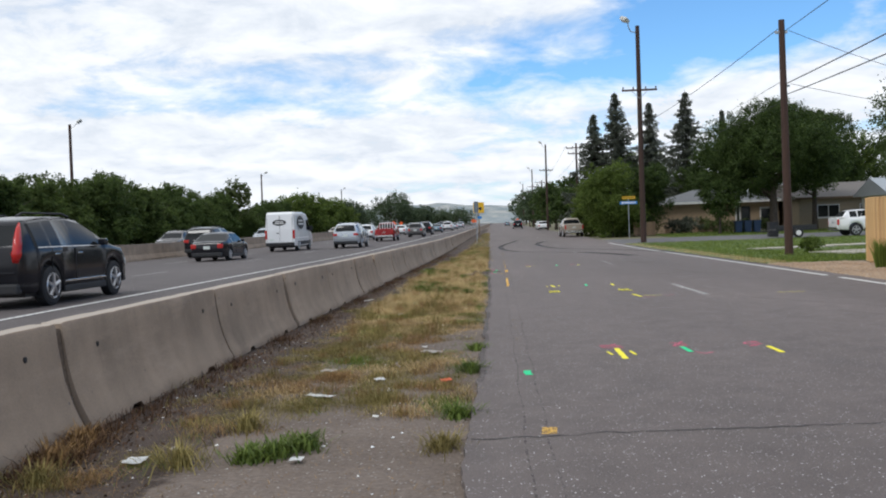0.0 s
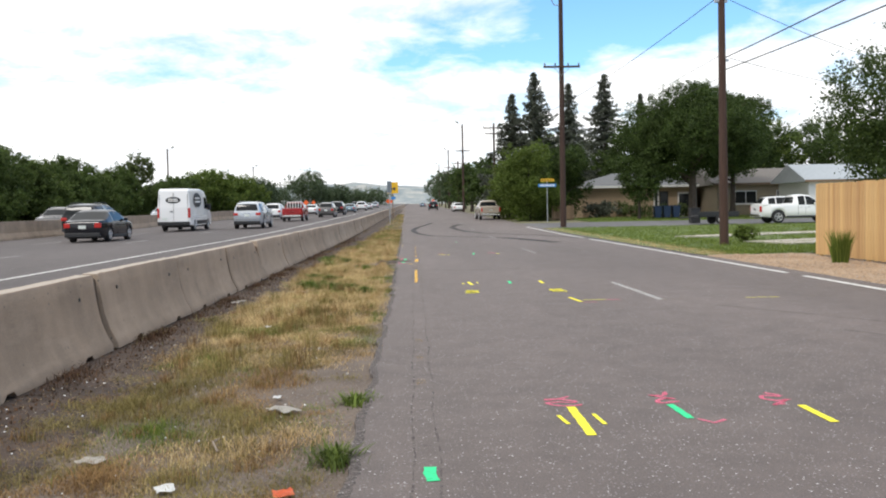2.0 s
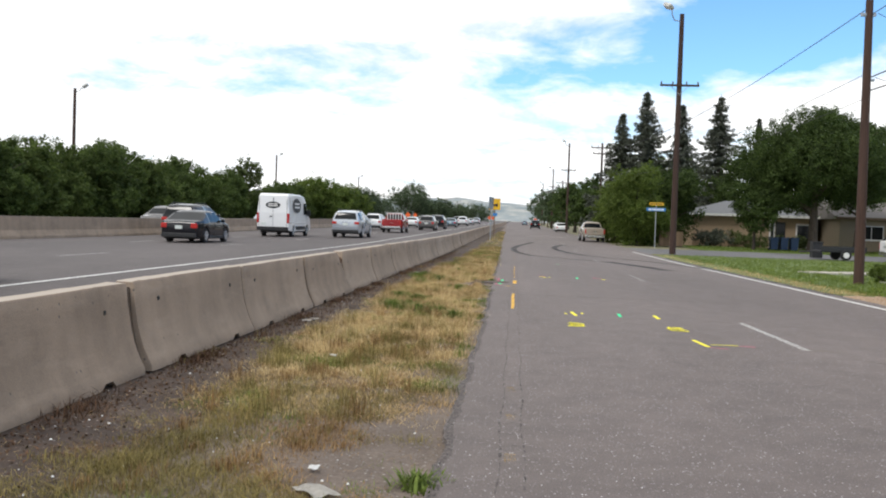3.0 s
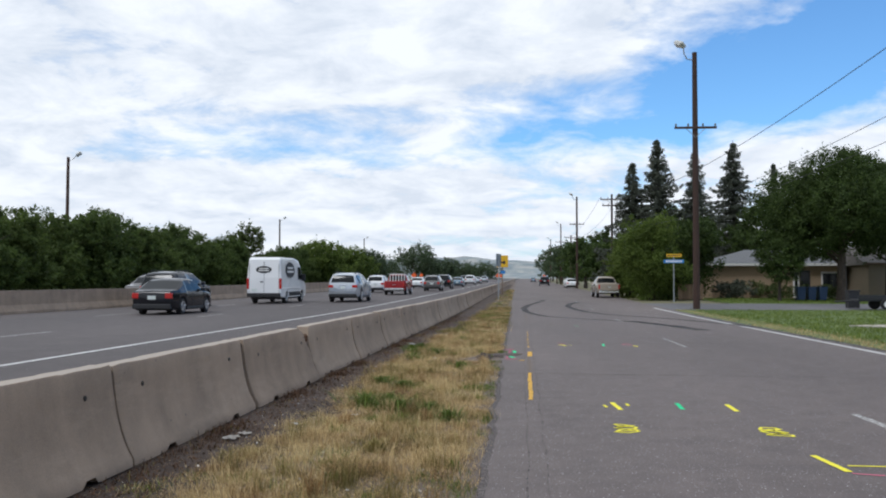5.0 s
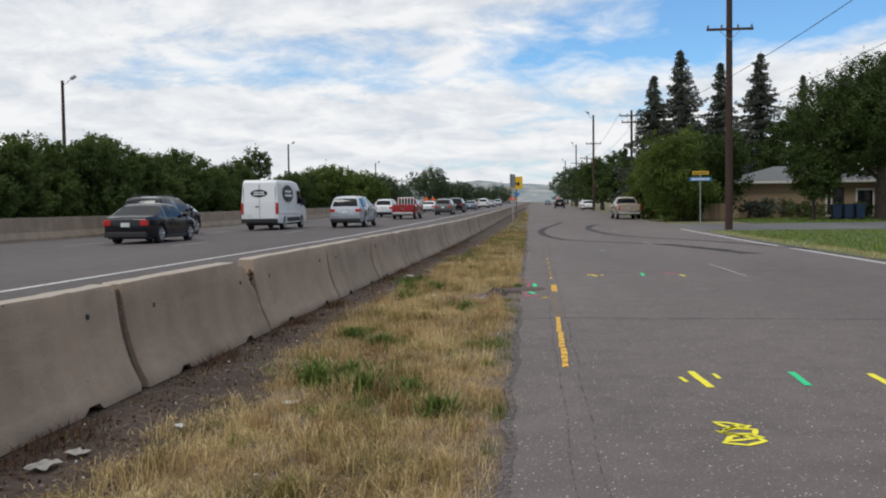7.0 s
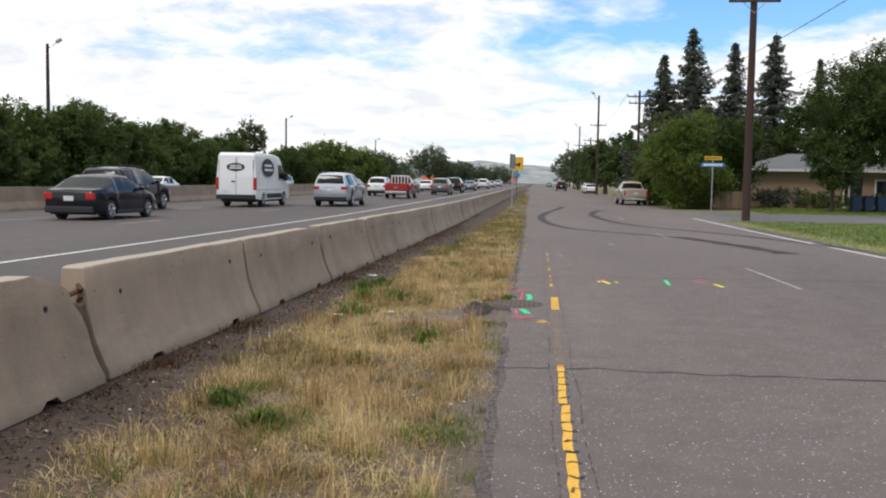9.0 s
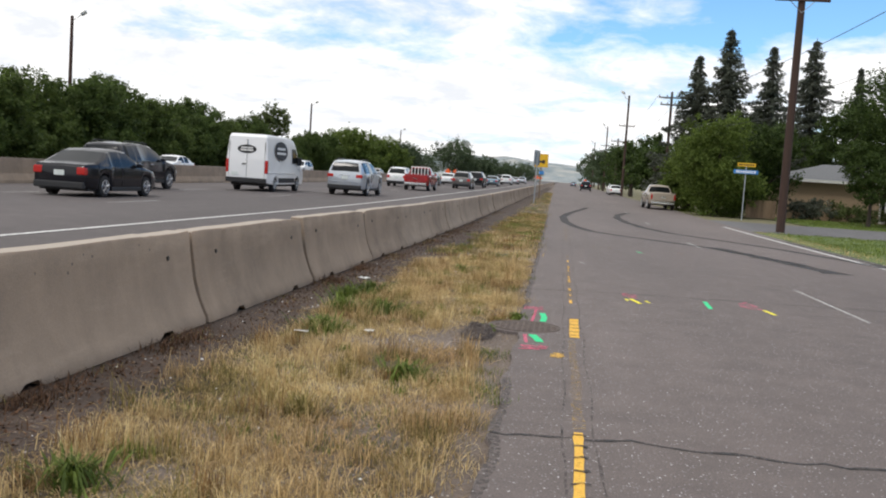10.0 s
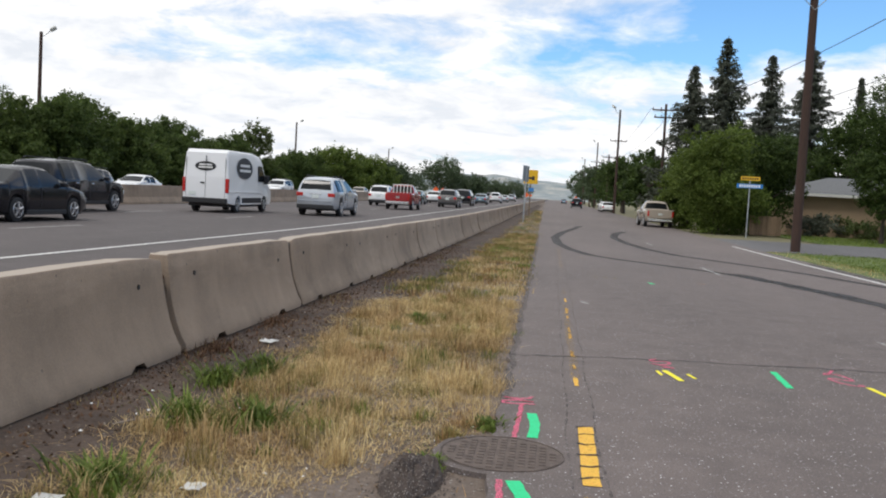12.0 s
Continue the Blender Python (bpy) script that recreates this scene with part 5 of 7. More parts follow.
house(16.2, 27.0, 86.5, 95.0, 2.75, 4.2, M["brick"], M["shingle2"], "tan brick bungalow with a grey hipped roof behind trees",
      (("door", 22.9, 23.4, 0.0, 2.5), ("darkdoor", 23.45, 24.3, 0, 2.3), ("door", 25.2, 26.6, 0.0, 2.2)), True)
house(27.6, 46.0, 82.5, 92.0, 2.75, 4.35, M["brick2"], M["shingle"], "low tan brick ranch house with a grey-brown roof",
      (("window", 29.2, 31.2, 1.0, 2.2), ("window", 33.0, 34.4, 1.0, 2.2), ("darkdoor", 37.0, 38.4, 0, 2.3), ("door", 38.6, 39.0, 0, 2.5), ("garage", 39.8, 44.6, 0, 2.3)))
house(32.2, 38.6, 74.0, 80.0, 2.8, 4.3, M["trimwhite"], M["paleroof"], "white garage with a pale metal roof beside the street", (("garage", 33.0, 35.6, 0.0, 2.2),))
house(14.0, 24.0, 115, 124, 3.0, 5.4, M["brick2"], M["shingle"], "far bungalow half hidden by trees", (("window", 16, 18, 1, 2.2),))


def board_screen(x, y, turn, w, h, n, mat, label):
    f = thing("wooden_fence", pose(x, y, gz(y), 0, 0, turn), label, "fence")
    for i in range(n):
        part("board", box(-w / 2 + w * i / n, -w / 2 + w * (i + 0.94) / n, -0.012, 0.012, 0.02, h + 0.02 * math.sin(i * 2.3), 0.003), mat, f)
    part("rail", box(-w / 2, w / 2, 0.015, 0.06, h * 0.75, h * 0.8), mat, f)
    part("rail", box(-w / 2, w / 2, 0.015, 0.06, h * 0.25, h * 0.3), mat, f)


board_screen(13.0, 78.6, 0, 1.9, 1.2, 12, M["oldwood"], "weathered brown board fence under the trees")
for x in (20.5, 21.25, 22.0):
    bn = thing("wheelie_bin", pose(x, 76.2 + 0.1 * math.sin(x), gz(76.2) - 0.02), "dark blue plastic wheeled bin on the lawn edge", "wheelie bin", "bins")
    bm = box(-0.3, 0.3, -0.33, 0.33, 0.1, 1.0, 0.03)
    for v in bm.verts:
        if v.co.z < 0.5:
            v.co.x *= 0.82
            v.co.y *= 0.85
    part("body", bm, M["bin"], bn)
    part("lid", box(-0.33, 0.33, -0.38, 0.35, 1.0, 1.07, 0.02), M["bin"], bn)
    for sx in (-0.27, 0.27):
        part("wheel", tube([(sx - 0.03, 0.3, 0.12), (sx + 0.03, 0.3, 0.12)], 0.12, 12), M["rubber"], bn)

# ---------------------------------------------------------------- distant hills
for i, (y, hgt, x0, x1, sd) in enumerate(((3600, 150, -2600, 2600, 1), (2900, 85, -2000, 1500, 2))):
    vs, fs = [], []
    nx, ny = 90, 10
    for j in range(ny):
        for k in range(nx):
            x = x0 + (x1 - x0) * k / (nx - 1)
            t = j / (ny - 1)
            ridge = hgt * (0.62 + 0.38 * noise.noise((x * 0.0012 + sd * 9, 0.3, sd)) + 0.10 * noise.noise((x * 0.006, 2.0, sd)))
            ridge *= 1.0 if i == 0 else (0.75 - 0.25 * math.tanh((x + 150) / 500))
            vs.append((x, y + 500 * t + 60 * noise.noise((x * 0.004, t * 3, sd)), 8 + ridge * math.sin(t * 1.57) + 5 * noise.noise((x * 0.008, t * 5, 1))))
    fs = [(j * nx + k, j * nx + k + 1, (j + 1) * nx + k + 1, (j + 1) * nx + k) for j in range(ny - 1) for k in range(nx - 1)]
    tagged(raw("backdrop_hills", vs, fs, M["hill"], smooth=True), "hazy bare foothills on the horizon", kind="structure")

# ---------------------------------------------------------------- vehicles


def arch(yc, r, zb, n=9):
    return [(yc - r * 1.17 * math.cos(math.pi * i / (n - 1)), r * 0.95 + r * 1.17 * math.sin(math.pi * i / (n - 1))) for i in range(n)]


def extrude_profile(prof, w, soft=0.05, flare=None):
    """Side outline (y, z) drawn out across the width, with rounded shoulders and tucked-in upper sides."""
    cy = sum(p[0] for p in prof) / len(prof)
    cz = sum(p[1] for p in prof) / len(prof)
    bm = bmesh.new()
    rings = []
    for x, inset in ((-w, soft), (-w + soft * 0.35, soft * 0.35), (-w + soft * 1.4, 0.0), (w - soft * 1.4, 0.0), (w - soft * 0.35, soft * 0.35), (w, soft)):
        ring = []
        for y, z in prof:
            d = Vector((y - cy, z - cz))
            k = max(0.0, 1 - inset / max(d.length, 0.2))
            ring.append(bm.verts.new((x, cy + d.x * k, cz + d.y * k)))
        rings.append(ring)
    n = len(prof)
    for a, b in zip(rings, rings[1:]):
        for i in range(n):
            bm.faces.new((a[i], a[(i + 1) % n], b[(i + 1) % n], b[i]))
    bm.faces.new(rings[0]), bm.faces.new(rings[-1][::-1])
    return bm


def quad_on(corners, u0, u1, v0, v1, lift, normal, bm=None, n=1):
    """A thin pane on the face given by corners (00, 10, 11, 01)."""
    bm = bm or bmesh.new()
    c = [Vector(p) for p in corners]
    at = lambda u, v: (c[0] * (1 - u) + c[1] * u) * (1 - v) + (c[3] * (1 - u) + c[2] * u) * v + normal * lift
    vs = [bm.verts.new(at(u, v)) for u, v in ((u0, v0), (u1, v0), (u1, v1), (u0, v1))]
    back = [bm.verts.new(v.co - normal * (lift + 0.01)) for v in vs]
    bm.faces.new(vs)
    for i in range(4):
        bm.faces.new((vs[i], back[i], back[(i + 1) % 4], vs[(i + 1) % 4]))
    return bm


def wheel(parent, x, y, r, side, rim_mat):
    t = 0.11
    tyre = part("tyre", tube([(x - t, y, r), (x - t * 0.8, y, r), (x + t * 0.8, y, r), (x + t, y, r)], [r * 0.86, r, r, r * 0.86], 22), M["rubber"], parent, smooth=False)
    xo = x + side * (t + 0.004)
    bm = tube([(x + side * t * 0.6, y, r), (xo, y, r)], [r * 0.66, r * 0.64], 20)
    rim = part("rim", bm, M["dark"], tyre)
    bm = bmesh.new()
    for k in range(5):
        a = 6.283 * k / 5 + 0.3
        tube([(xo + side * 0.004, y, r), (xo + side * 0.004, y + math.cos(a) * r * 0.62, r + math.sin(a) * r * 0.62)], [r * 0.12, r * 0.10], 5, bm)
    pts = [(xo, y + math.cos(a) * r * 0.62, r + math.sin(a) * r * 0.62) for a in np.linspace(0, 6.2832, 21)]
    tube(pts, r * 0.05, 5, bm, cap=False)
    part("spokes", bm, rim_mat, tyre)


SHAPES = {
    # roof line (y, z) from tail to nose, then window spans along y
    "suv": dict(L=5.05, W=0.99, H=1.78, wb=3.0, r=0.39, belt=1.13, clear=0.30, top=[(-2.525, 1.05), (-2.49, 1.16), (-2.36, 1.60), (-2.22, 1.70), (-1.4, 1.775), (-0.3, 1.78), (0.25, 1.72), (0.60, 1.54), (1.12, 1.20), (1.30, 1.13), (2.0, 1.05), (2.36, 0.95), (2.50, 0.78), (2.525, 0.66)],
                rear=(-2.48, -2.32), front=(0.42, 1.10), side=((-2.10, -1.40), (-1.33, -0.30), (-0.26, 0.78))),
    "crossover": dict(L=4.66, W=0.95, H=1.71, wb=2.78, r=0.375, belt=1.10, clear=0.25, top=[(-2.33, 0.98), (-2.30, 1.10), (-2.12, 1.40), (-1.98, 1.58), (-1.80, 1.63), (-1.0, 1.70), (-0.2, 1.71), (0.30, 1.64), (0.75, 1.42), (1.15, 1.17), (1.32, 1.11), (1.9, 1.02), (2.20, 0.90), (2.31, 0.74), (2.33, 0.64)],
                      rear=(-2.27, -2.02), front=(0.40, 1.12), side=((-1.86, -1.32), (-1.27, -0.36), (-0.31, 0.78))),
    "wagon": dict(L=4.6, W=0.93, H=1.66, wb=2.68, r=0.35, belt=1.03, clear=0.27, top=[(-2.30, 0.92), (-2.26, 1.06), (-1.95, 1.50), (-1.75, 1.60), (-1.0, 1.66), (-0.1, 1.66), (0.35, 1.58), (1.05, 1.08), (1.25, 1.02), (1.95, 0.92), (2.22, 0.80), (2.30, 0.66)],
                  rear=(-2.22, -1.88), front=(0.48, 1.03), side=((-1.70, -1.15), (-1.08, -0.25), (-0.18, 0.72))),
    "sedan": dict(L=4.6, W=0.89, H=1.44, wb=2.7, r=0.315, belt=0.92, clear=0.21, top=[(-2.30, 0.80), (-2.26, 0.93), (-1.75, 0.98), (-1.05, 1.34), (-0.75, 1.42), (-0.2, 1.44), (0.25, 1.40), (1.10, 0.96), (1.30, 0.92), (2.0, 0.80), (2.24, 0.70), (2.30, 0.58)],
                  rear=(-1.68, -1.02), front=(0.40, 1.08), side=((-1.02, -0.28), (-0.20, 0.72))),
    "pickup": dict(L=5.4, W=0.95, H=1.78, wb=3.3, r=0.385, belt=1.12, clear=0.36, top=[(-2.70, 1.10), (-2.66, 1.16), (-0.72, 1.16), (-0.64, 1.20), (-0.50, 1.70), (-0.35, 1.76), (0.1, 1.78), (0.45, 1.72), (1.08, 1.20), (1.25, 1.14), (2.2, 1.06), (2.60, 0.96), (2.70, 0.80)],
                   rear=(-0.63, -0.52), front=(0.56, 1.06), side=((-0.30, 0.12), (0.18, 0.80))),
}


def lerp_line(pts, y):
    for (a, za), (b, zb) in zip(pts, pts[1:]):
        if y <= b:
            t = (y - a) / (b - a)
            return za + (zb - za) * t
    return pts[-1][1]


def shell(s):
    """Rounded car shell as a grid of cross-sections; returns verts, body faces, and the faces of each window."""
    L, W, r = s["L"] / 2, s["W"], s["r"]
    R, yf, yr = r * 1.20, s["wb"] / 2 + 0.06, -s["wb"] / 2 + 0.06
    ys = {-L, -L + 0.05, L, L - 0.05, 0.0}
    ys |= {p[0] for p in s["top"]}
    for c in (yf, yr):
        ys |= {c + R * math.cos(math.pi * k / 10) for k in range(11)}
        ys |= {c - R - 0.02, c + R + 0.02}
    for a, b in (s["rear"], s["front"], *s["side"]):
        ys |= {a, b}
    ys = sorted(ys)
    ys = [y for i, y in enumerate(ys) if i == 0 or y - ys[i - 1] > 0.004]
    rows, tops = [], []
    for y in ys:
        zt = lerp_line(s["top"], y)
        bulge = min(1.0, abs(y) / L)
        w = W * (1 - 0.13 * bulge ** 9 - 0.02 * bulge ** 2)
        zb = s["clear"] + (0.10 * bulge ** 10)
        for c in (yf, yr):
            if abs(y - c) <= R:
                zb = max(zb, r + math.sqrt(max(0, R * R - (y - c) ** 2)))
                w = max(w, W * 0.985) * 1.012
        belt = min(s["belt"], zt - 0.01)
        belt = max(belt, zb + 0.04)
        zt = max(zt, belt + 0.01)
        h = zt - belt
        wr = w * (0.96 - 0.25 * min(1.0, h / 0.64))
        m = (zb + belt) / 2
        half = [(w * 0.93, zb), (w * 0.985, zb + min(0.05, (belt - zb) * 0.3)), (w, m), (w * 0.99, belt - (belt - zb) * 0.14), (w * 0.965, belt),
                (w * 0.965 + (wr - w * 0.965) * 0.5, belt + h * 0.48), (wr, belt + h * 0.86), (wr * 0.90, belt + h * 0.965), (wr * 0.5, zt), (0.0, zt + 0.012)]
        rows.append([(x, y, z) for x, z in half] + [(-x, y, z) for x, z in half[-2::-1]])
        tops.append(h)
    n = len(rows[0])
    verts = [p for row in rows for p in row]
    body, panes = [], {}
    for i in range(len(ys) - 1):
        ym = (ys[i] + ys[i + 1]) / 2
        for k in range(n - 1):
            f = (i * n + k, (i + 1) * n + k, (i + 1) * n + k + 1, i * n + k + 1)
            kk = min(k, n - 2 - k)
            key = None
            if kk in (4, 5):
                for q, (a, b) in enumerate(s["side"]):
                    if a < ym < b:
                        key = ("side", q, k < n // 2)
            if kk >= 7:
                for nm in ("rear", "front"):
                    if s[nm][0] < ym < s[nm][1]:
                        key = (nm,)
            (panes.setdefault(key, []) if key else body).append(f)
    body.append(tuple(range(n)))
    body.append(tuple((len(ys) - 1) * n + k for k in range(n))[::-1])
    return verts, body, panes


SHELLS = {}


def vehicle(kind, x, y, turn, mat, label, category, trim=None, name="car", group="traffic", lower=None):
    s = SHAPES[kind]
    L, W, H, r = s["L"] / 2, s["W"], s["H"], s["r"]
    yf, yr = s["wb"] / 2 + 0.06, -s["wb"] / 2 + 0.06
    z0, belt = s["clear"], s["belt"]
    v = thing(name, pose(x, y, land(x, y) - 0.004, 0.43 if y > 60 and abs(turn) < 1 else 0, 0, turn), label, category, group)
    if kind not in SHELLS:
        SHELLS[kind] = shell(s)
    verts, body, panes = SHELLS[kind]
    ob = raw("body", verts, body, mat, v, smooth=True)
    for key, fs in panes.items():
        used = sorted({i for f in fs for i in f})
        at = {q: i for i, q in enumerate(used)}
        raw("window" if key[0] == "side" else "rear_window" if key[0] == "rear" else "windscreen", [verts[q] for q in used], [tuple(at[q] for q in f) for f in fs], M["glass"], v, smooth=True)
    for sx in (-1, 1):
        for yy in (yr, yf):
            wheel(v, sx * (W - 0.115), yy, r, sx, M["rim"])
    part("underside", box(-W * 0.84, W * 0.84, -L + 0.25, L - 0.25, z0 - 0.04, belt - 0.12), M["dark"], v)
    pair = lambda sx, a, b: (min(sx * a, sx * b), max(sx * a, sx * b))
    for sx in (-1, 1):
        if kind == "pickup":
            part("tail_light", box(*pair(sx, W - 0.24, W - 0.09), -L - 0.012, -L + 0.10, belt - 0.40, belt - 0.04, 0.02), M["redlamp"], v)
        elif kind == "crossover":
            part("tail_light", tube([(sx * (W - 0.17), -L - 0.005, belt - 0.26), (sx * (W - 0.15), -L + 0.0, belt - 0.10), (sx * (W - 0.17), -L + 0.09, belt + 0.10), (sx * (W - 0.235), -L + 0.25, belt + 0.34), (sx * (W - 0.27), -L + 0.36, belt + 0.46)],
                                    [0.05, 0.095, 0.075, 0.05, 0.02], 9), M["redlamp"], v, "tall curved red tail light", smooth=True)
            part("side_trim", box(*pair(sx, W - 0.02, W + 0.012), yr + r * 1.3, yf - r * 1.3, z0 + 0.17, z0 + 0.205, 0.006), M["chrome"], v)
            part("window_trim", tube([(sx * W * 0.972, yy, belt + 0.004) for yy in (-1.80, -1.2, 0.0, 0.85)], 0.011, 6), M["chrome"], v)
        elif kind == "suv":
            part("tail_light", box(*pair(sx, W - 0.42, W - 0.10), -L - 0.012, -L + 0.16, belt - 0.25, belt - 0.07, 0.035), M["redlamp"], v)
        else:
            part("tail_light", box(*pair(sx, W - 0.36, W - 0.09), -L - 0.012, -L + 0.14, belt - 0.28, belt - 0.07, 0.03), M["redlamp"], v)
        zh = lerp_line(s["top"], L - 0.12)
        part("headlight", box(*pair(sx, W - 0.40, W - 0.12), L - 0.22, L - 0.01, zh - 0.24, zh - 0.08, 0.03), M["clearlamp"], v)
        part("door_mirror", box(*pair(sx, W - 0.03, W + 0.15), s["front"][1] - 0.42, s["front"][1] - 0.28, belt + 0.0, belt + 0.14, 0.04), mat, v)
        part("sill", box(*pair(sx, W - 0.06, W + 0.004), yr + r * 1.25, yf - r * 1.25, z0 - 0.03, z0 + 0.10, 0.02), lower or M["dark"], v)
        for a, b in s["side"][-2:]:
            part("door_handle", box(*pair(sx, W - 0.02, W + 0.014), a + 0.05, a + 0.24, belt - 0.15, belt - 0.115, 0.01), M["chrome"] if trim else mat, v)
            part("door_seam", box(*pair(sx, W - 0.02, W + 0.0025), a - 0.045, a - 0.033, z0 + 0.16, belt - 0.03), M["dark"], v)
    part("rear_bumper", box(-W * 0.86, W * 0.86, -L - 0.05, -L + 0.12, z0 + 0.02, z0 + 0.22, 0.04), M["chrome"] if kind == "pickup" else lower or M["dark"], v)
    part("front_bumper", box(-W * 0.84, W * 0.84, L - 0.14, L + 0.04, z0 + 0.02, z0 + 0.22, 0.04), lower or M["dark"], v)
    part("number_plate", box(-0.16, 0.16, -L - 0.02, -L - 0.002, belt - 0.32, belt - 0.17, 0.005), M["plate"], v)
    if kind in ("suv", "wagon", "crossover"):
        part("tailgate_trim", box(-0.30, 0.30, -L - 0.012, -L + 0.01, belt - 0.14, belt - 0.11, 0.006), M["chrome"], v)
        part("bumper_crease", box(-W * 0.80, W * 0.80, -L - 0.02, -L + 0.01, belt - 0.46, belt - 0.42, 0.01), mat, v)
        for sx in (-1, 1):
            part("roof_rail", tube([(sx * W * 0.62, -1.9, H - 0.02), (sx * W * 0.62, -1.7, H + 0.045), (sx * W * 0.62, -0.2, H + 0.05), (sx * W * 0.62, 0.1, H - 0.01)], 0.02, 6), M["dark"], v)
    if kind == "pickup":
        part("bed", box(-W + 0.16, W - 0.16, -L + 0.12, -0.80, belt + 0.02, belt + 0.052), M["dark"], v)
        for sx in (-1, 1):
            part("bed_rail", box(*pair(sx, W - 0.17, W - 0.07), -L + 0.10, -0.74, belt + 0.02, belt + 0.075, 0.015), mat, v)
        part("tailgate", box(-W + 0.20, W - 0.20, -L - 0.02, -L + 0.05, z0 + 0.28, belt + 0.05, 0.02), mat, v)
    return v


def rack(v, mat):
    """White slatted rack behind a pickup's cab."""
    for i in range(6):
        xx = -0.62 + 0.248 * i
        part("rack_slat", box(xx - 0.035, xx + 0.035, -0.80, -0.76, 1.12, 1.70, 0.01), mat, v, "white rack slat")
    part("rack_rail", box(-0.68, 0.68, -0.80, -0.75, 1.70, 1.76, 0.01), mat, v, "white rack rail")


def van(x, y, turn, label):
    v = thing("van", pose(x, y, land(x, y) - 0.004, 0.43, 0, turn), label, "van", "traffic")
    L, W, H, r = 2.95, 1.0, 2.66, 0.35
    yf, yr = 1.95, -1.70
    prof = [(-L + 0.05, 0.40)] + arch(yr, r, 0.3) + arch(yf, r, 0.3) + [(L - 0.10, 0.34), (L, 0.55), (L - 0.02, 0.95), (L - 0.30, 1.20), (L - 0.75, 1.36), (L - 1.35, 2.30), (L - 1.70, 2.55), (L - 2.6, H), (-L + 0.25, H), (-L + 0.06, H - 0.14), (-L, 1.5), (-L, 0.55)]
    bm = extrude_profile(prof, W, 0.07)
    for q in bm.verts:
        if q.co.z > 1.3:
            q.co.x *= 1 - 0.10 * ((q.co.z - 1.3) / 1.36) ** 1.5
    part("body", bm, M["white_p"], v)
    fx = lambda z: W * (1 - 0.10 * (max(0, z - 1.3) / 1.36) ** 1.5)
    for sx in (-1, 1):
        for yy in (yr, yf):
            wheel(v, sx * (W - 0.12), yy, r, sx, M["steel"])
        c = [Vector((sx * (fx(1.40) + 0.0), a, b)) for a, b in ((1.0, 1.40), (2.05, 1.40), (1.50, 2.12), (1.0, 2.12))]
        for q in c:
            q.x = sx * fx(q.z)
        part("window", quad_on(c, 0, 1, 0, 1, 0.012, Vector((sx, 0, 0))), M["glass"], v, "cab side window")
        part("tail_light", box(min(sx * (W - 0.13), sx * (W + 0.004)), max(sx * (W - 0.13), sx * (W + 0.004)), -L - 0.012, -L + 0.14, 0.85, 1.45, 0.02), M["redlamp"], v)
        part("door_mirror", box(min(sx * W, sx * (W + 0.24)), max(sx * W, sx * (W + 0.24)), 1.72, 1.86, 1.30, 1.70, 0.04), M["dark"], v)
        part("sill", box(min(sx * (W - 0.04), sx * (W + 0.012)), max(sx * (W - 0.04), sx * (W + 0.012)), yr + 0.5, yf - 0.5, 0.42, 0.66, 0.02), M["dark"], v, "dark lower rubbing strip")
        part("side_strip", box(min(sx * (W - 0.02), sx * (W + 0.012)), max(sx * (W - 0.02), sx * (W + 0.012)), -L + 0.1, yf - 0.5, 0.86, 0.93, 0.01), M["trimwhite"], v)
        # oval emblem without letters
        pts, n = [], 28
        bm = bmesh.new()
        ring = [bm.verts.new((sx * (fx(1.95 + 0.46 * math.sin(a)) + 0.012), -0.85 + 1.0 * math.cos(a), 1.95 + 0.46 * math.sin(a))) for a in (6.2832 * k / n for k in range(n))]
        bm.faces.new(ring)
        e = part("emblem", bm, M["dark"], v, "dark oval emblem with pale bars")
        for zz, hw in ((2.06, 0.60), (1.84, 0.70)):
            part("bar", box(min(sx * (fx(zz) + 0.008), sx * (fx(zz) + 0.022)), max(sx * (fx(zz) + 0.008), sx * (fx(zz) + 0.022)), -0.85 - hw, -0.85 + hw, zz - 0.055, zz + 0.055), M["trimwhite"], e)
    bm = bmesh.new()
    bm.faces.new([bm.verts.new((-0.02 + 0.46 * math.cos(a), -L - 0.014 + 0.06 * max(0, (1.95 + 0.2 * math.sin(a)) - 1.5), 1.95 + 0.20 * math.sin(a))) for a in (6.2832 * k / 28 for k in range(28))])
    e = part("emblem", bm, M["dark"], v, "dark oval emblem with pale bars")
    for zz, hw in ((2.01, 0.28), (1.90, 0.31)):
        part("bar", box(-0.02 - hw, -0.02 + hw, -L - 0.022 + 0.06 * (zz - 1.5), -L - 0.012 + 0.06 * (zz - 1.5), zz - 0.035, zz + 0.035), M["trimwhite"], e)
    part("door_seam", box(-0.008, 0.008, -L - 0.006, -L + 0.03, 0.62, 2.40), M["dark"], v)
    for sx in (-0.86, 0.86):
        part("door_seam", box(sx - 0.006, sx + 0.006, -L - 0.004, -L + 0.03, 0.62, 2.30), M["dark"], v)
    part("door_handle", box(-0.22, -0.05, -L - 0.03, -L, 1.22, 1.28, 0.01), M["dark"], v)
    part("number_plate", box(-0.72, -0.40, -L - 0.02, -L, 0.72, 0.87, 0.005), M["plate"], v)
    part("rear_bumper", box(-W + 0.03, W - 0.03, -L - 0.12, -L + 0.10, 0.40, 0.62, 0.03), M["dark"], v)
    part("windscreen", quad_on([Vector((-0.86, L - 0.80, 1.40)), Vector((0.86, L - 0.80, 1.40)), Vector((0.78, L - 1.34, 2.25)), Vector((-0.78, L - 1.34, 2.25))], 0, 1, 0, 1, 0.02, Vector((0, 0.85, 0.5)).normalized()), M["glass"], v)
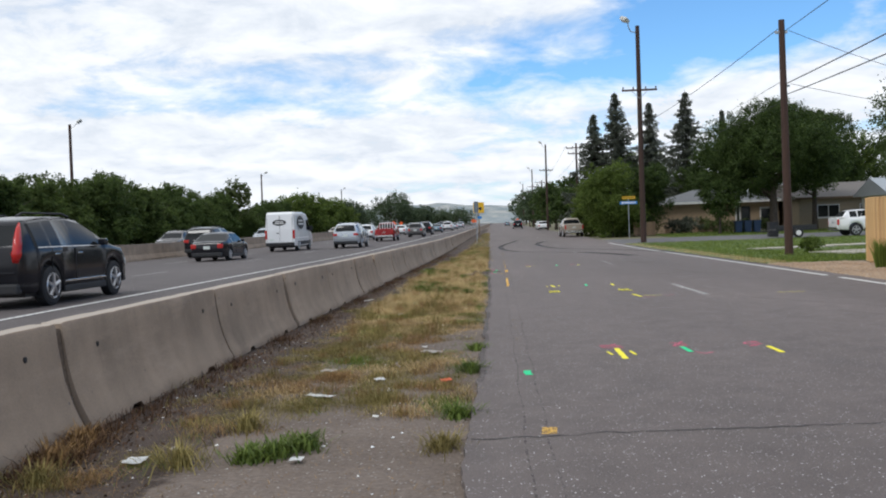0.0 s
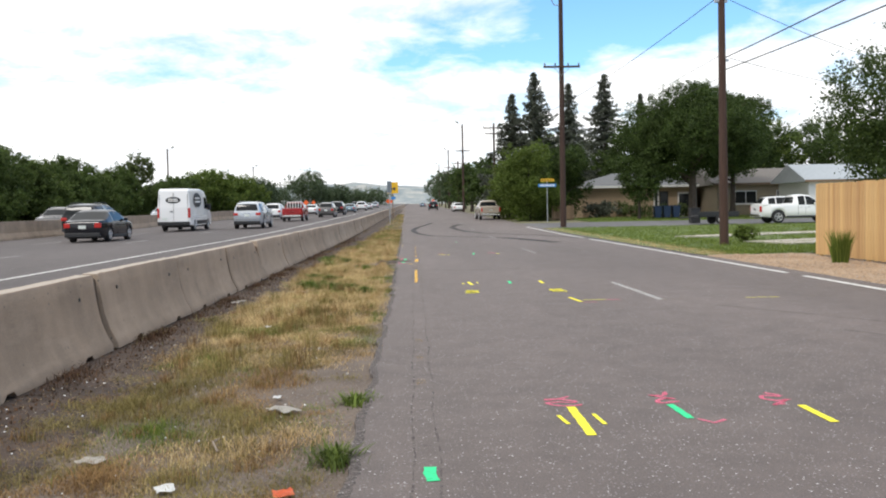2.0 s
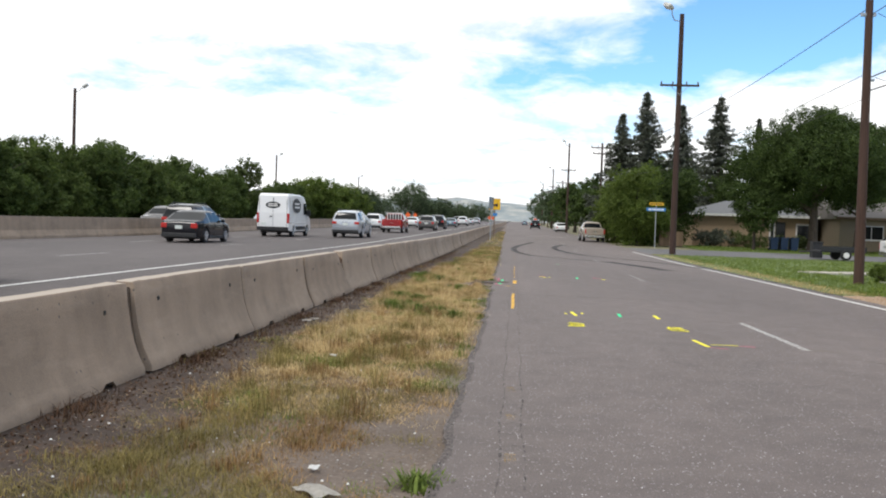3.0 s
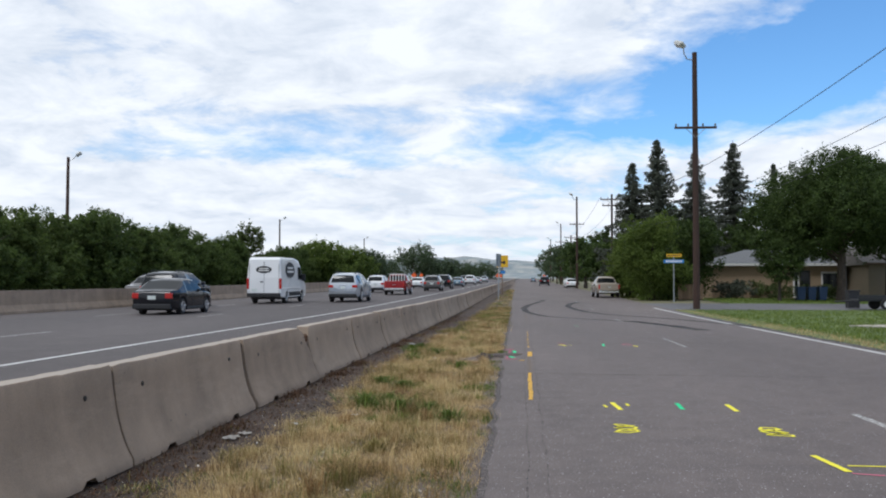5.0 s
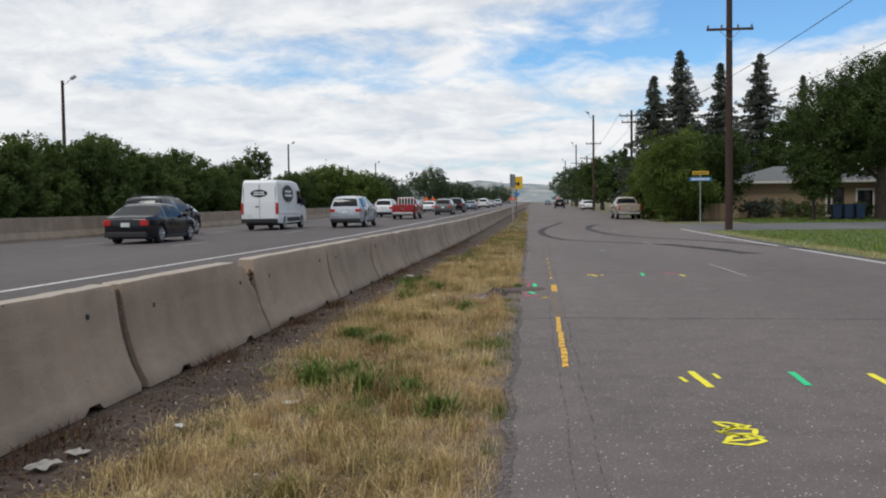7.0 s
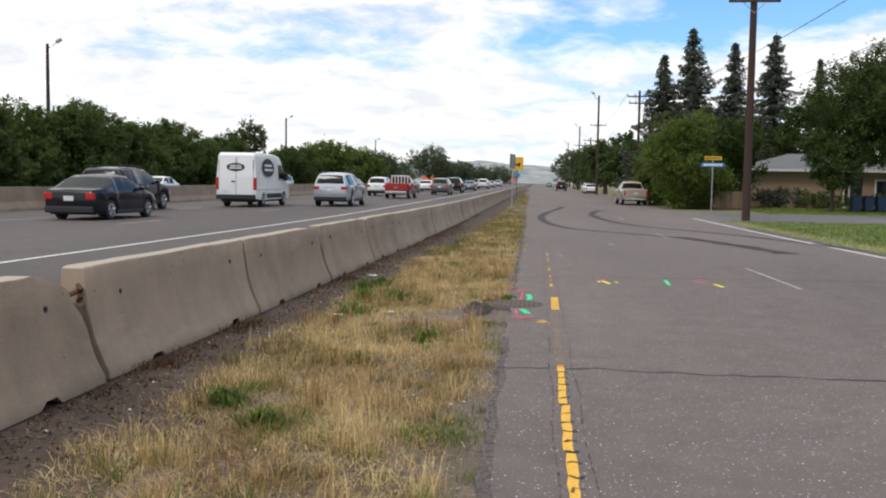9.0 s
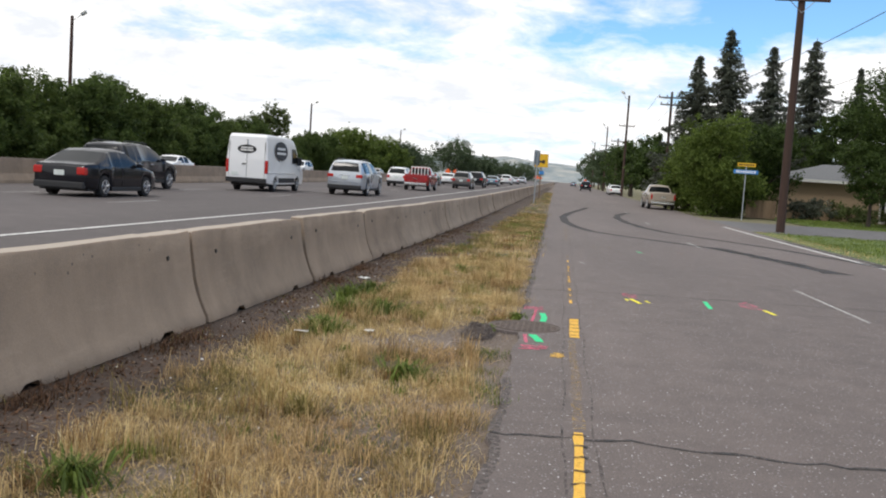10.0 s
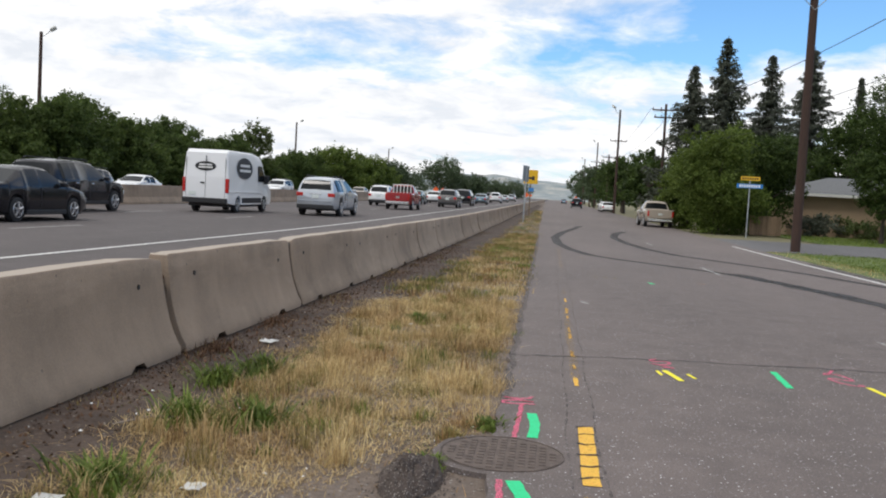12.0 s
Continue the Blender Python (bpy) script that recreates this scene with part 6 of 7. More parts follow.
    part("underside", box(-0.85, 0.85, -2.6, 2.6, 0.25, 0.45), M["dark"], v)


L1, L2, L3X = -9.75, -13.8, -17.5
vehicle("crossover", L1 + 0.5, 15.9, 0, M["black_p"], "glossy black SUV driving on the highway", "SUV", True)
vehicle("suv", L1 - 0.9, 64.0, 0, M["silver_p"], "silver SUV with dark lower trim on the highway", "SUV", True)
vehicle("sedan", L2 - 0.4, 44.0, 0, M["black_p"], "black saloon car on the highway", "car")
vehicle("suv", L3X + 0.3, 52.0, 0, M["black_p"], "large black SUV in the far lane of the highway", "SUV", True)
van(L2 - 0.7, 61.0, 0, "tall white panel van with dark oval emblems on the highway")
rp = vehicle("pickup", L1 - 0.9, 86.0, 0, M["red_p"], "red pickup truck with a white rack on the highway", "pickup truck", True)
rack(rp, M["trimwhite"])
vehicle("wagon", L2 - 0.2, 96.0, 0, M["white_p"], "white compact SUV on the highway", "SUV")
vehicle("sedan", L2 - 0.2, 114.0, 0, M["green_p"], "dark green hatchback on the highway", "car")
vehicle("wagon", L1 + 0.2, 106.0, 0, M["grey_p"], "grey-brown crossover on the highway", "SUV")
vehicle("sedan", L2, 128.0, 0, M["white_p"], "white saloon car on the highway", "car")
vehicle("suv", L1, 122.0, 0, M["black_p"], "black SUV on the highway further ahead", "SUV")
for lane, y, kd, mt, lb in ((L1, 146, "sedan", "blue_p", "blue-grey saloon car far ahead on the highway"), (L2, 160, "wagon", "grey_p", "grey crossover far ahead on the highway"), (L1, 178, "suv", "white_p", "white SUV far ahead on the highway"),
                             (L3X, 172, "sedan", "black_p", "dark saloon car far ahead on the highway"), (L1, 205, "sedan", "silver_p", "silver saloon car far ahead on the highway"), (L2, 222, "suv", "black_p", "dark SUV far ahead on the highway"),
                             (L1, 240, "wagon", "silver_p", "pale crossover far ahead on the highway"), (L2, 265, "sedan", "red_p", "red car far ahead on the highway")):
    vehicle(kd, lane, y, 0, M[mt], lb, "car")
for x, y, kd, mt, lb in ((-24.5, 66, "wagon", "grey_p", "grey car behind the median wall"), (-28, 80, "sedan", "white_p", "white saloon car behind the median wall"), (-24.5, 93, "wagon", "silver_p", "silver car behind the median wall"),
                         (-28, 112, "suv", "white_p", "white SUV behind the median wall"), (-24.5, 135, "sedan", "tan_p", "tan car behind the median wall")):
    vehicle(kd, x, y, 180, M[mt], lb, "car", group="oncoming traffic")
# parked and distant vehicles on the houses' side
vehicle("pickup", 7.15, 86.0, 2, M["tan_p"], "tan old pickup truck parked at the roadside", "pickup truck", True, group="parked vehicles")
vehicle("pickup", 24.6, 58.4, -90, M["white_p"], "white pickup truck parked in the side street", "pickup truck", True, group="parked vehicles")
vehicle("wagon", 29.5, 72.0, -90, M["white_p"], "white estate car parked by the house", "car", group="parked vehicles")
vehicle("suv", 4.2, 184, 0, M["black_p"], "dark SUV further along the frontage road", "SUV", group="frontage traffic")
vehicle("sedan", 7.6, 150, 0, M["white_p"], "white car parked at the roadside", "car", group="parked vehicles")
vehicle("sedan", 7.8, 160, 0, M["white_p"], "white car parked at the roadside", "car", group="parked vehicles")
vehicle("sedan", 3.2, 290, 0, M["blue_p"], "blue-grey car far along the frontage road", "car", group="frontage traffic")

tr = thing("utility_trailer", pose(19.4, 58.7, gz(58.7)), "small dark flatbed trailer parked in the side street", "trailer")
part("deck", box(-1.3, 1.3, -0.75, 0.75, 0.45, 0.56, 0.02), M["dark"], tr)
part("side_board", box(-1.3, 1.3, -0.78, -0.74, 0.56, 0.80, 0.01), M["dark"], tr)
part("drawbar", tube([(-1.3, 0, 0.46), (-2.3, 0, 0.42)], 0.05, 6), M["dark"], tr)
for sy in (-0.86, 0.86):
    w = part("wheel", tube([(0.1, sy - 0.09, 0.30), (0.1, sy + 0.09, 0.30)], 0.30, 18), M["rubber"], tr)
    part("rim", tube([(0.1, sy + (0.10 if sy > 0 else -0.10), 0.30), (0.1, sy + (0.085 if sy > 0 else -0.085), 0.30)], 0.17, 14), M["trimwhite"], w)
bx = thing("wheelie_bin", pose(18.7, 60.6, gz(60.6)), "dark grey wheeled bin at the kerb", "wheelie bin")
part("body", box(-0.3, 0.3, -0.3, 0.3, 0.03, 0.95, 0.04), M["dark"], bx)
part("lid", box(-0.33, 0.33, -0.34, 0.34, 0.95, 1.02, 0.02), M["dark"], bx)

# ---------------------------------------------------------------- grass, weeds, stones


def blades(name, spots, mat, label, lmin, lmax, width, per, spread, seed, lean=0.55):
    """Bent grass blades in tufts at the spots (x, y, vigour)."""
    rng = random.Random(seed)
    vs, fs = [], []
    for x, y, vig in spots:
        z = gz(y) - 0.04
        for _ in range(max(1, int(per * rng.uniform(0.6, 1.4)))):
            a = rng.uniform(0, 6.283)
            bx, by = x + rng.gauss(0, spread), y + rng.gauss(0, spread)
            l = rng.uniform(lmin, lmax) * vig
            k = rng.uniform(0.1, lean) * l
            dx, dy = math.cos(a), math.sin(a)
            ox, oy = -dy * width, dx * width
            j = len(vs)
            mx, my = bx + dx * k * 0.35, by + dy * k * 0.35
            vs += [(bx - ox, by - oy, z), (bx + ox, by + oy, z), (mx + ox * .7, my + oy * .7, z + l * .6), (mx - ox * .7, my - oy * .7, z + l * .6), (bx + dx * k, by + dy * k, z + l * rng.uniform(.75, 1))]
            fs += [(j, j + 1, j + 2, j + 3), (j + 3, j + 2, j + 4)]
    return tagged(raw(name, vs, fs, mat), label, "grass", kind="stuff")


def bare(x, y):
    """How well grass grows in the median: none in the worn patch, the soil strip and at the edge."""
    g = noise.noise((x * 0.9, y * 0.55, 3.3)) * 0.5 + noise.noise((x * 2.9, y * 2.2, 8.1)) * 0.8 + noise.noise((x * 7, y * 5, 1.1)) * 0.55
    edge = -0.24 - 0.008 * max(0, y - 15)
    v = (0.50 if y < 9 else 0.56 if y < 13 else 0.62) + g * (1.0 if y < 13 else 0.95)
    v -= max(0, (-2.08 + 0.37 * min(1, max(0, (y - 28) / 12)) + 0.30 * noise.noise((y * 0.4, 2.2, 0.7)) + 0.14 * noise.noise((y * 1.7, 4.2, 0.7)) - x)) * 2.4
    v -= max(0, x - edge) * 8
    if y < 7.2:
        v -= max(0, 1 - math.hypot((x + 1.0) / 1.25, (y - 3.2) / 2.1)) * 2.8
    v -= max(0, 1 - math.hypot((x + 0.45) / 0.55, (y - 9.0) / 1.4)) * 0.9
    v -= max(0, 1 - math.hypot((x + 0.55) / 0.5, (y - 25.6) / 1.2)) * 1.7
    v -= max(0, 1 - math.hypot((x + 1.15) / 0.6, (y - 25.0) / 1.6)) * 0.4
    return v


rg = random.Random(21)
sorts = {"hay": [], "olive": [], "green": [], "brown": []}
for y0, y1, n in ((0.5, 9, 9500), (9, 18, 6500), (18, 34, 9200), (34, 60, 9000), (60, 130, 5000)):
    for _ in range(n):
        x, y = rg.uniform(-3.0, -0.1 - 0.008 * max(0, y0 - 15)), rg.uniform(y0, y1)
        v = bare(x, y)
        if v < rg.uniform(0.10, 0.66):
            continue
        # straw takes over further along; olive, green and dead brown grow in patches of their own
        dryness = min(1.0, max(0.0, (y - 7) / 13)) * (1 if y < 36 else max(0.25, 1 - (y - 36) / 14))
        wts = {"hay": 0.05 + 0.66 * dryness + 1.7 * noise.noise((x * 1.4, y * 0.9, 2.0)), "olive": 0.60 - 0.12 * dryness + 1.8 * noise.noise((x * 1.5 + 5, y * 0.9, 6.0)),
               "green": (0.24 if y < 40 else 0.36) + 1.7 * noise.noise((x * 1.7 + 9, y * 1.0, 4.0)), "brown": 0.46 - 0.16 * dryness + 1.7 * noise.noise((x * 1.6, y * 1.1, 9.0))}
        kind_ = max(wts, key=lambda q: wts[q] + rg.uniform(-0.35, 0.35))
        vig = min(1.2, 0.5 + v * 0.6) * (0.78 if y < 10 else 0.80 if y < 16 else 0.85 if y < 34 else 0.75)
        vig *= 0.75 + 0.9 * max(-0.3, noise.noise((x * 3.2, y * 2.6, 5.5)))
        if rg.random() < 0.05:
            vig *= 1.8
        sorts[kind_].append((x, y, vig))
near = lambda s, c: [p for p in s if (p[1] < 34) == c]
for i, (kind_, nm, lb, lmax, lean) in enumerate((("hay", "dry_grass", "straw-coloured dry grass in the median", 0.15, 2.0), ("olive", "mixed_grass", "half-dry olive grass in the median", 0.13, 1.8),
                                                 ("green", "green_grass", "patchy green grass in the median", 0.11, 1.3), ("brown", "dead_grass", "matted dead brown grass in the median", 0.10, 3.0))):
    blades(nm, near(sorts[kind_], True), M[kind_], lb, 0.02, lmax * 0.85, 0.0019, 24, 0.075, 31 + 2 * i, lean)
    blades(nm, near(sorts[kind_], False), M[kind_], lb, 0.05, lmax * 1.5, 0.005, 9, 0.11, 32 + 2 * i, 0.9)
# upright tufts of straw
tufts = [(rg.uniform(-2.2, -0.35), rg.uniform(13, 34), rg.uniform(0.6, 1.2)) for _ in range(520)]
blades("dry_grass", [p for p in tufts if bare(p[0], p[1]) > 0.25], M["hay"], "upright straw tufts in the median", 0.05, 0.17, 0.0022, 34, 0.035, 47, 1.1)
blades("green_grass", [(p[0] + 0.2, p[1] + 0.3, p[2]) for p in tufts[::9] if bare(p[0], p[1]) > 0.1], M["green"], "small green tufts among the straw", 0.05, 0.14, 0.0026, 40, 0.04, 48, 0.9)
blades("straw_mat", [p for p in ((rg.uniform(-2.3, -0.4), rg.uniform(10, 34), 1.0) for _ in range(11000)) if bare(p[0], p[1]) > 0.05], M["hay"], "matted pale straw lying between the tufts", 0.012, 0.05, 0.0026, 8, 0.09, 49, 4.0)
# thin stalks lying flat and short stubble on the bare soil
blades("straw_litter", [(rg.uniform(-2.9, -0.25), 0.8 + 33 * rg.random() ** 1.2, 1.0) for _ in range(2600)], M["brown"], "loose dead stalks lying on the soil", 0.012, 0.035, 0.0022, 3, 0.09, 45, 5.0)
blades("straw_litter", [(rg.uniform(-2.85, -1.9), rg.uniform(3, 34), 1.0) for _ in range(1500)], M["hay"], "pale broken straw lying on the dark soil", 0.008, 0.026, 0.0022, 3, 0.10, 50, 5.5)
# brown growth and rotten leaves against the barrier's foot
foot = [(-2.90 + abs(rg.gauss(0, 0.16)), y, 0.5 + 1.0 * max(0, noise.noise((y * 0.9, 0.5, 0.2)))) for y in (rg.uniform(1.0, 60) for _ in range(1500)) if noise.noise((y * 0.9, 0.5, 0.2)) > -0.15]
tall = [(rg.uniform(-2.4, -0.35), rg.uniform(4.5, 34), rg.uniform(0.7, 1.5)) for _ in range(900)]
tall = [(x, y, v * (0.5 if y < 10 else 1.0)) for x, y, v in tall if bare(x, y) > 0.30]
for i, (mt, nm, lb) in enumerate((("hay", "dry_grass", "tall straw clumps standing above the grass"), ("olive", "mixed_grass", "tall olive clumps standing above the grass"), ("brown", "dead_grass", "tall dead brown clumps standing above the grass"))):
    blades(nm, [p for j, p in enumerate(tall) if (j % 4 == (9, 0, 1)[i] and p[1] < 14) or (p[1] >= 14 and j % 2 and (j % 5 > 1) * 1 + (j % 5 == 1) * 2 == (1, 0, 2)[i])], M[mt], lb, 0.07, 0.20, 0.0024, 46, 0.05, 61 + i, 0.8)
blades("dry_weeds", [(-2.86 + abs(rg.gauss(0, .10)), 3.0 + abs(rg.gauss(0, 1.1)), rg.uniform(.7, 1.5)) for _ in range(110)] + [(-2.86 + abs(rg.gauss(0, .08)), y0 + rg.gauss(0, .22), rg.uniform(.6, 1.1)) for y0 in (7.6, 9.8, 12.3, 16.5, 19.4, 22.0, 24.0, 28.7, 30.6) for _ in range(26)], M["deadleaf"], "rusty brown withered weed clumps at the barrier's foot", 0.03, 0.12, 0.004, 12, 0.08, 66, 2.2)
blades("dry_weeds", foot, M["deadleaf"], "brown withered weeds at the barrier's foot", 0.02, 0.10, 0.004, 8, 0.07, 37, 2.5)
blades("dead_leaves", [(-2.92 + abs(rg.gauss(0, 0.42)), rg.uniform(1, 48), 1.0) for _ in range(4200)], M["deadleaf"], "reddish-brown dead leaves strewn on dark soil", 0.012, 0.035, 0.011, 3, 0.10, 39, 3.5)
blades("dry_weeds", [p for i, p in enumerate(foot) if i % 4 == 0], M["olive"], "sparse olive weeds at the barrier's foot", 0.03, 0.12, 0.003, 6, 0.05, 38, 1.2)
# single weeds and tufts
for i, (x, y, s, mt) in enumerate(((-0.20, 6.8, 1.1, "green"), (-0.18, 8.4, 0.9, "green"), (-1.35, 3.60, 1.1, "green"), (-1.5, 3.5, 1.0, "green"), (-1.22, 3.8, 1.05, "green"), (-0.28, 3.7, 1.1, "olive"), (-0.24, 4.7, 1.0, "green"),
                                    (-2.72, 3.5, 1.5, "brown"), (-2.82, 4.0, 1.5, "brown"), (-2.6, 3.0, 1.3, "olive"), (-1.9, 3.4, 1.4, "olive"), (-1.75, 4.4, 1.3, "olive"),
                                    (-1.68, 18.4, 1.8, "green"), (-1.42, 18.6, 1.6, "green"), (-1.26, 18.1, 1.5, "green"), (-0.87, 18.0, 1.3, "green"), (-0.60, 17.4, 1.3, "green"), (-1.1, 15.6, 1.2, "olive"),
                                    (-2.05, 26.45, 1.6, "green"), (-1.63, 26.5, 1.5, "green"), (-2.25, 27.5, 1.5, "green"), (-2.08, 28.0, 1.5, "green"), (-1.92, 25.2, 1.4, "green"), (-1.5, 20.4, 1.2, "green"), (-1.9, 20.9, 1.2, "green"),
                                    (-1.4, 31.5, 1.1, "green"), (-0.25, 26.9, 0.7, "green"), (-0.50, 26.0, 0.6, "green"), (-0.47, 26.6, 0.6, "olive"), (-1.3, 22.4, 1.2, "olive"), (-0.9, 23.6, 1.2, "green"))):
    w = thing("weed_clump", pose(x, y, -0.04), "leafy green weed clump in dry grass" if mt == "green" else "dry brown weed clump in the soil", "weed")
    rw = random.Random(300 + i)
    vs, fs = [], []
    for _ in range(340):
        a, l, r0 = rw.uniform(0, 6.28), rw.uniform(.02, .115) * s, rw.gauss(0, .085) * s
        k, wd = l * rw.uniform(.3, 1.5), rw.uniform(.002, .0065) if mt == "green" else rw.uniform(.0015, .0035)
        dx, dy = math.cos(a), math.sin(a)
        bx_, by_ = dx * r0, dy * r0
        j = len(vs)
        vs += [(bx_ + dy * wd, by_ - dx * wd, 0), (bx_ - dy * wd, by_ + dx * wd, 0), (bx_ + dx * k * .5 - dy * wd * 1.4, by_ + dy * k * .5 + dx * wd * 1.4, l * .7), (bx_ + dx * k * .5 + dy * wd * 1.4, by_ + dy * k * .5 - dx * wd * 1.4, l * .7), (bx_ + dx * k, by_ + dy * k, l)]
        fs += [(j, j + 1, j + 2, j + 3), (j + 3, j + 2, j + 4)]
    raw("leaves", vs, fs, M["weed" if mt == "green" else mt], w)
# verge lawn
spots = []
for _ in range(15000):
    y = 26.6 + 31.0 * rg.random() ** 1.3
    x = rg.uniform(8.2, 9.4 + 0.7 * y * 0.5)
    if noise.noise((x * 0.4, y * 0.3, 9)) > rg.uniform(-.6, .25) - 0.3:
        spots.append((x, y, 1.0))
blades("lawn_grass", [p for p in spots if p[0] > 9.0], M["green"], "short green verge grass", 0.05, 0.14, 0.007, 6, 0.10, 41, 0.6)
blades("lawn_grass", [p for p in spots if p[0] <= 9.3], M["hay"], "dry verge grass along the road edge", 0.04, 0.10, 0.006, 5, 0.10, 42, 0.8)
blades("lawn_grass", [(rg.uniform(14, 40), rg.uniform(69.5, 83), 1.0) for _ in range(5000)], M["green"], "green front-lawn grass", 0.06, 0.16, 0.012, 6, 0.18, 43, 0.6)


def pebbles(name, spots, mat, label, seed):
    rng = random.Random(seed)
    vs, fs = [], []
    for x, y, s in spots:
        j = len(vs)
        z = gz(y) - 0.03
        sx, sy, sz = (s * rng.uniform(.6, 1.3) for _ in range(3))
        a = rng.uniform(0, 3)
        ca, sa = math.cos(a), math.sin(a)
        for px, py, pz in ((1, 0, .1), (0.3, .9, 0), (-.8, .5, .15), (-.7, -.6, 0), (.4, -.8, .1), (.2, .15, .75), (-.25, -.1, .65)):
            px, py = px * sx, py * sy
            vs.append((x + px * ca - py * sa, y + px * sa + py * ca, z + pz * sz))
        fs += [tuple(j + q for q in f) for f in ((0, 1, 5), (1, 2, 5), (2, 6, 5), (2, 3, 6), (3, 4, 6), (4, 0, 5), (4, 5, 6))]
    return tagged(raw(name, vs, fs, mat), label, "stones", kind="stuff")


pebbles("gravel", [(rg.uniform(-3.0, -0.15), 0.8 + 34 * rg.random() ** 1.4, rg.uniform(.002, .008) * (1.8 if rg.random() < .06 else 1)) for _ in range(8000)], M["stone"], "loose pale gravel in the median soil", 51)
pebbles("gravel", [(EDGE + rg.gauss(-0.05, 0.07), 0.5 + 34 * rg.random() ** 1.3, rg.uniform(.003, .008)) for _ in range(2200)], M["stone"], "loose pale grit along the asphalt edge", 52)
pebbles("mulch_stones", [(rg.uniform(8.3, 10.8), rg.uniform(8, 26.4), rg.uniform(.02, .05)) for _ in range(6500)], M["mulch"], "tan mulch stones by the fence", 53)
pebbles("litter_bits", [(rg.uniform(-2.85, -0.3), 1.5 + 33 * rg.random() ** 1.3, rg.uniform(.004, .013)) for _ in range(420)], M["litter"], "small pale scraps of litter and stone chips", 57)
pebbles("soil_clods", [(-2.93 + abs(rg.gauss(0, .28)), rg.uniform(1, 50), rg.uniform(.004, .010)) for _ in range(900)], M["darksoil"], "dark soil clods and rotten leaves at the barrier's foot", 55)
pebbles("leaf_clumps", [(-2.93 + abs(rg.gauss(0, .22)), y, rg.uniform(.007, .018)) for y in (rg.uniform(1, 50) for _ in range(1000)) if noise.noise((y * 1.3, 4.0, 0.0)) > 0.05], M["darksoil"], "brown clumps of rotten leaves at the barrier's foot", 56)
# broken asphalt heap beside the manhole
hv = []
for r in range(15):
    for a in np.linspace(0, 6.2832, 41)[:-1]:
        f = r / 14 * (1 + 0.16 * noise.noise((math.cos(a) * 2.1, math.sin(a) * 2.1, 6.0)))
        px, py = 0.175 * f * math.cos(a), 0.40 * f * math.sin(a)
        lump = 0.030 * noise.noise((px * 45, py * 26, 4.0)) + 0.016 * noise.noise((px * 110, py * 70, 2.0))
        hv.append((-0.57 + px, 25.75 + py, -0.040 + 0.095 * max(0.0, 1 - f * f) * (1 + 0.7 * noise.noise((px * 13, py * 8, 1.0))) + (lump if r < 14 else -0.02)))
hf = [(r * 40 + k, r * 40 + (k + 1) % 40, (r + 1) * 40 + (k + 1) % 40, (r + 1) * 40 + k) for r in range(14) for k in range(40)]
tagged(raw("asphalt_heap", hv, hf, M["heap"]), "low heap of dark crumbled asphalt beside the manhole", "rubble", kind="stuff")
pebbles("asphalt_rubble", [(-0.55 + rg.gauss(0, .10), 25.7 + rg.gauss(0, .28), rg.uniform(.003, .008)) for _ in range(1100)], M["patch2"], "dark crumbled asphalt beside the manhole", 54)


def scrap(x, y, w, l, mat, label, name, seed, turn=0.0, lift=0.0):
    """A crumpled flat scrap of litter with a little thickness."""
    rng = random.Random(seed)
    bm = bmesh.new()
    n = 5
    g = [[bm.verts.new(((i / (n - 1) - .5) * w + rng.uniform(-.06, .06) * w, (j / (n - 1) - .5) * l + rng.uniform(-.05, .05) * l, 0.02 + rng.uniform(0, .14) * min(w, l))) for i in range(n)] for j in range(n)]
    for j in range(n - 1):
        for i in range(n - 1):
            bm.faces.new((g[j][i], g[j][i + 1], g[j + 1][i + 1], g[j + 1][i]))
    bmesh.ops.solidify(bm, geom=list(bm.faces), thickness=0.006)
    ob = part(name, bm, mat)
    ob.matrix_world = pose(x, y, gz(y) - 0.03 + lift, 0, 0, turn)
    return tagged(ob, label, "litter")


scrap(-1.45, 5.55, 0.085, 0.27, M["litter"], "flattened white paper cup scrap on dry grass", "paper_scrap", 1, 62)
scrap(-1.04, 6.33, 0.10, 0.13, M["litter"], "crumpled white paper scrap on dry grass", "paper_scrap", 2, 20)
scrap(-0.41, 6.20, 0.10, 0.12, M["litter_o"], "small orange plastic scrap on the dirt", "plastic_scrap", 3, 15, 0.0)
scrap(-0.68, 8.15, 0.16, 0.24, M["card"], "grey flattened litter on the dirt", "cardboard_scrap", 4, 40)
scrap(-0.80, 8.6, 0.06, 0.10, M["litter"], "small white litter scrap in grass", "paper_scrap", 5)
scrap(-1.62, 6.9, 0.12, 0.16, M["card"], "grey stone-like litter lump in grass", "cardboard_scrap", 6, 70)
scrap(-2.2, 3.45, 0.12, 0.14, M["litter"], "crumpled white paper scrap in weeds", "paper_scrap", 7)
scrap(-1.17, 3.42, 0.08, 0.10, M["litter"], "small white litter scrap in weeds", "paper_scrap", 8)
scrap(-2.06, 24.95, 0.12, 0.07, M["litter"], "white paper scrap on dark soil", "paper_scrap", 9)
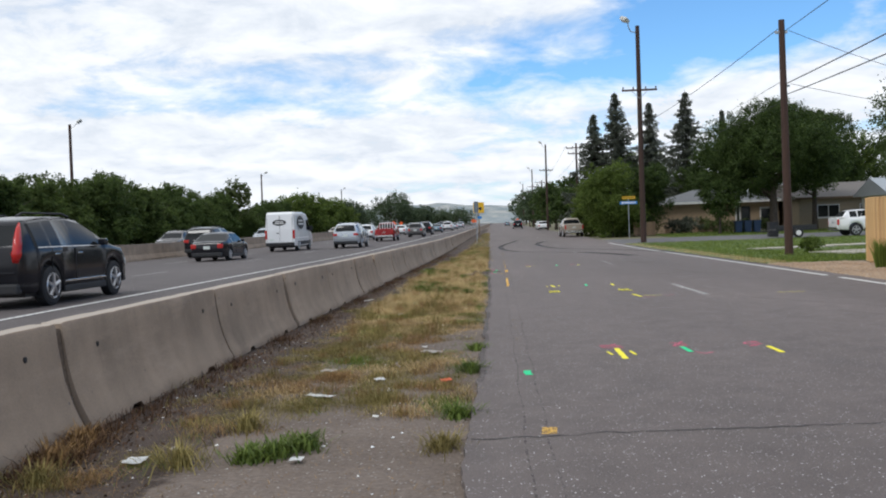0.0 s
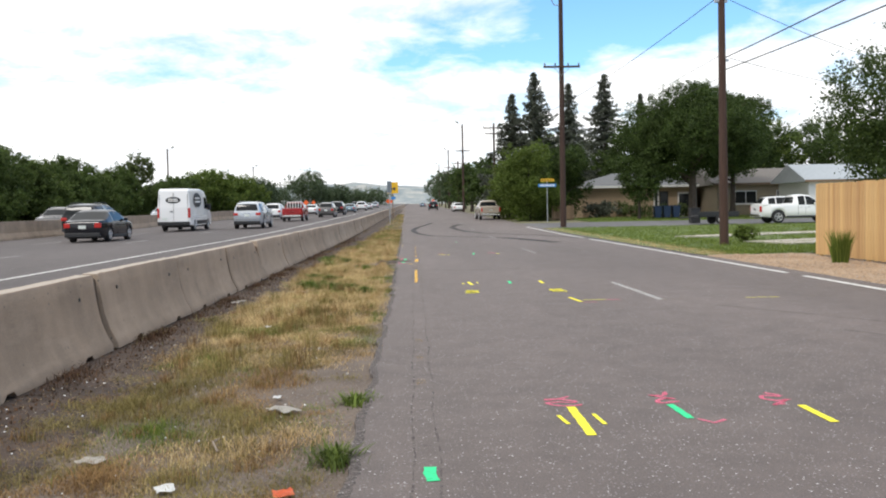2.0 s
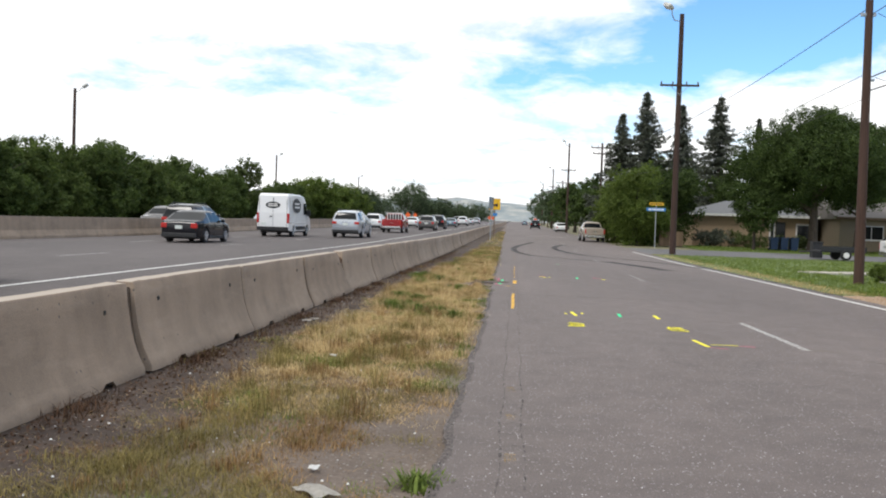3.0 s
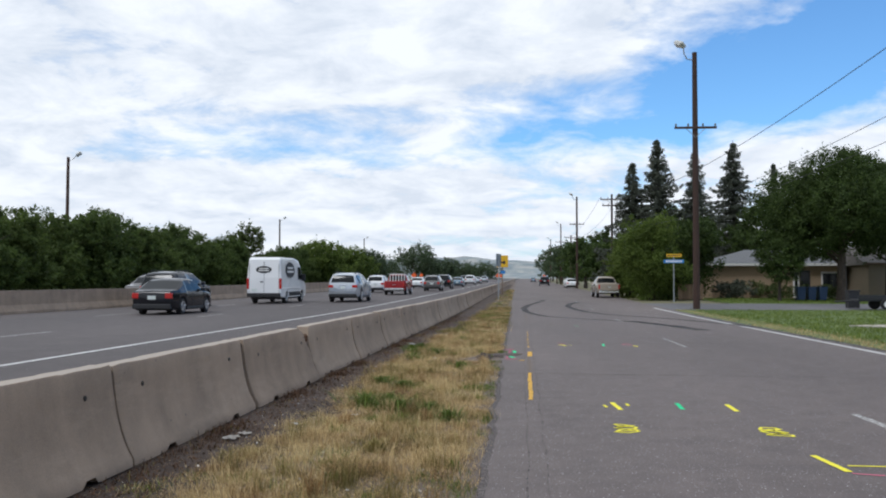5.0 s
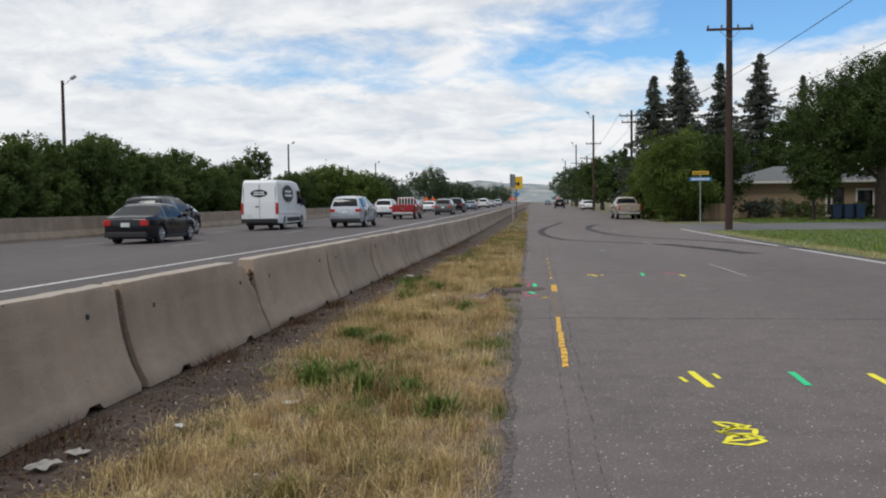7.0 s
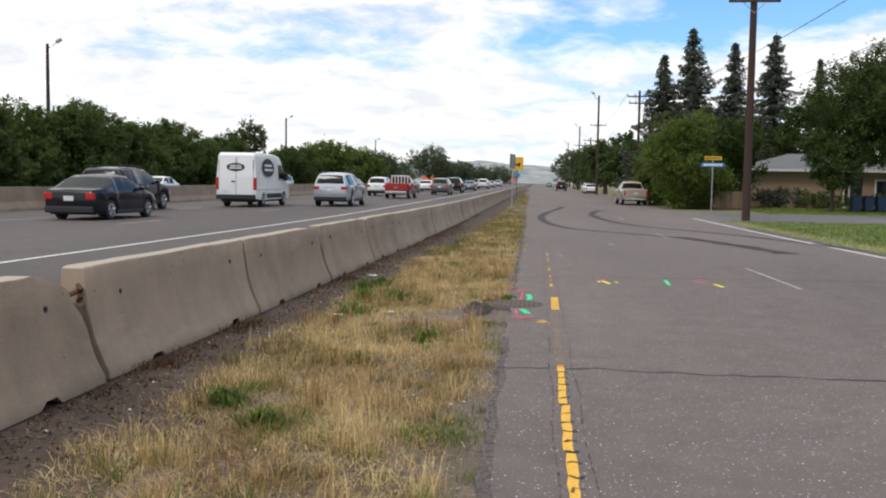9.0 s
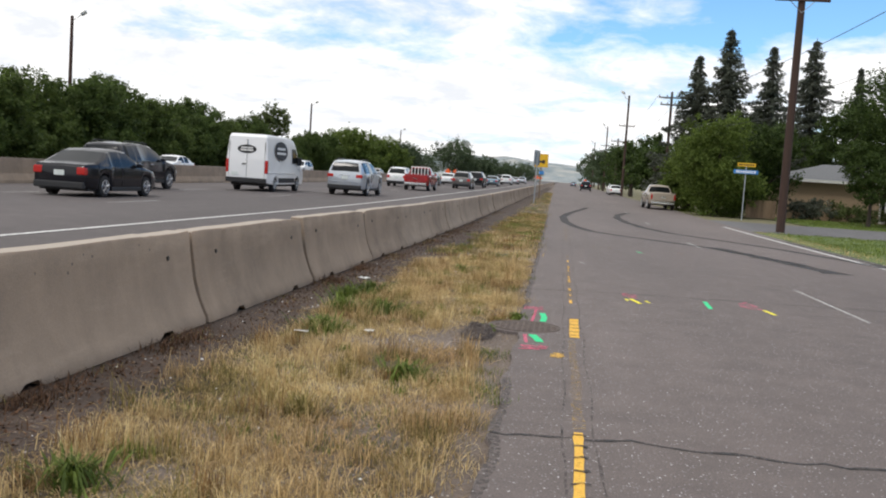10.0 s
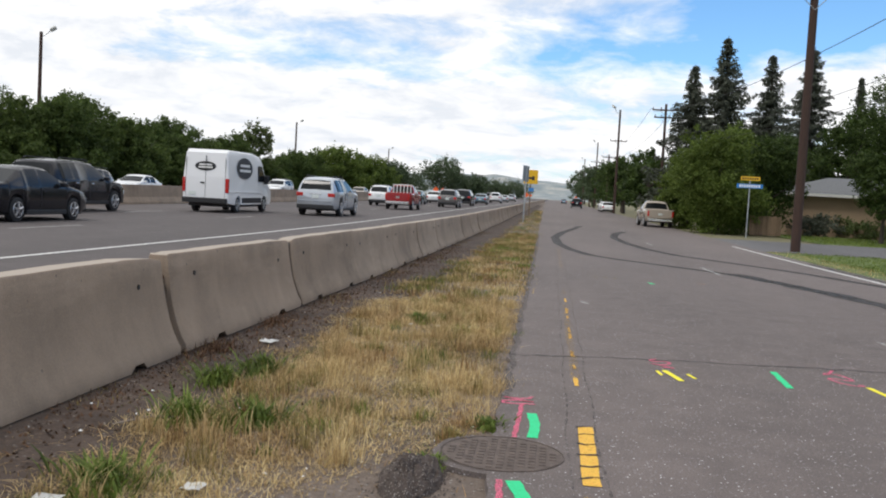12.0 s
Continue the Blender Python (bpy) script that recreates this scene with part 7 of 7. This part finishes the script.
scrap(-1.52, 25.25, 0.10, 0.12, M["litter"], "white paper scrap on dark soil", "paper_scrap", 10)
scrap(-2.45, 29.3, 0.14, 0.18, M["litter"], "pale plastic scrap by the barrier", "plastic_scrap", 11)
scrap(-1.42, 31.1, 0.05, 0.08, M["litter"], "small white litter scrap in grass", "paper_scrap", 12)
scrap(-1.11, 31.1, 0.05, 0.08, M["litter"], "small white litter scrap in grass", "paper_scrap", 13)
scrap(-1.65, 17.6, 0.10, 0.12, M["litter"], "white litter scrap in dry grass", "paper_scrap", 14)
scrap(-2.17, 16.9, 0.06, 0.10, M["litter"], "small white litter scrap on dark soil", "paper_scrap", 17, 30)
scrap(-2.50, 16.25, 0.10, 0.12, M["card"], "grey litter lump on dark soil", "cardboard_scrap", 18, 60)
scrap(-0.85, 4.65, 0.05, 0.07, M["litter"], "small white litter scrap on bare dirt", "paper_scrap", 19)
scrap(-2.05, 3.75, 0.07, 0.09, M["card"], "small grey litter scrap in weeds", "cardboard_scrap", 20, 50)
scrap(-1.60, 6.95, 0.08, 0.10, M["card"], "grey litter lump in grass", "cardboard_scrap", 21, 25)
scrap(-2.55, 15.98, 0.13, 0.17, M["card"], "grey litter lump on dark soil", "cardboard_scrap", 15)
scrap(-1.55, 12.9, 0.07, 0.09, M["litter"], "small white litter scrap in grass", "paper_scrap", 16)
for x, y, t, l in ((-2.2, 26.3, 35, 0.45), (-0.7, 24.9, 70, 0.4), (-0.62, 25.1, 120, 0.3), (-0.95, 7.2, 100, 0.3)):
    ob = part("twig", tube([(-l / 2, 0, 0.01), (0, 0.03, 0.035), (l / 2, 0, 0.015)], [0.006, 0.009, 0.004], 5), M["stump"])
    ob.matrix_world = pose(x, y, -0.02, 0, 0, t)
    tagged(ob, "dry bare twig lying on the ground", "twig")
# short chalky streak on the barrier face
st = part("paint_streak", box(-0.012, 0.012, -0.012, 0.012, 0.52, 0.70, 0.003), M["litter"])
st.matrix_world = pose(BX + 0.118, 6.0, -0.02, 0, -6, 0)
tagged(st, "small white paint streak on the barrier face", "paint mark", kind="structure")
